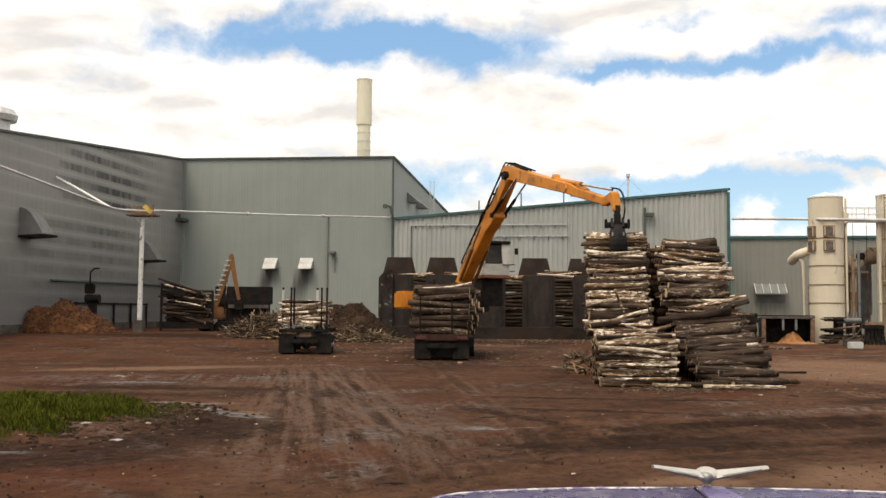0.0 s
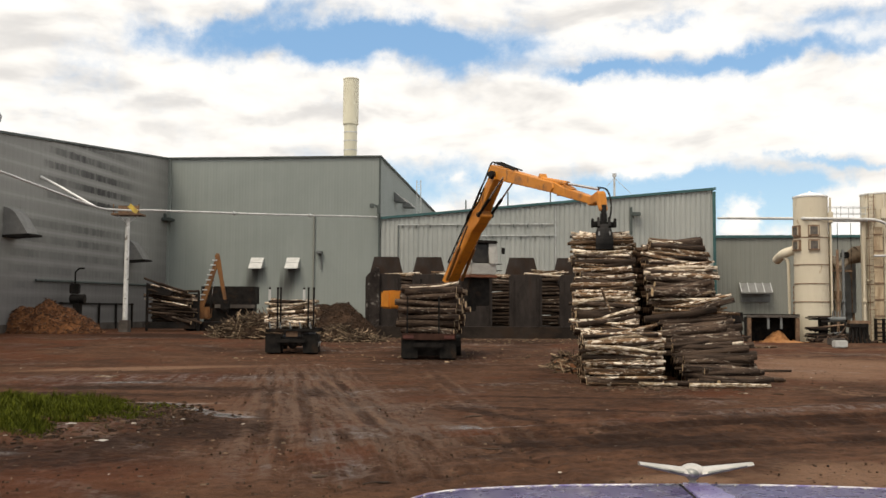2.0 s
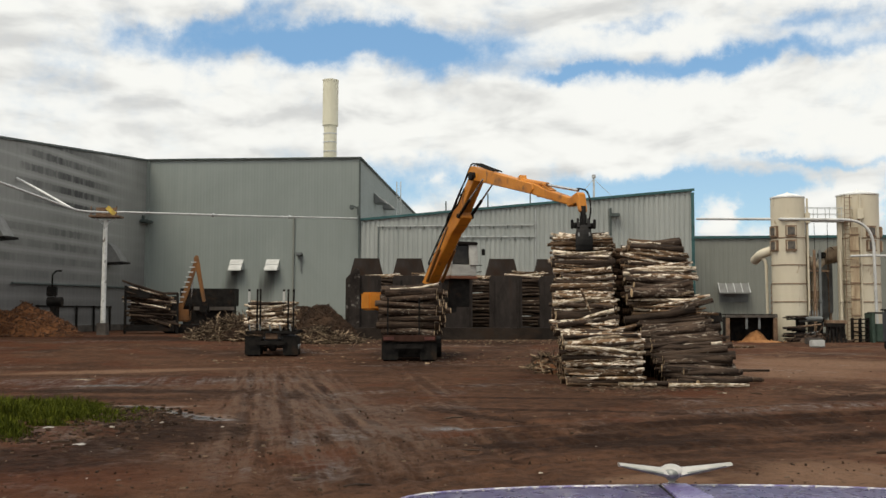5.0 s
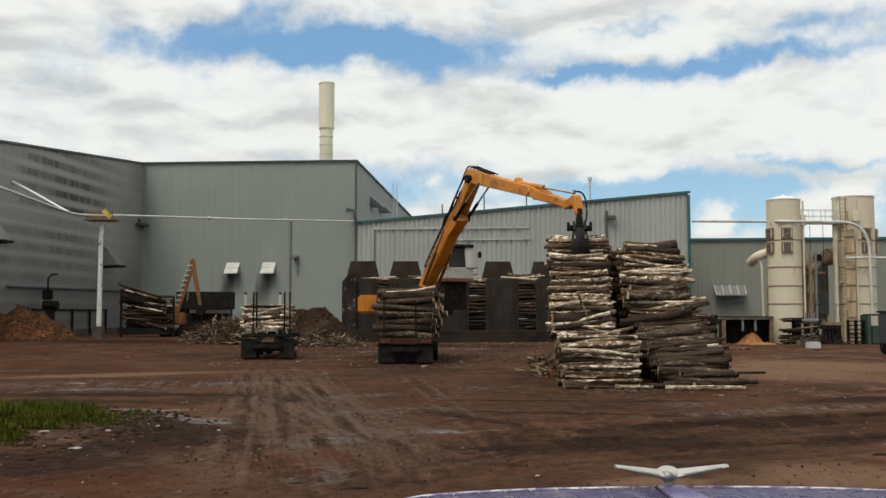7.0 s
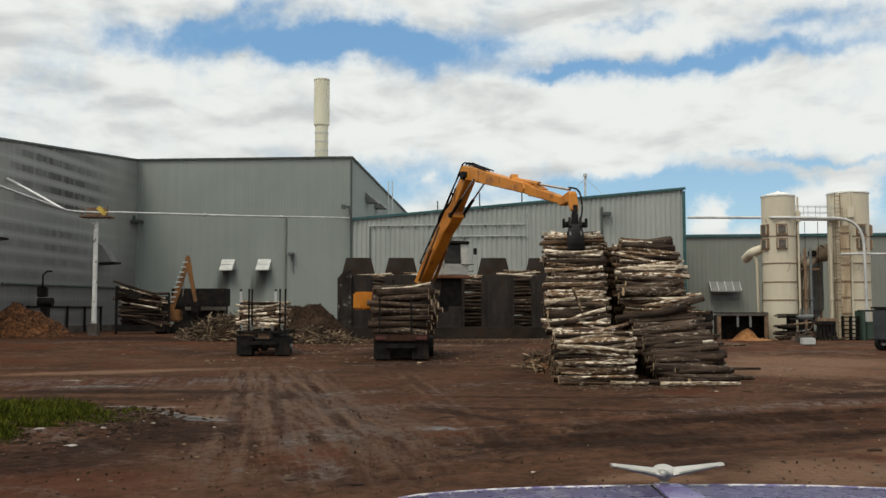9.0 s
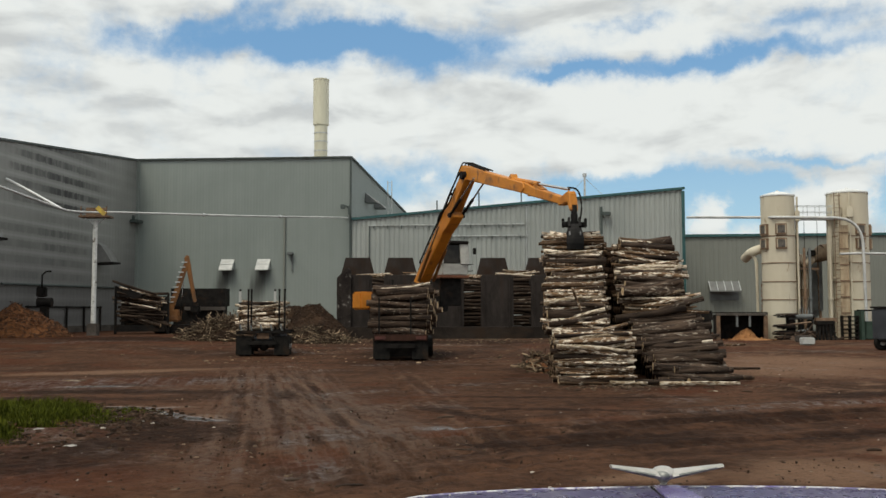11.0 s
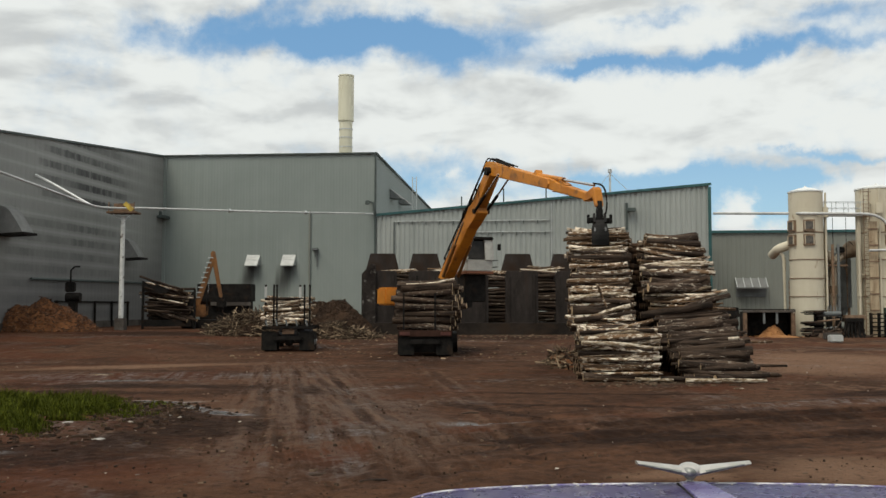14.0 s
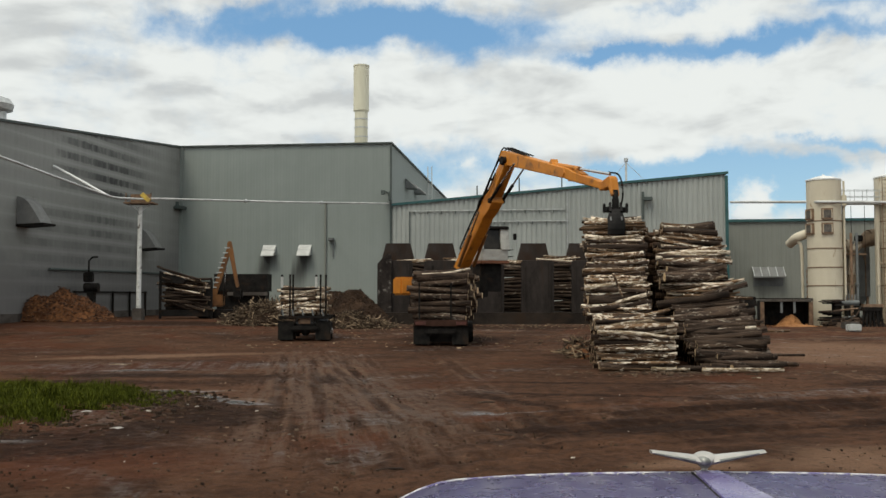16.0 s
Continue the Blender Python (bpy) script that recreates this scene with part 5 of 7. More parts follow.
log_truck(-7.22, 49.5, 3, 1.38, 4.2, "dark log trailer with upright stakes and a half load", [(-1.25, 0.7), (-0.78, 0.3), (-0.62, 0.3), (0.55, 0.8), (0.82, 0.3), (1.1, 0.3)], 3.42, DARKSTEEL, 1.33, False)
log_load(-7.41, 49.95, rise(-7.2, 49.5) + 1.34, 3, 2.25, 2.6, 1.55, 11, "half load of greyish short logs lying across the trailer", LOGS[7:] + LOGS_PALE[3:] + LOGS_DARK[3:4], 0.15)
log_truck(-0.05, 45.5, -1, 1.33, 3.4, "dark log trailer heaped with logs laid across it", [(-1.04, 0.05), (0.48, 0.05)], 2.95, TAILBROWN, 1.25, True, False)
log_load(-0.03, 45.75, rise(0, 45.5) + 1.26, -6, 2.95, 2.9, 2.18, 12, "heaped load of dark barked logs lying across the trailer", LOGS_HUGE, 0.325)

# two logs thrown askew on top of the load
tl = thing("log_load", 0.1, 46.1, 3.64, 0, "two slanting logs on top of the truck load", "log load", "loads of logs")
rgt = random.Random(8)
put_log(tl, LOGS_PALE[2:3], 0.1, 0.0, 0.0, 4, -7, rgt, 1.0)
put_log(tl, LOGS_FAT[:1], -0.2, 0.5, 0.02, -6, -3, rgt, 1.0)


# ---- crane ----
def beam(bm, p, q, w0, wm, w1, th, at=0.35, up=0.5):
    """A tapered box beam from p to q in the xz plane."""
    p, q = Vector((p[0], 0, p[1])), Vector((q[0], 0, q[1]))
    d = (q - p).normalized()
    n = Vector((-d.z, 0, d.x))
    m = p.lerp(q, at)
    pts = [p + n * w0 / 2 - d * w0 * 0.3, p.lerp(q, at * 0.6) + n * (w0 + wm) * 0.27, m + n * wm * up, q + n * w1 / 2, q + d * w1 * 0.35, q - n * w1 / 2, m - n * wm * (1 - up), p - n * w0 / 2, p - d * w0 * 0.5]
    prism(bm, [(v.x, v.z) for v in pts], -th / 2, th / 2, 0.035)
    return bm


def cylinder_jack(parent, a, b, y, r=0.11, split=0.55, paint=None):
    a, b = Vector((a[0], y, a[1])), Vector((b[0], y, b[1]))
    c = a.lerp(b, split)
    j = part("hydraulic_cylinder", rod(bmesh.new(), a, c, r, seg=14), paint or YELLOW, parent)
    part("piston_rod", rod(bmesh.new(), c - (b - a) * 0.02, b, r * 0.55, seg=12), CHROME, j)
    return j


def hose(parent, pts, r=0.035):
    out = []
    for a, b, c in zip(pts, pts[1:], pts[2:]):
        out += bend(a, b, c, min((Vector(a) - Vector(b)).length, (Vector(c) - Vector(b)).length) * 0.48, 5)
    part("hose", tube(bmesh.new(), [pts[0], *out, pts[-1]], r, 6), BLACKRUBBER, parent, "black hydraulic hose")


def crane():
    """Log loader: boom raised, stick reaching to the stack, grapple closing on logs. Local x runs forward along the boom."""
    bx, by = 0.95, 50.0
    tx, ty = 6.53, 35.3
    yaw = math.degrees(math.atan2(ty - by, tx - bx))
    reach = math.hypot(tx - bx, ty - by)
    gz = rise(bx, by)
    b = thing("log_loader", bx, by, gz, yaw, "orange-yellow log loader crane with raised boom and grapple", "crane")
    foot, elbow, tip = (0.0, 3.75 - gz), (6.25, 8.80 - gz), (reach - 0.30, 6.72 - gz)
    part("boom", beam(bmesh.new(), foot, elbow, 0.62, 0.78, 0.55, 0.55, 0.62, 0.45), YELLOW, b, "orange-yellow steel boom")
    st = Vector((tip[0] - elbow[0], 0, tip[1] - elbow[1]))
    E0 = (elbow[0] - 0.40, elbow[1] + 0.22)
    part("stick", beam(bmesh.new(), E0, (elbow[0] + st.x * 0.62, elbow[1] + st.z * 0.62 + 0.02), 0.62, 0.62, 0.44, 0.42, 0.12, 0.5), YELLOW, b, "orange-yellow steel stick")
    K = (elbow[0] + st.x * 0.58, elbow[1] + st.z * 0.58 + 0.05)
    part("stick_tip", beam(bmesh.new(), K, (tip[0] - 0.2, tip[1] - 0.12), 0.44, 0.40, 0.28, 0.32, 0.3, 0.4), YELLOW, b)
    part("stick_spur", prism(bmesh.new(), [(K[0] + 0.7, K[1] - 0.5), (K[0] + 1.9, K[1] - 0.35), (K[0] + 1.3, K[1] - 0.08)], -0.14, 0.14), YELLOW, b)
    part("tip_link", prism(bmesh.new(), [(tip[0] - 0.75, tip[1] + 0.0), (tip[0] - 0.10, tip[1] + 0.20), (tip[0] + 0.12, tip[1] + 0.26), (tip[0] + 0.22, tip[1] + 0.16), (tip[0] + 0.36, tip[1] - 0.5), (tip[0] + 0.24, tip[1] - 0.55), (tip[0] + 0.04, tip[1] - 0.16), (tip[0] - 0.6, tip[1] - 0.24)], -0.17, 0.17, 0.03), YELLOW, b)
    for y in (-0.42, 0.42):
        cylinder_jack(b, (0.9, 4.0 - gz), (3.6, 6.6 - gz), y, 0.085, 0.6, YELLOW_DIRTY)
        cylinder_jack(b, (4.75, 7.05 - gz), (elbow[0] + 1.25, elbow[1] - 0.30), y * 0.75, 0.075, 0.45, DARKSTEEL)
    cylinder_jack(b, (K[0] - 0.9, K[1] + 0.42), (tip[0] - 0.05, tip[1] + 0.34), 0.0, 0.10, 0.5)
    part("cylinder_bracket", prism(bmesh.new(), [(K[0] - 1.3, K[1] + 0.2), (K[0] - 0.75, K[1] + 0.62), (K[0] - 0.6, K[1] + 0.3)], -0.16, 0.16), YELLOW, b)
    part("elbow_pin", rod(bmesh.new(), (elbow[0], -0.42, elbow[1]), (elbow[0], 0.42, elbow[1]), 0.2, seg=16), DARKSTEEL, b)
    part("foot_pin", rod(bmesh.new(), (foot[0], -0.5, foot[1]), (foot[0], 0.5, foot[1]), 0.2, seg=16), DARKSTEEL, b)
    for k in range(3):
        y = -0.2 + 0.2 * k
        hose(b, [(0.4, y, 4.6 - gz), (3.9, y, 7.5 - gz), (5.5, y, 9.05 - gz + 0.08 * k), (6.0, y, 9.5 - gz), (6.9, y, 9.2 - gz), (8.4, y, 8.75 - gz)])
    hose(b, [(tip[0] - 0.3, 0.1, tip[1] + 0.45), (tip[0] + 0.5, 0.1, tip[1] + 0.3), (tip[0] + 0.75, 0.1, tip[1] - 0.5), (tip[0] + 0.35, 0.1, tip[1] - 1.25)])
    # lug under the boom for the stick's cylinders, grease bands and a bundle of hoses
    part("boom_lug", prism(bmesh.new(), [(3.55, 6.15 - gz), (4.35, 6.55 - gz), (5.0, 6.95 - gz), (4.85, 7.35 - gz), (4.2, 6.95 - gz)], -0.30, 0.30, 0.03), YELLOW, b)
    part("lug_pin", rod(bmesh.new(), (4.78, -0.42, 7.05 - gz), (4.78, 0.42, 7.05 - gz), 0.12, seg=12), DARKSTEEL, b)
    for k in range(4):
        y = -0.24 + 0.16 * k
        hose(b, [(0.6, y, 4.95 - gz), (2.2, y, 6.25 - gz + 0.05 * (k % 2)), (3.6, y, 7.3 - gz), (4.6, y, 8.2 - gz - 0.06 * (k % 2)), (5.7, y, 9.0 - gz)], 0.045)
    hose(b, [(3.2, -0.32, 6.9 - gz), (3.7, -0.40, 7.25 - gz), (4.6, -0.36, 7.5 - gz), (5.4, -0.34, 8.3 - gz)], 0.04)
    # rungs of cable clips along the boom's back
    d = Vector((elbow[0] - foot[0], 0, elbow[1] - foot[1]))
    n = Vector((-d.z, 0, d.x)).normalized()
    for k in range(8):
        p = Vector((foot[0], 0, foot[1])) + d * (0.16 + 0.09 * k) + n * 0.47
        part("cable_clip", box(bmesh.new(), p, (0.1, 0.56, 0.1)), DARKSTEEL, b)
    # upper works
    part("deck", box(bmesh.new(), (-1.6, 0.0, 2.55 - gz), (4.6, 2.7, 0.35), bevel=0.05), DARKSTEEL, b)
    bm = bmesh.new()
    box(bm, (-3.9, -0.75, 3.0 - gz), (1.5, 3.0, 1.0), bevel=0.10)
    cw = part("counterweight", bm, YELLOW, b, "orange-yellow counterweight with dark mark")
    part("maker_mark", box(bmesh.new(), (-4.665, -0.6, 2.68 - gz), (0.02, 1.1, 0.16)), DARKSTEEL, cw)
    part("radiator_top", box(bmesh.new(), (-3.75, -0.45, 3.62 - gz), (1.1, 1.5, 0.26), bevel=0.05), HOODGREY, cw)
    part("panel_seam", box(bmesh.new(), (-4.66, -0.75, 3.18 - gz), (0.02, 2.9, 0.03)), DARKSTEEL, cw)
    part("engine_cover", box(bmesh.new(), (-1.7, -0.55, 3.2 - gz), (1.7, 1.5, 0.9), bevel=0.08), YELLOW_DIRTY, b)
    part("exhaust", rod(bmesh.new(), (-1.7, -0.9, 3.6 - gz), (-1.7, -0.9, 4.1 - gz), 0.07, seg=10), DARKSTEEL, b)
    # raised cab beside the boom
    cab = part("cab", box(bmesh.new(), (-0.2, 1.78, 4.62 - gz), (1.7, 1.5, 0.62), bevel=0.05), CABWHITE, b, "raised operator cab with white panels and dark windows")
    part("cab_window", prism(bmesh.new(), [(-1.0, 4.95 - gz), (0.62, 4.95 - gz), (0.45, 6.0 - gz), (-1.0, 6.0 - gz)], 1.05, 2.51, 0.03), CABGLASS, cab, "dark cab windows")
    part("cab_sill", box(bmesh.new(), (-0.2, 1.78, 4.24 - gz), (1.8, 1.6, 0.16), bevel=0.03), RUSTSILL, cab, "rust-red cab sill")
    part("cab_door", box(bmesh.new(), (-0.35, 2.56, 5.0 - gz), (1.1, 0.05, 1.6), bevel=0.02), BROWNTRIM, cab)
    part("cab_roof", box(bmesh.new(), (-0.25, 1.78, 6.08 - gz), (1.85, 1.65, 0.16), bevel=0.05), DARKSTEEL, cab)
    for px, pz, qx, qz in ((0.66, 4.93, 0.50, 6.0), (-1.02, 4.93, -1.02, 6.0)):
        for y in (1.04, 2.54):
            part("cab_pillar", strip(bmesh.new(), (px, y, pz - gz), (qx, y, qz - gz), 0.1, 0.1), CABWHITE, cab)
    part("cab_front_panel", prism(bmesh.new(), [(0.58, 4.90 - gz), (0.74, 4.90 - gz), (0.57, 6.0 - gz), (0.42, 6.0 - gz)], 2.10, 2.56, 0.02), CABWHITE, cab, "dusty white cab front panel")
    part("cab_mirror", box(bmesh.new(), (0.9, 2.8, 5.6 - gz), (0.06, 0.2, 0.34), bevel=0.02), DARKSTEEL, cab)
    part("cab_riser", box(bmesh.new(), (-0.3, 1.7, 3.5 - gz), (1.1, 1.2, 1.65), bevel=0.04), DARKSTEEL, b)
    for k in range(3):
        part("hand_rail", strip(bmesh.new(), (0.9, 2.7, 4.2 - gz + 0.35 * k), (0.3, 2.7, 4.2 - gz + 0.35 * k), 0.04, 0.04), DARKSTEEL, cab)
    # undercarriage, its tracks in line with the yard
    part("slew_ring", rod(bmesh.new(), (-1.2, 0, 1.9 - gz), (-1.2, 0, 2.4 - gz), 0.85, seg=28), DARKSTEEL, b)
    part("pedestal", rod(bmesh.new(), (-1.2, 0, 0.6), (-1.2, 0, 1.95 - gz), 0.75, 0.65, 24), DARKSTEEL, b)
    under = Matrix.Translation((-1.2, 0, 0)) @ pose(0, 0, 0, 0, 0, 90 - yaw)
    part("axle_frame", box(bmesh.new(), (0, 0, 0.85), (2.6, 1.2, 0.55), bevel=0.05), DARKSTEEL, b).matrix_basis = under
    for s in (-1, 1):
        bm = bmesh.new()
        out = [(1.5 * c + (0.5 * math.sin(a)) * c, 0.5 - 0.5 * math.cos(a)) for c, rng in ((1, range(0, 7)), (-1, range(6, -1, -1))) for a in [math.pi * k / 6 for k in rng]]
        prism(bm, out, s * 0.85 - 0.25, s * 0.85 + 0.25)
        part("track", bm, BLACKRUBBER, b, "dark crawler track").matrix_basis = under
    # grapple
    gx, gzt = reach, tip[1] - 0.55
    g = part("grapple", box(bmesh.new(), (gx, 0, gzt - 0.30), (0.22, 0.24, 0.55), bevel=0.05), GRAPPLE, b, "black steel log grapple gripping logs")
    part("rotator", rod(bmesh.new(), (gx, 0, gzt - 0.05), (gx, 0, gzt + 0.25), 0.11, seg=14), GRAPPLE, g)
    part("cross_head", box(bmesh.new(), (gx, 0, gzt - 0.5), (0.4, 0.9, 0.2), bevel=0.04), GRAPPLE, g)
    turned = Matrix.Translation((gx, 0, gzt)) @ pose(0, 0, 0, 0, 0, -yaw + U8 + 90)
    for y in (-0.42, 0.42):
        part("head_lug", box(bmesh.new(), (0, y, -0.44), (0.30, 0.10, 0.36), bevel=0.03), GRAPPLE, g).matrix_basis = turned
    for s in (-1, 1):
        bm = bmesh.new()
        rows = []
        for k in range(8):
            a = k * 0.27
            hw = 0.17 + 0.15 * min(k, 5) / 5
            for r0, dz, out in ((0.66, 0.0, True), (0.59, -0.03, False)):
                px, pz = s * (0.08 + r0 * math.sin(a)), -0.46 + dz - 0.88 * r0 / 0.62 * 0.82 * (1 - math.cos(a))
                rows.append([bm.verts.new((px, w, pz)) for w in (-hw, -hw * 0.4, hw * 0.4, hw)])
        o, i = rows[0::2], rows[1::2]
        fs = []
        for p, q in zip(range(7), range(1, 8)):
            for m in range(3):
                fs.append(bm.faces.new((o[p][m], o[p][m + 1], o[q][m + 1], o[q][m])))
                fs.append(bm.faces.new((i[p][m], i[q][m], i[q][m + 1], i[p][m + 1])))
            for m in (0, 3):
                fs.append(bm.faces.new((o[p][m], o[q][m], i[q][m], i[p][m])))
        for e in (0, 7):
            for m in range(3):
                fs.append(bm.faces.new((o[e][m], i[e][m], i[e][m + 1], o[e][m + 1])))
        bmesh.ops.recalc_face_normals(bm, faces=fs)
        j = part("grapple_jaw", bm, GRAPPLE, g, "curved black steel grapple jaw")
        j.matrix_basis = turned
        for y in (-0.2, 0.2):
            bm = bmesh.new()
            prism(bm, [(s * px, pz) for px, pz in ((0.05, -0.36), (0.40, -0.52), (0.74, -0.95), (0.62, -0.98), (0.30, -0.64), (0.04, -0.5))], y - 0.03, y + 0.03)
            part("jaw_rib", bm, WORNEDGE, j)
            jj = part("jaw_cylinder", rod(bmesh.new(), (s * 0.12, y, -0.25), (s * 0.55, y, -0.62), 0.045, seg=10), GRAPPLE, g)
            jj.matrix_basis = turned
    return b


crane()
gl = thing("gripped_logs", 6.50, 35.35, 5.05, U8, "bundle of logs in the grapple on the stack", "log load", "loads of logs")
rgl = random.Random(77)
for k in range(16):
    put_log(gl, LOGS[2:8], rgl.uniform(-0.12, 0.12), -0.36 + 0.18 * (k % 4) + 0.06 * (k // 4 % 2), -0.40 + 0.165 * (k // 4), rgl.gauss(0, 2), rgl.gauss(0, 1.5), rgl, 0.93)


# ---- pole and pipe line ----
def pipe_line():
    p = thing("pipe_pole", -23.15, 72.0, rise(-23, 72), 0, "mottled white steel pole with small platform", "pole")
    z0 = rise(-23, 72)
    bm = bmesh.new()
    rod(bm, (0, 0, 0.2), (0, 0, 9.3 - z0), 0.19, 0.17, 12)
    smooth(part("post", bm, surface("flaking_white_paint", (0.5, 0.5, 0.48), (0.72, 0.72, 0.70), 1.5, (0.5, 0.7), stain=(0.12, 0.10, 0.08), stain_scale=2.2, stain_range=(0.56, 0.66)), p))
    part("footing", box(bmesh.new(), (0, 0, 0.35), (0.75, 0.75, 1.1), bevel=0.06), CONCRETE, p)
    part("platform", box(bmesh.new(), (0.05, 0, 9.55 - z0), (2.3, 1.2, 0.14), bevel=0.02), BROWNBOX, p)
    for dx in (-0.95, 0.95):
        part("platform_post", box(bmesh.new(), (dx, -0.45, 9.95 - z0), (0.07, 0.07, 0.75)), BROWNBOX, p)
    part("back_board", box(bmesh.new(), (-0.15, 0.5, 9.95 - z0), (1.5, 0.08, 0.75)), BROWNBOX, p)
    sb = bmesh.new()
    strip(sb, (0.25, -0.5, 10.25 - z0), (0.85, -0.5, 9.7 - z0), 0.06, 0.34)
    part("safety_panel", sb, SAFETY, p, "yellow safety panel")
    for s in (-1, 1):
        part("brace", strip(bmesh.new(), (0, 0, 8.9 - z0), (s * 0.8, 0, 9.5 - z0), 0.07, 0.07), GALV, p)
    q = thing("overhead_pipe", -22.0, 72.2, 9.95, 0, "long white overhead pipe crossing the yard", "pipe")
    v = Vector((math.sin(radians(8)), math.cos(radians(8)), 0))
    end = Vector((RX - 0.2, RY - 0.35, 11.5)) - Vector((-22.0, 72.2, 9.95))
    pts = [(-8.2, -22.0, 2.35), *bend((-8.2, -22.0, 2.35), (-2.4, -2.2, -0.22), (0, 0, 0), 1.2), *bend((-2.4, -2.2, -0.22), (-0.9, -0.1, -0.05), (0, 0, 0), 0.6), (0, 0, 0), end * 0.5 + Vector((0, 0, -0.06)), end]
    smooth(part("pipe_run", tube(bmesh.new(), pts, 0.08, 10), DULLPIPE, q), 60)
    br = [(-7.7, -0.6, 2.45), (-6.2, -1.0, 1.7), (-3.0, -2.0, 0.0)]
    smooth(part("branch_pipe", tube(bmesh.new(), br, 0.095, 10), WHITEPIPE, q), 60)
    for f in (0.33, 0.66):
        part("pipe_joint", rod(bmesh.new(), end * f - end.normalized() * 0.12 + Vector((0, 0, -0.05)), end * f + end.normalized() * 0.12 + Vector((0, 0, -0.05)), 0.16, seg=12), GALV, q)


pipe_line()


# ---- silos ----
BROWNDUCT = surface("dusty_brown_duct", (0.14, 0.095, 0.058), (0.26, 0.19, 0.125), 1.4, (0.7, 0.9), stretch=(1, 1, 0.4))
TANDUCT = surface("tan_duct", (0.36, 0.29, 0.20), (0.52, 0.45, 0.35), 1.2, (0.6, 0.8), stretch=(1, 1, 0.4), stain=(0.24, 0.16, 0.09), stain_scale=1.6, stain_range=(0.56, 0.72))
RUSTCREAM = surface("rust_streaked_cream", (0.27, 0.185, 0.11), (0.50, 0.40, 0.27), 1.2, (0.7, 0.9), stretch=(2, 2, 0.3))


def window_box(parent, ang, r, z):
    m = pose(0, 0, 0, 0, 0, ang) @ Matrix.Translation((0, -r - 0.02, z))
    w = part("hatch", box(bmesh.new(), (0, 0, 0), (0.86, 0.22, 0.90)), BROWNTRIM, parent, "square brown framed hatch")
    w.matrix_basis = m
    part("hatch_pane", box(bmesh.new(), (0, -0.125, 0), (0.56, 0.03, 0.6)), WINDOWDARK, w)
    for s in (-1, 1):
        part("hatch_bar", box(bmesh.new(), (s * 0.33, -0.14, 0), (0.08, 0.06, 0.7)), TANDUCT, w)


def silo(x, y, r, h, label, angs, ladder):
    z0 = rise(x, y)
    s = thing("silo", x, y, z0, 0, label, "silo", "cream dust silos")
    smooth(part("shell", lathe(bmesh.new(), [(r * 1.02, -0.1), (r * 1.02, 0.25), (r, 0.251), (r, h)], 48), CREAM, s), 50)
    smooth(part("cap", lathe(bmesh.new(), [(r * 1.03, h - 0.05), (r * 1.03, h + 0.06), (r * 0.5, h + 0.3), (0.12, h + 0.42), (0.1, h + 0.5)], 48), WHITEPIPE, s, "pale conical cap"), 50)
    for z in (3.15, 4.61, 6.13, 8.33):
        part("band", lathe(bmesh.new(), [(r, z), (r + 0.04, z), (r + 0.04, z + 0.07), (r, z + 0.07)], 48), BROWNTRIM, s)
    for a in angs:
        for z in (7.74, 8.9):
            window_box(s, a, r, z)
    for a in ladder:
        m = pose(0, 0, 0, 0, 0, a)
        part("pipe_run", rod(bmesh.new(), m @ Vector((0, -r - 0.18, 0.2)), m @ Vector((0, -r - 0.18, h - 0.1)), 0.085, seg=8), CREAM, s)
        bx = part("junction_box", box(bmesh.new(), (0, 0, 0), (0.5, 0.36, 0.9), bevel=0.06), CREAM, s)
        bx.matrix_basis = m @ Matrix.Translation((0, -r - 0.2, h - 1.7))
    return s


SX1, SX2, SY = 30.95, 37.0, 76.0
silo(SX1, SY, 1.33, 11.7, "tall cream-painted steel silo with square hatches", (-74, -12), (62,))
silo(SX2, SY + 0.4, 1.62, 12.0, "wide cream-painted steel silo with hatches, rust streaked", (10, 70), (-48, -20))


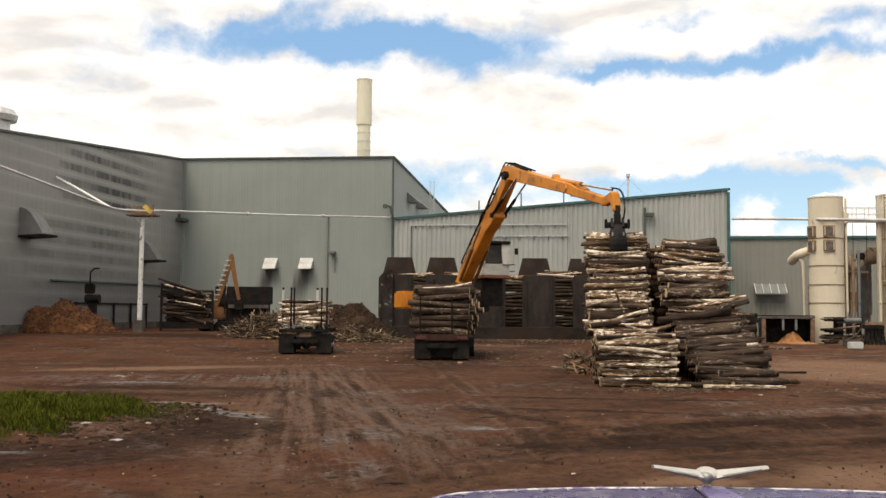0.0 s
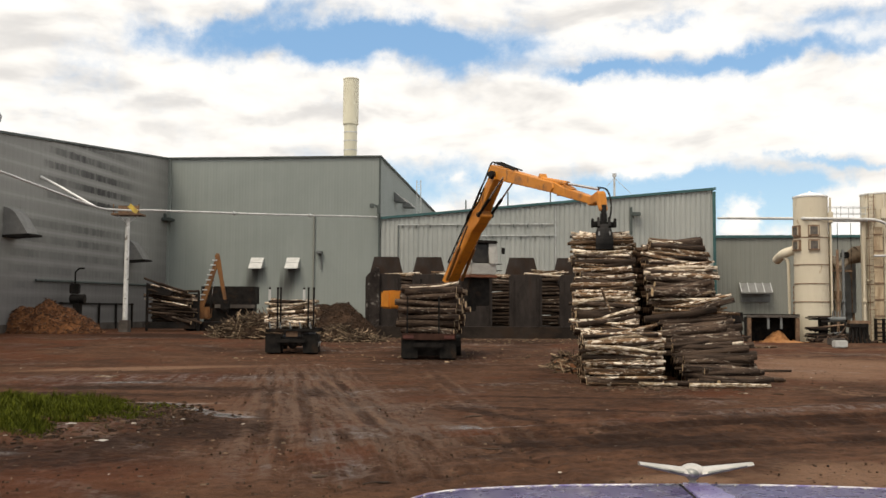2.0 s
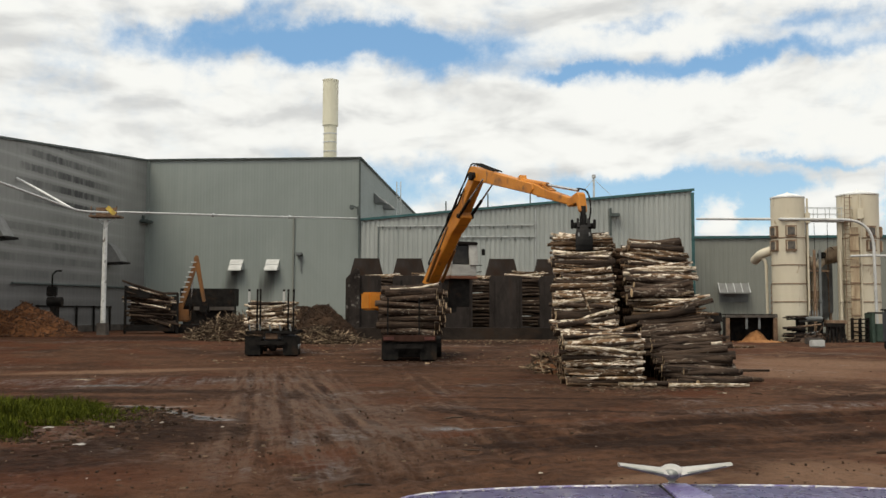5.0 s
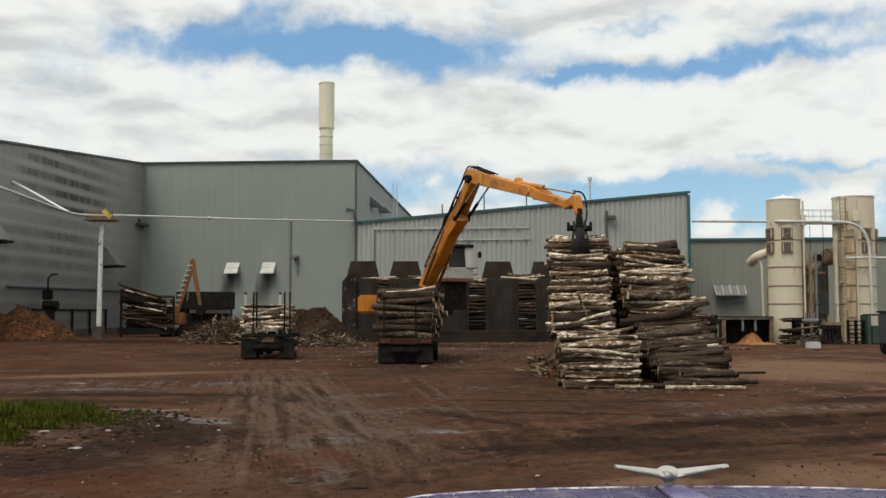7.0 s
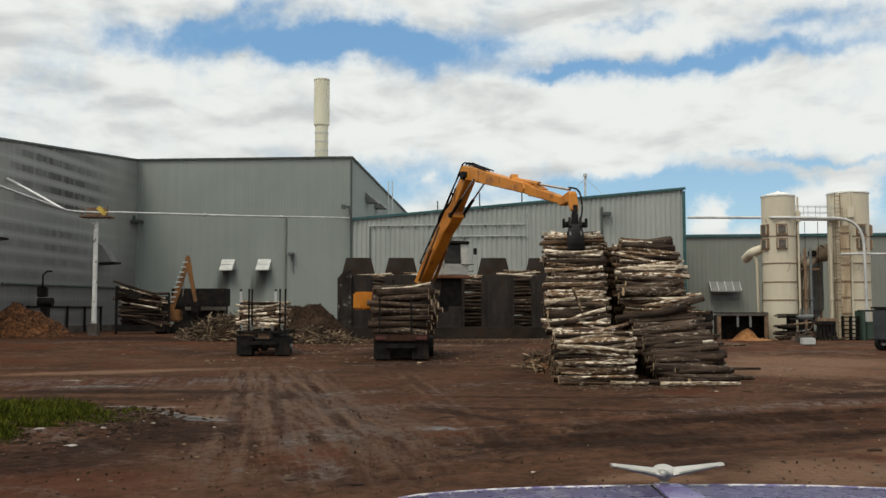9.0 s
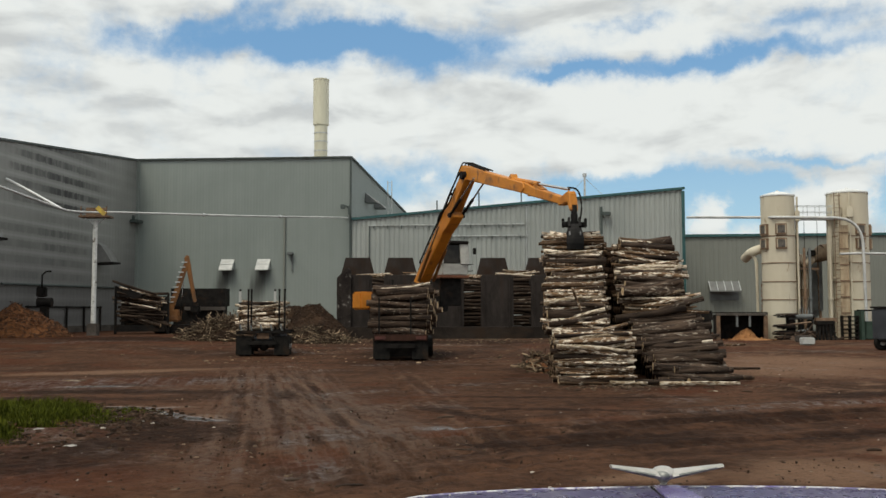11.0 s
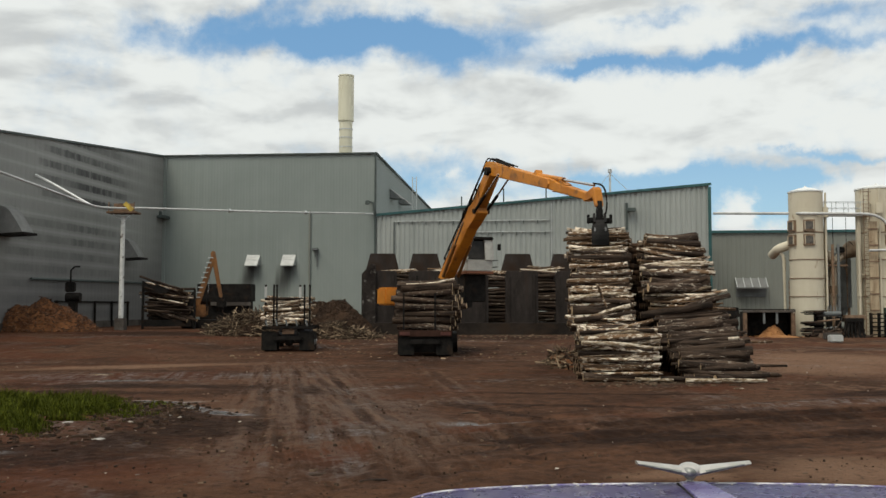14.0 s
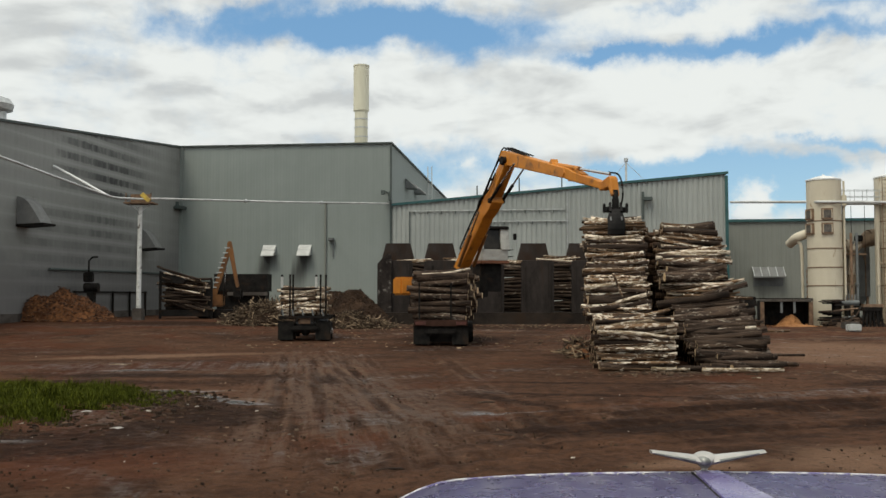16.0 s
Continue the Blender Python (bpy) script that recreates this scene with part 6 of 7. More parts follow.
def silo_gear():
    z0 = rise(34, 76)
    w = thing("silo_catwalk", 34.1, 75.6, z0, 0, "steel catwalk with railings bridging two silos", "catwalk")
    part("deck", box(bmesh.new(), (0, 0, 9.78), (4.2, 0.9, 0.12)), GALV, w)
    for y in (-0.4, 0.4):
        for z in (10.35, 10.85):
            part("rail", rod(bmesh.new(), (-2.0, y, z), (2.0, y, z), 0.025, seg=6), GALV, w)
        for k in range(5):
            part("rail_post", rod(bmesh.new(), (-2.0 + k, y, 9.8), (-2.0 + k, y, 10.9), 0.025, seg=6), GALV, w)
    for dx in (-1.75, 0.95):
        part("leg", box(bmesh.new(), (dx, 0, 4.85), (0.12 if dx < 0 else 0.32, 0.24, 9.8)), CREAM, w)
    part("tie_beam", box(bmesh.new(), (1.6, -0.1, 5.0), (1.6, 0.12, 0.14)), CREAM, w)
    # cage ladder up the wider silo
    ld = thing("cage_ladder", 35.35, 74.75, z0, 0, "rusty caged ladder beside silo", "ladder")
    for dx in (-0.22, 0.22):
        part("stringer", rod(bmesh.new(), (dx, 0, 0), (dx, 0, 11.9), 0.03, seg=6), BROWNTRIM, ld)
    for k in range(36):
        part("rung", rod(bmesh.new(), (-0.22, 0, 0.4 + k * 0.32), (0.22, 0, 0.4 + k * 0.32), 0.016, seg=5), BROWNTRIM, ld)
    for k in range(10):
        bm = bmesh.new()
        tube(bm, [(0.36 * math.cos(a), -0.36 * math.sin(a) - 0.02, 2.6 + k) for a in [math.pi * i / 8 for i in range(9)]], 0.02, 5)
        part("cage_hoop", bm, BROWNTRIM, ld)
    # ducts
    d = thing("dust_duct", 29.4, 76.6, z0, 0, "cream dust extraction duct with elbow", "duct")
    smooth(part("duct_run", tube(bmesh.new(), [(1.9, 0.1, 7.9), (0.8, 0.1, 7.55), *bend((0.8, 0.1, 7.55), (-0.42, 0.2, 7.15), (-0.47, 1.3, 6.75), 0.52, 7), (-0.47, 1.5, 6.68)], 0.38, 18), CREAM, d), 60)
    smooth(part("duct_drop", tube(bmesh.new(), [(-0.47, 0.4, 7.0), (-0.1, 0.2, 6.6), (0.0, 0.2, 6.1), (0.0, 0.2, 0.0)], 0.14, 10), CREAM, d), 60)
    for k in range(9):
        part("valve", box(bmesh.new(), (0.45, 0.1, 1.0 + 0.42 * k), (0.26, 0.26, 0.3), bevel=0.04), BROWNTRIM, d)
    e = thing("blower_duct", 33.6, 77.0, z0, 0, "grey rusty blower duct between silos", "duct")
    part("brown_column", box(bmesh.new(), (-0.85, 0, 3.75), (0.62, 0.5, 7.5), bevel=0.04), BROWNDUCT, e, "brown dusty steel column")
    for k in range(6):
        part("column_flange", box(bmesh.new(), (-0.85, 0, 0.9 + 1.2 * k), (0.70, 0.58, 0.08)), BROWNTRIM, e)
    smooth(part("riser", tube(bmesh.new(), [(-0.15, -0.1, 0.0), (-0.15, -0.1, 3.4), (-0.12, -0.1, 5.6)], 0.29, 16), TANDUCT, e), 60)
    smooth(part("reducer", tube(bmesh.new(), [(-0.55, 0.05, 6.85), (-0.12, 0.0, 6.15), (0.3, 0.0, 6.3), (0.75, 0.0, 6.75)], 0.34, 16), TANDUCT, e), 60)
    bm = bmesh.new()
    rod(bm, (0.6, 0.05, 6.6), (1.5, 0.1, 7.1), 0.38, 0.72, 20)
    rod(bm, (1.5, 0.1, 7.1), (2.2, 0.1, 7.25), 0.72, 0.66, 20)
    smooth(part("cyclone", bm, BROWNDUCT, e, "dusty brown cyclone cone"), 50)
    part("blower_box", box(bmesh.new(), (0.42, -0.3, 7.05), (0.55, 0.6, 0.5), bevel=0.08), DARKSTEEL, e)
    part("clamp", rod(bmesh.new(), (-0.15, -0.1, 3.45), (-0.15, -0.1, 4.1), 0.36, seg=16), BROWNDUCT, e)
    part("walkway_beam", box(bmesh.new(), (-0.2, -0.4, 5.75), (2.1, 0.7, 0.16)), BROWNTRIM, e)
    for dx in (-1.1, 0.7):
        part("walkway_strut", strip(bmesh.new(), (dx, -0.4, 5.7), (dx + 0.35, -0.2, 5.0), 0.07, 0.07), BROWNTRIM, e)
    part("cable", rod(bmesh.new(), (-0.2, -0.4, 6.0), (-0.2, -0.4, 9.7), 0.025, seg=5), DARKSTEEL, e)
    part("cable", rod(bmesh.new(), (0.9, -0.4, 6.0), (0.9, -0.4, 9.7), 0.025, seg=5), DARKSTEEL, e)
    # cabinet added behind the ducts to fill in dark clutter and shade
    dc = thing("dust_collector", 34.0, 79.0, rise(34, 79), 0, "dull brown-grey filler box for clutter and shade behind ducts", "dust collector")
    part("cabinet", box(bmesh.new(), (0, 0, 4.6), (3.2, 1.6, 4.6), bevel=0.06), HOODGREY, dc)
    part("hopper", prism(bmesh.new(), [(-1.5, 2.3), (1.5, 2.3), (0.5, 0.8), (-0.5, 0.8)], -0.6, 0.6), HOODGREY, dc)
    for dx in (-1.4, 1.4):
        part("leg", box(bmesh.new(), (dx, -0.6, 1.15), (0.18, 0.18, 2.3)), BROWNTRIM, dc)
    for k in range(4):
        part("panel_rib", box(bmesh.new(), (-1.2 + 0.8 * k, -0.83, 4.6), (0.08, 0.06, 4.5)), BROWNTRIM, dc)
    rc = thing("cable_riser", 35.75, 74.55, rise(36, 74), 0, "rust-brown cable riser beside silo ladder", "cable tray")
    part("tray", box(bmesh.new(), (0, 0, 4.6), (0.70, 0.12, 9.2)), RUSTCREAM, rc)
    for k in range(7):
        part("clamp", box(bmesh.new(), (0, -0.08, 0.8 + 1.3 * k), (0.78, 0.06, 0.1)), BROWNTRIM, rc)
    for x, m in ((32.75, BROWNTRIM), (33.2, HOODGREY), (34.9, CREAM)):
        pp = thing("vertical_pipe", x, 75.2, rise(34, 75), 0, "vertical service pipe standing between silos", "pipe", "service pipes by the silos")
        part("pipe_run", rod(bmesh.new(), (0, 0, 0), (0, 0, 7.4), 0.11, seg=10), m, pp)
        part("flange", rod(bmesh.new(), (0, 0, 3.2), (0, 0, 3.35), 0.19, seg=12), m, pp)
    # white transfer pipe from the shed to the ground beside the wide silo
    p = thing("transfer_pipe", 26.9, 87.3, 11.2, 0, "white transfer pipe bending down beside silos", "pipe")
    a, b, c = Vector((0, 0, 0)), Vector((10.2, -13.2, -1.35)), Vector((10.35, -13.2, -10.75))
    smooth(part("pipe_run", tube(bmesh.new(), [a, (3.2, -12.6, -1.25), *bend(a + Vector((5, -13, -1.3)), b, c, 2.3, 10), c], 0.115, 12), DULLPIPE, p), 60)
    smooth(part("pipe_run", tube(bmesh.new(), [(8.35, -13.1, -4.25), (10.0, -13.1, -4.2), (15.5, -12.0, -4.2)], 0.10, 10), DULLPIPE, p), 60)


silo_gear()


def silo_yard():
    """Racks, blocks and steel stock round the silo feet."""
    z0 = rise(34, 72)
    r = thing("steel_rack", 30.2, 73.2, z0, 3, "cantilever rack of rusty steel offcuts beside silo", "rack")
    rg = random.Random(5)
    for dx in (0.35, 0.9):
        part("post", box(bmesh.new(), (dx, 0.35, 1.0), (0.16, 0.2, 2.0)), DARKSTEEL, r)
    for z, l, n in ((0.12, 2.0, 5), (1.0, 1.6, 2), (1.85, 1.9, 2)):
        part("arm", box(bmesh.new(), (0.2, 0.1, z - 0.06), (1.4, 0.6, 0.1)), DARKSTEEL, r)
        for j in range(n):
            h, c = l * rg.uniform(0.36, 0.52), rg.uniform(-0.2, 0.15)
            bm = bmesh.new()
            prism(bm, [(c - h, 0.05), (c - h * 0.8, -0.01), (c + h, 0.0), (c + h, 0.11), (c - h * 0.9, 0.09)], -0.45, 0.35)
            sl = part("steel_slab", bm, SCRAPSTEEL if j % 2 else DARKSTEEL, r)
            sl.matrix_basis = pose(0, 0, z + 0.13 * j, 0, rg.uniform(-1.5, 1.5), rg.uniform(-9, 9))
    g = thing("pipe_stock", 31.5, 73.4, z0, -4, "grey drum and rusty pipes on low stand", "pipe stack")
    part("drum", rod(bmesh.new(), (-0.9, 0, 1.78), (0.95, 0, 1.84), 0.21, 0.19, 14), HOODGREY, g)
    part("drum_end", rod(bmesh.new(), (0.95, 0, 1.84), (1.05, 0, 1.84), 0.24, seg=14), DARKSTEEL, g)
    for k in range(5):
        dx = rg.uniform(-0.6, 1.7)
        part("stock_pipe", rod(bmesh.new(), (dx - rg.uniform(0.5, 1.0), -0.3 + 0.15 * k, rg.uniform(0.5, 1.5)), (dx + rg.uniform(0.4, 0.9), -0.3 + 0.15 * k, rg.uniform(0.5, 1.5)), rg.uniform(0.05, 0.10), seg=10), (BROWNTRIM, HOODGREY, DARKSTEEL)[k % 3], g)
    for k in range(4):
        part("pipe_end", rod(bmesh.new(), (0.05 + 0.22 * k, 0.2, 1.9), (0.08 + 0.22 * k, 0.2, 2.45 + 0.06 * (k % 2)), 0.05, seg=8), DULLSHEET, g)
    for dx in (-0.7, 0.1, 0.8):
        part("stand", box(bmesh.new(), (dx, 0.1, 0.8), (0.3, 0.5, 1.6)), DARKSTEEL, g)
    part("sheet_stack", box(bmesh.new(), (2.0, 0.1, 1.55), (1.6, 0.6, 0.35), bevel=0.05), BROWNTRIM, g)
    part("sheet_leg", box(bmesh.new(), (2.0, 0.1, 0.7), (1.3, 0.5, 1.4)), DARKSTEEL, g)
    for i, (x, w) in enumerate(((27.75, 0.9), (29.6, 1.2))):
        bk = thing("concrete_block", x, 63.6 + 4.8 * i, rise(x, 63.6 + 4.8 * i), 4 * i, "pale concrete block on the yard edge", "block", "pale blocks")
        part("block", box(bmesh.new(), (0, 0, 0.24), (w, 0.55, 0.48), bevel=0.06), VENTWHITE if i == 0 else CONCRETE, bk)
    t = thing("trestle", 33.0, 72.4, rise(33, 72), 2, "dark steel trestle with angled legs", "trestle")
    part("top_beam", box(bmesh.new(), (0, 0, 1.35), (1.5, 0.5, 0.30), bevel=0.03), DARKSTEEL, t)
    for dx in (-0.8, -0.5, -0.2, 0.1, 0.45, 0.8):
        part("leg", strip(bmesh.new(), (dx, -0.2, 0.0), (dx * 0.75, 0, 1.3), 0.13, 0.12), DARKSTEEL, t)
    s = thing("slatted_rack", 35.3, 73.0, rise(35, 73), -3, "dark slatted steel rack beside silo", "rack")
    for dx in (-0.6, 0.0, 0.6):
        part("post", box(bmesh.new(), (dx, 0, 0.95), (0.09, 0.4, 1.9)), DARKSTEEL, s)
    for k in range(6):
        part("shelf_bar", box(bmesh.new(), (0, 0, 0.2 + 0.32 * k), (1.3, 0.45, 0.09)), DARKSTEEL, s)
    m = thing("green_skip", 36.75, 73.0, rise(37, 73), 0, "faded green steel skip frame", "skip")
    part("side", box(bmesh.new(), (-0.65, 0, 1.15), (0.25, 1.2, 2.3)), GREENP, m)
    part("bin", box(bmesh.new(), (0.35, 0.1, 0.75), (1.5, 1.2, 1.4), bevel=0.06), GREENP, m)
    part("top_bar", box(bmesh.new(), (0.1, 0, 2.3), (1.8, 0.2, 0.14)), DARKSTEEL, m)
    # sawdust bay
    bx, by = 27.1, 74.2
    b = thing("sawdust_bay", bx, by, rise(bx, by), U8, "open steel bay holding orange sawdust", "bay")
    b.matrix_basis = b.matrix_basis @ Matrix.Scale(0.82, 4)
    part("back_plate", box(bmesh.new(), (0, 2.2, 1.2), (4.6, 0.12, 2.4)), DARKSTEEL, b)
    for dx in (-2.25, 2.25):
        part("side_post", box(bmesh.new(), (dx, 0, 1.15), (0.35, 0.4, 2.3)), BROWNBOX, b)
        part("side_plate", box(bmesh.new(), (dx, 1.1, 1.2), (0.12, 2.0, 2.4)), DARKSTEEL, b)
    for dx in (-0.45, 0.75):
        part("front_post", box(bmesh.new(), (dx, 0, 1.85), (0.20, 0.2, 1.2)), HOODGREY, b)
    part("lintel", box(bmesh.new(), (0, 0, 2.45), (4.9, 0.4, 0.22)), CONCRETE, b)
    part("roof_plate", box(bmesh.new(), (0, 1.1, 2.62), (4.9, 2.4, 0.1)), DARKSTEEL, b)
    t2 = thing("dark_hopper", 23.7, 74.4, rise(23.7, 74.4), U8, "dark steel hopper under sloped lid", "hopper")
    t2.matrix_basis = t2.matrix_basis @ Matrix.Scale(0.82, 4)
    part("lid", prism(bmesh.new(), [(-1.3, 1.9), (1.3, 1.9), (1.15, 2.8), (-1.2, 2.9)], -0.5, 0.8), DARKSTEEL, t2)
    part("body", box(bmesh.new(), (0, 0.2, 0.95), (2.2, 1.2, 1.9)), DARKSTEEL, t2)


silo_yard()


def dark_truck():
    b = thing("parked_truck", 28.7, 55.2, rise(28, 55), -88, "dark slate parked truck with pale wheel hubs", "truck")
    part("body", box(bmesh.new(), (0.9, 1.8, 1.55), (2.5, 4.6, 1.9), bevel=0.1), BLUEGREY, b)
    part("cargo_edge", box(bmesh.new(), (0.9, 1.8, 2.55), (2.6, 4.7, 0.1)), DARKSTEEL, b)
    part("head_board", box(bmesh.new(), (0.2, 3.6, 2.95), (0.9, 0.2, 0.9), bevel=0.05), BLUEGREY, b)
    part("chassis", box(bmesh.new(), (0.9, 1.8, 0.62), (1.2, 4.4, 0.25)), DARKSTEEL, b)
    for dx in (0.05, 1.75):
        for dy in (-0.12, 3.4):
            wheel(b, dx + (0.4 if dx > 1 else 0), dy, 0.45, 0.3, WHITEPIPE)
    return b


dark_truck()


# ---- heaps ----
def heap(name, x, y, rx, ry, h, mat, label, seed, chunks, chunk_mat, rz=0, stick=(0.3, 1.1), rad=(0.02, 0.06), cover=1.0, dome=1.6, lump=1.0):
    """A loose heap: an uneven mound under many separate sticks and chunks."""
    rg = random.Random(seed)
    z0 = rise(x, y)
    b = thing(name, x, y, z0, rz, label, "heap")
    nx = 44
    off = Vector((seed * 3.1, seed * 1.7, 0))

    def height(px, py):
        r = math.hypot(px / rx, py / ry)
        f = max(0.0, 1 - r ** dome) ** 1.1
        n = noise.noise(Vector((px * 0.7, py * 0.7, 0)) + off) * 0.28 + noise.noise(Vector((px * 2.3, py * 2.3, 0)) + off) * 0.13 + noise.noise(Vector((px * 6, py * 6, 0)) + off) * 0.06
        return h * f * (1 + n * lump) + n * 0.35 * lump * min(1, f * 4) - 0.12
    verts, faces = [], []
    for j in range(nx + 1):
        for i in range(nx + 1):
            px, py = (i / nx * 2 - 1) * rx * 1.05, (j / nx * 2 - 1) * ry * 1.05
            verts.append((px, py, height(px, py)))
    for j in range(nx):
        for i in range(nx):
            a = j * (nx + 1) + i
            faces.append((a, a + 1, a + nx + 2, a + nx + 1))
    me = bpy.data.meshes.new("mound")
    me.from_pydata(verts, [], faces)
    me.materials.append(mat)
    mo = new("mound", me)
    mo.parent = b
    verts, faces = [], []
    for _ in range(chunks):
        a, r = rg.uniform(0, 6.283), math.sqrt(rg.random()) * cover
        px, py = rx * r * math.cos(a), ry * r * math.sin(a)
        p = Vector((px, py, max(0.02, height(px, py)) + 0.03))
        d = Vector((rg.gauss(0, 1), rg.gauss(0, 1), rg.gauss(0, 0.45))).normalized()
        n1 = d.orthogonal().normalized()
        n2 = d.cross(n1)
        l, w = rg.uniform(*stick) / 2, rg.uniform(*rad)
        k = len(verts)
        for e, s in ((-l, 1.0), (l, 0.7)):
            for t in range(5):
                q = 2 * math.pi * t / 5
                verts.append(tuple(p + d * e + (n1 * math.cos(q) + n2 * math.sin(q)) * w * s))
        for t in range(5):
            faces.append((k + t, k + (t + 1) % 5, k + 5 + (t + 1) % 5, k + 5 + t))
        faces.append(tuple(k + t for t in range(4, -1, -1)))
        faces.append(tuple(k + 5 + t for t in range(5)))
    me = bpy.data.meshes.new("loose_wood")
    me.from_pydata(verts, [], faces)
    me.materials.append(chunk_mat)
    o = new("loose_wood", me)
    o.parent = b
    o["kind"] = "stuff"
    return b


heap("bark_heap", -28.1, 69.3, 4.4, 1.9, 2.0, REDHEAP, "heap of reddish shredded bark by the wall", 3, 2600, surface("red_bark_chunks", (0.032, 0.014, 0.008), (0.19, 0.085, 0.038), 0.8, (0.85, 1.0), per_piece=0.6, island=True, stain=(0.030, 0.017, 0.011), stain_scale=0.28, stain_range=(0.54, 0.62)), stick=(0.05, 0.40), rad=(0.010, 0.045), dome=2.5)
heap("chip_heap", -6.95, 66.3, 3.7, 2.6, 2.55, BARKHEAP, "heap of dark bark chips with broken wood", 7, 3200, BARK_STUFF, stick=(0.05, 0.26), rad=(0.010, 0.038), cover=0.98, dome=2.4, lump=0.45)
heap("slash_heap", -6.0, 63.6, 2.9, 1.3, 0.95, BARKHEAP, "tangled heap of broken branches and bark", 8, 700, SLASH, stick=(0.3, 1.6), rad=(0.012, 0.045))
heap("slash_heap", -11.9, 65.6, 3.5, 1.7, 1.6, BARKHEAP, "tangled heap of pale broken branches", 9, 1000, SLASH, stick=(0.4, 2.0), rad=(0.012, 0.048))
heap("sawdust_heap", 27.5, 74.6, 1.2, 0.9, 0.95, SAWDUST, "cone of orange sawdust in steel bay", 10, 30, SAWDUST, stick=(0.1, 0.2))
heap("sawdust_spill", 27.4, 73.0, 2.3, 1.4, 0.24, SAWDUST, "thin spill of orange sawdust before steel bay", 15, 20, SAWDUST, stick=(0.1, 0.2))
heap("scrap_heap", 31.9, 72.9, 2.6, 0.6, 0.7, SCRAPSTEEL, "heap of rusty steel offcuts beside silo", 14, 90, SCRAPSTEEL, stick=(0.5, 1.8), rad=(0.03, 0.09))
heap("bark_scatter", 5.75, 39.0, 0.75, 3.0, 0.8, REDHEAP, "low drift of bark strips beside logs", 12, 260, SLASH, stick=(0.3, 1.0), rad=(0.012, 0.04))


# ---- far loader and its log load ----
def far_loader():
    x, y = -18.6, 78.0
    z0 = rise(x, y)
    b = thing("far_loader", x, y, z0, 8, "dirty yellow log loader with folded boom", "crane")
    E = (1.05, 6.1)
    d = part("boom", beam(bmesh.new(), (-0.45, 1.3), E, 0.42, 0.44, 0.34, 0.4, 0.5, 0.5), YELLOW_DIRTY, b, "dirty yellow boom with ladder-like clips")
    part("stick", beam(bmesh.new(), (E[0] - 0.1, E[1] + 0.1), (1.65, 2.6), 0.40, 0.36, 0.26, 0.36, 0.3, 0.5), YELLOW_DIRTY, b)
    for k in range(9):
        f = 0.25 + 0.085 * k
        part("cable_clip", box(bmesh.new(), (-0.45 + 1.5 * f - 0.16, -0.22, 1.3 + 4.8 * f + 0.05), (0.40, 0.1, 0.09)), GALV, d)
    cylinder_jack(b, (0.5, 1.4), (0.75, 4.2), -0.32, 0.07, 0.55, DARKSTEEL)
    part("house", box(bmesh.new(), (-0.35, 0.5, 1.45), (1.7, 2.2, 1.0), bevel=0.12), YELLOW_DIRTY, b, "dirty yellow machine house")
    part("undercarriage", box(bmesh.new(), (0, 0.5, 0.35), (3.0, 2.6, 0.75), bevel=0.12), DARKSTEEL, b)
    part("grapple", box(bmesh.new(), (1.7, 0, 2.0), (0.8, 0.7, 0.9), bevel=0.2), DARKSTEEL, b)
    w = thing("waste_skip", -17.3, 82.0, rise(-17, 82), 0, "long dark steel skip behind far loader", "skip")
    part("upper_side", box(bmesh.new(), (0, 0, 3.0), (4.6, 2.0, 1.5)), DARKSTEEL, w)
    part("ledge", box(bmesh.new(), (0.6, -1.05, 2.05), (3.4, 0.3, 0.3)), CONCRETE, w)
    part("lower_body", box(bmesh.new(), (0, 0.1, 1.1), (4.2, 1.8, 2.3)), DARKSTEEL, w)
    t = thing("log_rack", -20.6, 75.5, rise(-20, 75), 6, "dark steel rack heaped with logs near wall", "log rack")
    for dx in (-1.9, 2.1):
        part("rack_post", box(bmesh.new(), (dx, 0, 1.6 if dx > 0 else 1.9), (0.16, 0.3, 3.2 if dx > 0 else 3.8)), DARKSTEEL, t)
    part("rack_back", box(bmesh.new(), (0.1, 1.5, 1.7), (3.7, 0.12, 2.6)), DARKSTEEL, t)
    part("rack_cover", prism(bmesh.new(), [(-1.9, 3.75), (-1.9, 3.0), (-0.2, 2.75), (0.1, 3.1), (-0.9, 3.6)], -0.2, 1.4), DARKSTEEL, t, "black sheet over the rack")
    part("rack_base", box(bmesh.new(), (0, 0.6, 0.45), (3.8, 1.8, 0.5)), DARKSTEEL, t)
    l = thing("log_load", -20.6, 75.4, rise(-20, 75) + 0.7, 6, "heaped dark logs on steel rack", "log load", "loads of logs")
    rg = random.Random(51)
    for r in range(12):
        for k in range(3):
            if 0.14 + r * 0.25 < 3.1 - 0.2 * k:
                put_log(l, LOGS_DARK[2:] + LOGS_FAT[:2] if rg.random() < 0.88 else LOGS[5:], rg.uniform(-0.5, 0.7), 0.15 + 0.4 * k, 0.14 + r * 0.24, rg.gauss(0, 10), rg.gauss(8, 8), rg, rg.uniform(0.8, 1.7))
    # pump stand behind the bark heap
    p = thing("pump_stand", -28.0, 74.4, rise(-28, 74), 0, "dark pump on stand beside stained wall", "pump")
    part("stand", box(bmesh.new(), (0.3, 0, 1.1), (0.5, 0.5, 2.2)), DARKSTEEL, p)
    part("motor", rod(bmesh.new(), (-0.2, 0, 2.5), (0.9, 0, 2.5), 0.36, seg=14), DARKSTEEL, p)
    part("head", box(bmesh.new(), (0.1, 0, 3.3), (0.7, 0.6, 0.8), bevel=0.08), DARKSTEEL, p)
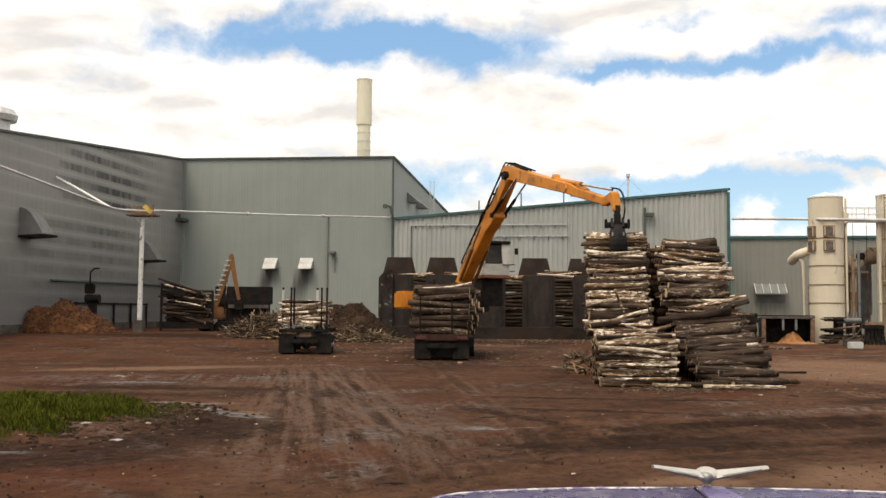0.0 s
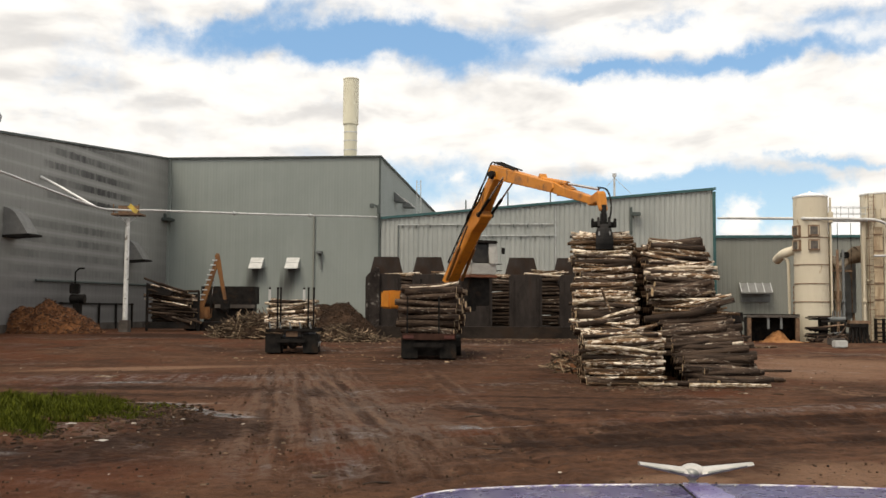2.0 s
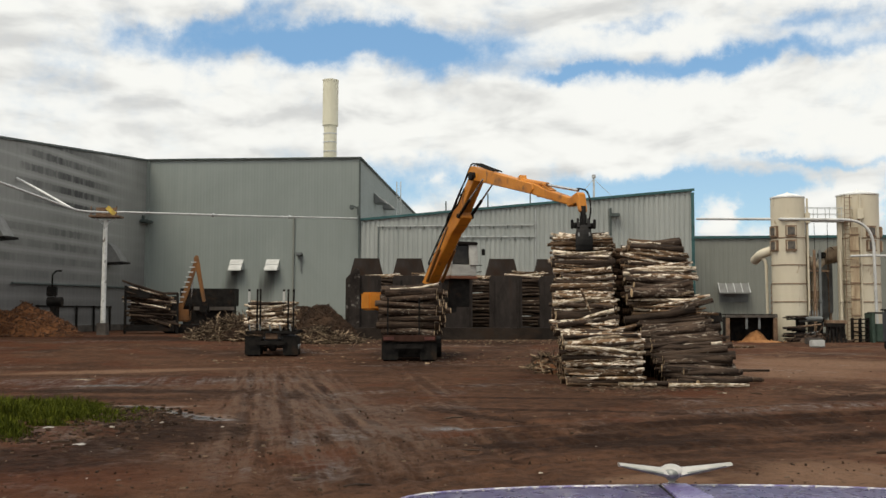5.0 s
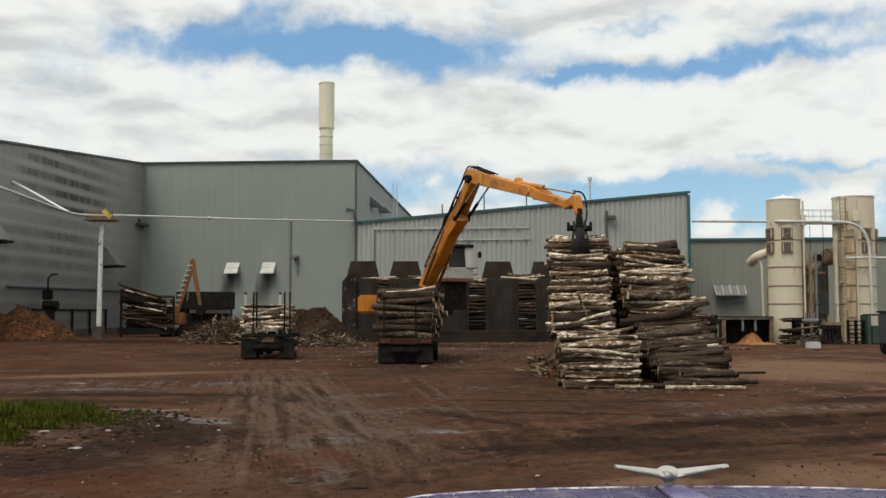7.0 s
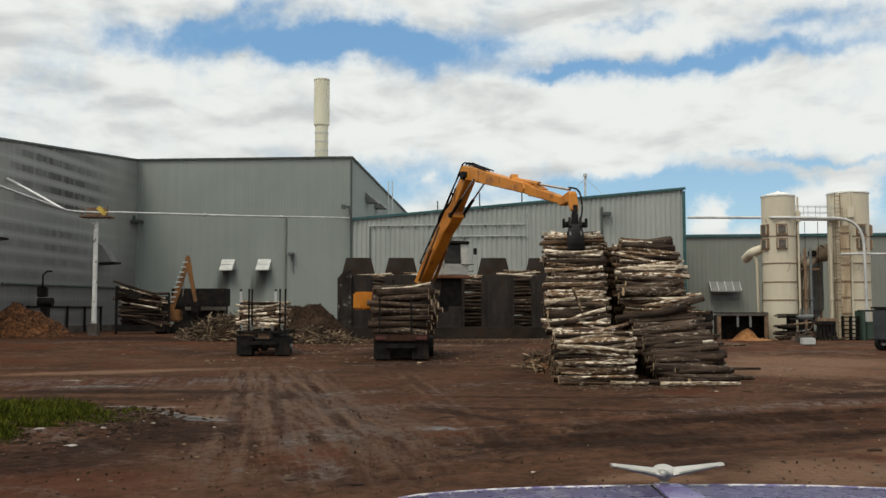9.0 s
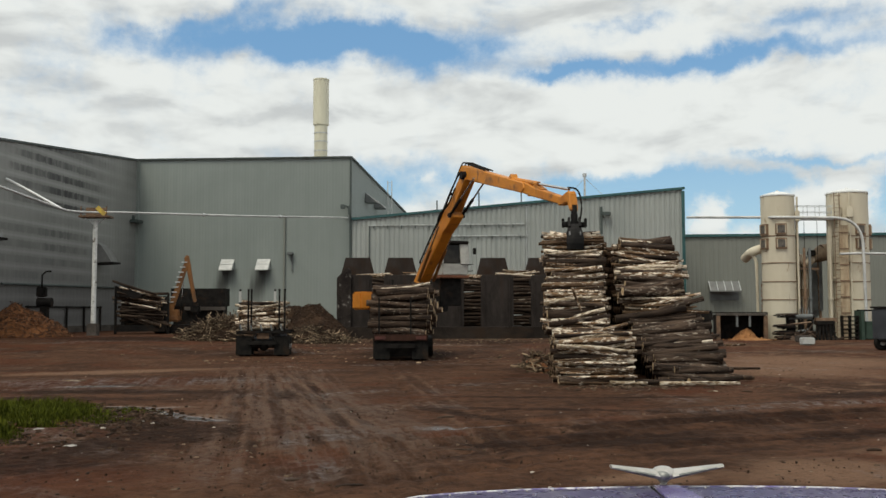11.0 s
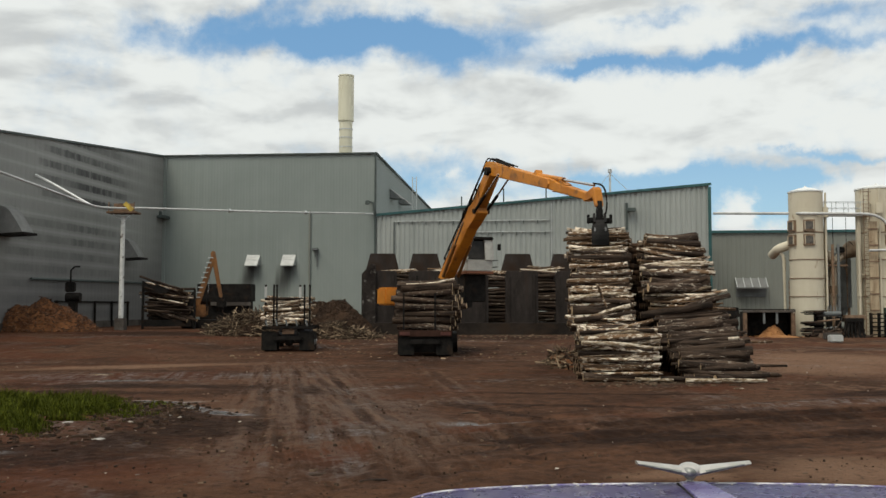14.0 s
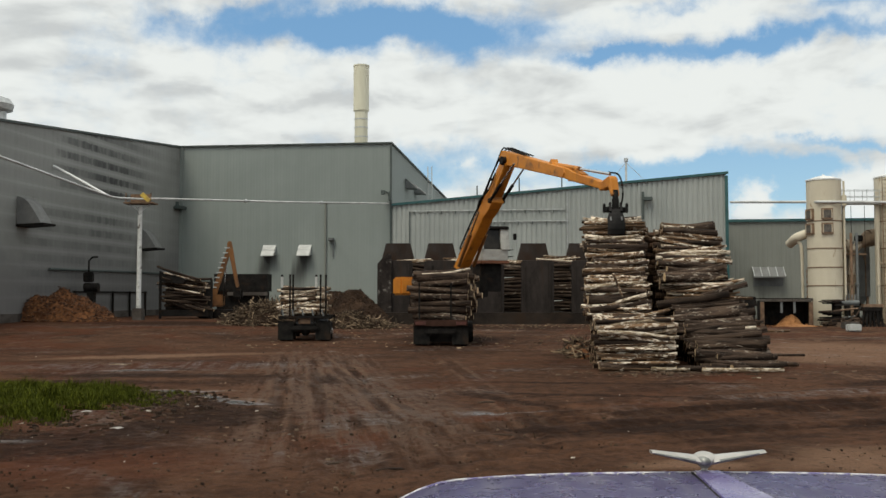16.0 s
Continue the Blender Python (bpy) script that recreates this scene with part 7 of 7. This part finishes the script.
    part("pipe_run", tube(bmesh.new(), [(0.1, 0, 3.6), (0.1, 0, 4.6), (0.4, 0, 4.9), (0.8, 0, 4.9)], 0.07, 8), DARKSTEEL, p)


far_loader()


# ---- grass and litter ----
def grass_edge(x, y):
    """Above 0 inside the grass patch."""
    n = noise.noise(Vector((x * 0.55, y * 0.55, 4.0))) * 0.35 + noise.noise(Vector((x * 1.7, y * 1.7, 9.0))) * 0.22
    return 1 - (abs((x + 12.5) / 6.75) ** 2.4 + abs((y - 20.3) / 5.4) ** 2.4) + n * 1.15


def bank_z(x, y):
    return 0.16 * math.exp(-(((x + 10.6) / 5.0) ** 2 + ((y - 19.9) / 4.4) ** 2) ** 2)


def build_grass():
    rg = random.Random(21)
    verts, faces = [], []
    made = 0
    while made < 120000:
        x, y = rg.uniform(-17.0, -4.8), rg.uniform(14.0, 27.2)
        e = grass_edge(x, y)
        if e < 0 or rg.random() > 0.10 + e * 1.7:
            continue
        made += 1
        clump = noise.noise(Vector((x * 1.1, y * 1.1, 2.0))) * 0.5 + noise.noise(Vector((x * 3.1, y * 3.1, 6.0))) * 0.4
        if clump < -0.08 and rg.random() < 0.85:
            continue
        h = max(0.04, (0.04 + 0.15 * min(1, e * 1.8)) * max(0.3, 1 + 2.0 * clump) * rg.uniform(0.45, 1.35))
        a, lean = rg.uniform(0, 6.283), rg.uniform(0.1, 0.95) * h
        w = rg.uniform(0.005, 0.012)
        dx, dy = math.cos(a), math.sin(a)
        z = rise(x, y) + bank_z(x, y) - 0.03
        k = len(verts)
        verts += [(x - dy * w, y + dx * w, z), (x + dy * w, y - dx * w, z), (x + dx * lean * 0.4 + dy * w * 0.7, y + dy * lean * 0.4 - dx * w * 0.7, z + h * 0.6),
                  (x + dx * lean * 0.4 - dy * w * 0.7, y + dy * lean * 0.4 + dx * w * 0.7, z + h * 0.6), (x + dx * lean, y + dy * lean, z + h)]
        faces += [(k, k + 1, k + 2, k + 3), (k + 3, k + 2, k + 4)]
    me = bpy.data.meshes.new("grass")
    me.from_pydata(verts, [], faces)
    me.materials.append(GRASS)
    tagged(new("grass", me), "patch of rough green grass on a mud bank", "grass", kind="stuff")


build_grass()


def scatter(name, label, category, count, place, size, mat, seed, flat=0.35, lift=0.0):
    """Many small broken pieces as one object."""
    rg = random.Random(seed)
    verts, faces = [], []
    for _ in range(count):
        x, y = place(rg)
        a = rg.uniform(0, 6.283)
        l, w = rg.uniform(*size), 0.0
        w = l * rg.uniform(0.15, 0.55)
        h = w * rg.uniform(0.3, 1.0) * flat * 2
        z = rise(x, y) + bank_z(x, y) + lift
        k = len(verts)
        ca, sa = math.cos(a), math.sin(a)
        for zz, f in ((-0.03, 1.0), (h, 0.7)):
            for px, py in ((-l, -w), (l, -w), (l, w), (-l, w)):
                qx, qy = px * f * rg.uniform(0.7, 1.1), py * f * rg.uniform(0.6, 1.2)
                verts.append((x + ca * qx - sa * qy, y + sa * qx + ca * qy, z + zz * rg.uniform(0.7, 1.3)))
        faces += [(k + 3, k + 2, k + 1, k), (k + 4, k + 5, k + 6, k + 7)] + [(k + t, k + (t + 1) % 4, k + 4 + (t + 1) % 4, k + 4 + t) for t in range(4)]
    me = bpy.data.meshes.new(name)
    me.from_pydata(verts, [], faces)
    me.materials.append(mat)
    tagged(new(name, me), label, category, kind="stuff")


def around_bins(rg):
    return rg.uniform(-9, 13), 69 - abs(rg.gauss(0, 3.6))


def whole_yard(rg):
    y = 11 + 50 * rg.random() ** 1.6
    return rg.uniform(-0.5, 0.5) * y * 1.05, y


def by_grass(rg):
    a = rg.uniform(-1.5, 1.2)
    r = rg.gauss(1.12, 0.13)
    return -12.2 + 5.7 * r * math.cos(a), 20.0 + 4.3 * r * math.sin(a)


def by_piles(rg):
    return rg.gauss(7.5, 2.6), 30.3 - abs(rg.gauss(0, 0.9)) + rg.uniform(0, 0.5)


scatter("bark_litter", "broken bark and wood litter on the mud", "litter", 1700, whole_yard, (0.012, 0.055), LITTER, 31)
scatter("bark_litter", "pale wood litter at the foot of log bins", "litter", 520, around_bins, (0.03, 0.17), SLASH, 32)
scatter("bark_litter", "dark bark litter at the foot of log bins", "litter", 900, around_bins, (0.03, 0.14), LITTER, 38)
scatter("soil_clods", "dark soil clods and litter beside the grass", "soil", 2600, by_grass, (0.012, 0.085), SOIL, 33, 0.8)
PALEBITS = surface("pale_scraps", (0.20, 0.17, 0.14), (0.42, 0.37, 0.31), 1.2, (0.8, 0.95), per_piece=0.5, island=True)
scatter("soil_clods", "small dark mud clods strewn over the yard", "soil", 3600, whole_yard, (0.008, 0.030), SOIL, 39, 1.0)
scatter("pale_scraps", "small pale scraps strewn beside the grass", "litter", 90, by_grass, (0.02, 0.075), PALEBITS, 36, 0.5)
scatter("pale_scraps", "small pale wood scraps strewn over the mud", "litter", 80, whole_yard, (0.015, 0.05), PALEBITS, 37, 0.4)
scatter("bark_litter", "bark scraps in front of the log stacks", "litter", 420, by_piles, (0.02, 0.12), LITTER, 34)


def by_trucks(rg):
    return rg.gauss(-2.5, 5.0), rg.uniform(44, 64)


scatter("bark_litter", "reddish bark chips strewn round the log trucks", "litter", 700, by_trucks, (0.02, 0.14), SLASH, 35)


def scrap(x, y, l, w, h, rz, mat, label):
    bm = bmesh.new()
    prism(bm, [(-l / 2, 0), (l / 2, 0), (l * 0.42, h), (-l * 0.1, h * 1.25), (-l * 0.45, h * 0.8)], -w / 2, w / 2, 0.008)
    ob = part("wood_scrap", bm, mat)
    ob.matrix_basis = pose(x, y, rise(x, y) + bank_z(x, y) - 0.01, 0, 0, rz)
    tagged(ob, label, "scrap", "scraps lying on the mud")


scrap(-7.0, 18.7, 0.24, 0.14, 0.05, 20, STONE, "pale broken scrap on the grass bank")
scrap(-5.85, 17.1, 0.24, 0.15, 0.035, -30, STONE, "pale broken scrap lying on mud")
scrap(-6.25, 17.3, 0.34, 0.12, 0.05, 12, SLASH, "grey bark scrap lying on mud")
scrap(-11.35, 33.4, 0.85, 0.06, 0.045, 4, BARK_PALE, "pale split board lying on mud")
scrap(-0.72, 13.25, 0.42, 0.05, 0.03, 16, BARK_DARK, "dark thin stick lying on mud")
scrap(6.55, 16.2, 0.20, 0.04, 0.025, 8, BARK_DARK, "dark bark scrap lying on mud")
scrap(8.15, 16.1, 0.26, 0.06, 0.04, -12, SLASH, "bark scrap lying on mud")
scrap(9.3, 28.0, 0.34, 0.05, 0.03, 10, BARK_PALE, "pale wood scrap lying on mud")
scrap(10.2, 27.6, 0.36, 0.08, 0.05, -20, SLASH, "bark scrap lying on mud")
scrap(1.0, 16.5, 0.5, 0.05, 0.03, -3, BARK_DARK, "dark thin stick lying on mud")
scrap(-1.55, 13.7, 0.5, 0.08, 0.03, 25, BARK_DARK, "dark bark strip lying on mud")
scrap(1.0, 21.5, 0.5, 0.06, 0.04, 30, BARK_DARK, "dark bark strip lying on mud")


# ---- the viewer's own truck ----
def bonnet():
    cx = 0.61
    b = thing("purple_truck", cx, 1.2, 0, 0, "purple truck front with silver winged ornament", "truck")

    def crown(px):
        a = abs(px)
        return 2.001 - 0.006 * (a / 0.5) ** 2 - 1.5 * max(0, a - 0.60) ** 2
    xs = [-0.92 + 1.84 * i / 52 for i in range(53)]
    ys = [(-0.35, 0.012), (0.0, 0.010), (0.4, 0.007), (0.7, 0.004), (0.85, 0.002), (0.95, 0.0), (1.0, -0.004), (1.025, -0.012), (1.04, -0.03), (1.05, -0.10), (1.06, -0.45)]
    bm = bmesh.new()
    grid = [[bm.verts.new((px * (1 - 0.06 * max(0, py - 0.2)), py - 0.10 * (px / 0.75) ** 4 * (py > 0.3), crown(px) + dz)) for px in xs] for py, dz in ys]
    for r0, r1 in zip(grid, grid[1:]):
        for k in range(len(xs) - 1):
            bm.faces.new((r0[k], r0[k + 1], r1[k + 1], r1[k])).smooth = True
    bmesh.ops.solidify(bm, geom=bm.faces[:], thickness=0.012)
    hood = part("hood", bm, PURPLE, b, "glossy purple hood, dusty, with painted reflections, beaded with rivets")
    # raised centre panel and rivets
    bm = bmesh.new()
    low = [bm.verts.new(p) for p in ((-0.030, 0.985, 2.000), (0.030, 0.985, 2.000), (0.125, -0.3, 2.011), (-0.125, -0.3, 2.011))]
    high = [bm.verts.new((v.co.x * 0.93, v.co.y - 0.004, v.co.z + 0.006)) for v in low]
    bm.faces.new(high[::-1])
    for k in range(4):
        bm.faces.new((low[k], high[k], high[(k + 1) % 4], low[(k + 1) % 4]))
    bmesh.ops.recalc_face_normals(bm, faces=bm.faces)
    part("centre_panel", bm, PURPLE, hood, "raised purple centre panel")
    for s in (-1, 1):
        part("panel_seam", strip(bmesh.new(), (s * 0.033, 0.985, 2.001), (s * 0.128, -0.3, 2.012), 0.005, 0.003), DARKSTEEL, hood)
    m = bmesh.new()
    bmesh.ops.create_icosphere(m, subdivisions=2, radius=0.0027)
    first = part("rivet", m, ORNAMENT, hood)
    for k in range(-11, 12):
        px = k * 0.062 + 0.03
        ob = first if k == -11 else new("rivet", first.data)
        ob.parent = hood
        ob.matrix_basis = pose(px * 0.95, 0.965 - 0.10 * (px / 0.75) ** 4, crown(px) + 0.001)
    # thin mottled tube that paints the bright highlight along the front edge
    edge = [(-0.86 + 1.72 * k / 40) for k in range(41)]
    lip = tube(bmesh.new(), [Vector((px * 0.95, 1.012 - 0.10 * (px / 0.75) ** 4, crown(px) - 0.006)) for px in edge], 0.0035, 6)
    smooth(part("hood_lip", lip, surface("edge_highlight_paint", (0.16, 0.13, 0.30), (0.72, 0.70, 0.70), 26.0, (0.25, 0.5), 0.2, lo=0.42, hi=0.58), hood, "painted highlight along the hood edge"), 60)
    # winged ornament
    o = part("hood_ornament", rod(bmesh.new(), (0, 1.0, 1.995), (0, 1.0, 2.008), 0.017, 0.005, 14), ORNAMENT, b, "silver winged hood ornament")
    bm = bmesh.new()
    rod(bm, (0, 1.0, 2.006), (0, 1.0, 2.026), 0.005, 0.026, 16)
    part("stem", bm, ORNAMENT, o)
    bm = bmesh.new()
    bmesh.ops.create_uvsphere(bm, u_segments=20, v_segments=12, radius=1.0, matrix=Matrix.LocRotScale((0, 1.0, 2.030), None, (0.027, 0.034, 0.0165)))
    smooth(part("crest", bm, ORNAMENT, o), 80)
    dull = surface("tarnished_silver", (0.16, 0.165, 0.15), (0.30, 0.30, 0.28), 30.0, (0.35, 0.5), 0.5)
    bm = bmesh.new()
    bmesh.ops.create_uvsphere(bm, u_segments=16, v_segments=10, radius=1.0, matrix=Matrix.LocRotScale((-0.0050, 0.9840, 2.0285), None, (0.019, 0.0215, 0.0125)))
    smooth(part("crest_face", bm, dull, o, "tarnished face of the crest"), 80)
    for s in (-1, 1):
        bm = bmesh.new()
        secs = []
        for t in [i / 8 for i in range(9)]:
            cxw = s * (0.014 + (0.112 if s < 0 else 0.122) * t)
            cz = 2.027 + 0.0205 * t
            hw, hh = 0.034 * (1 - 0.55 * t), 0.0095 * (1 - 0.66 * t) + 0.001
            secs.append([bm.verts.new((cxw, 1.0 - 0.01 * t + hw * math.cos(a), cz + hh * math.sin(a))) for a in [2 * math.pi * k / 10 for k in range(10)]])
        for r0, r1 in zip(secs, secs[1:]):
            for k in range(10):
                bm.faces.new((r0[k], r0[(k + 1) % 10], r1[(k + 1) % 10], r1[k]))
        bm.faces.new(secs[0])
        bm.faces.new(secs[-1])
        bmesh.ops.recalc_face_normals(bm, faces=bm.faces)
        smooth(part("wing", bm, ORNAMENT, o), 60)
        a, e = [(s * (0.014 + 0.117 * t), 1.0 - 0.01 * t - 0.034 * (1 - 0.55 * t) * 0.97, 2.0275 + 0.0205 * t) for t in (0.12, 0.9)]
        part("wing_groove", rod(bmesh.new(), a, e, 0.0034, 0.0016, 8), dull, o, "tarnished groove along the wing")
    # body under the hood
    part("grille", box(bmesh.new(), (0, 0.98, 1.15), (1.1, 0.08, 0.9), bevel=0.03), CHROME, b)
    part("bumper", box(bmesh.new(), (0, 1.15, 0.55), (2.2, 0.16, 0.32), bevel=0.05), CHROME, b)
    part("engine_bay", box(bmesh.new(), (0, 0.3, 1.2), (1.2, 1.2, 1.0)), DARKSTEEL, b)
    part("frame_rail", box(bmesh.new(), (0, 0.2, 0.62), (0.9, 1.9, 0.22)), DARKSTEEL, b)
    for s in (-1, 1):
        wheel(b, s * 0.95, 0.3, 0.5, 0.3)


bonnet()
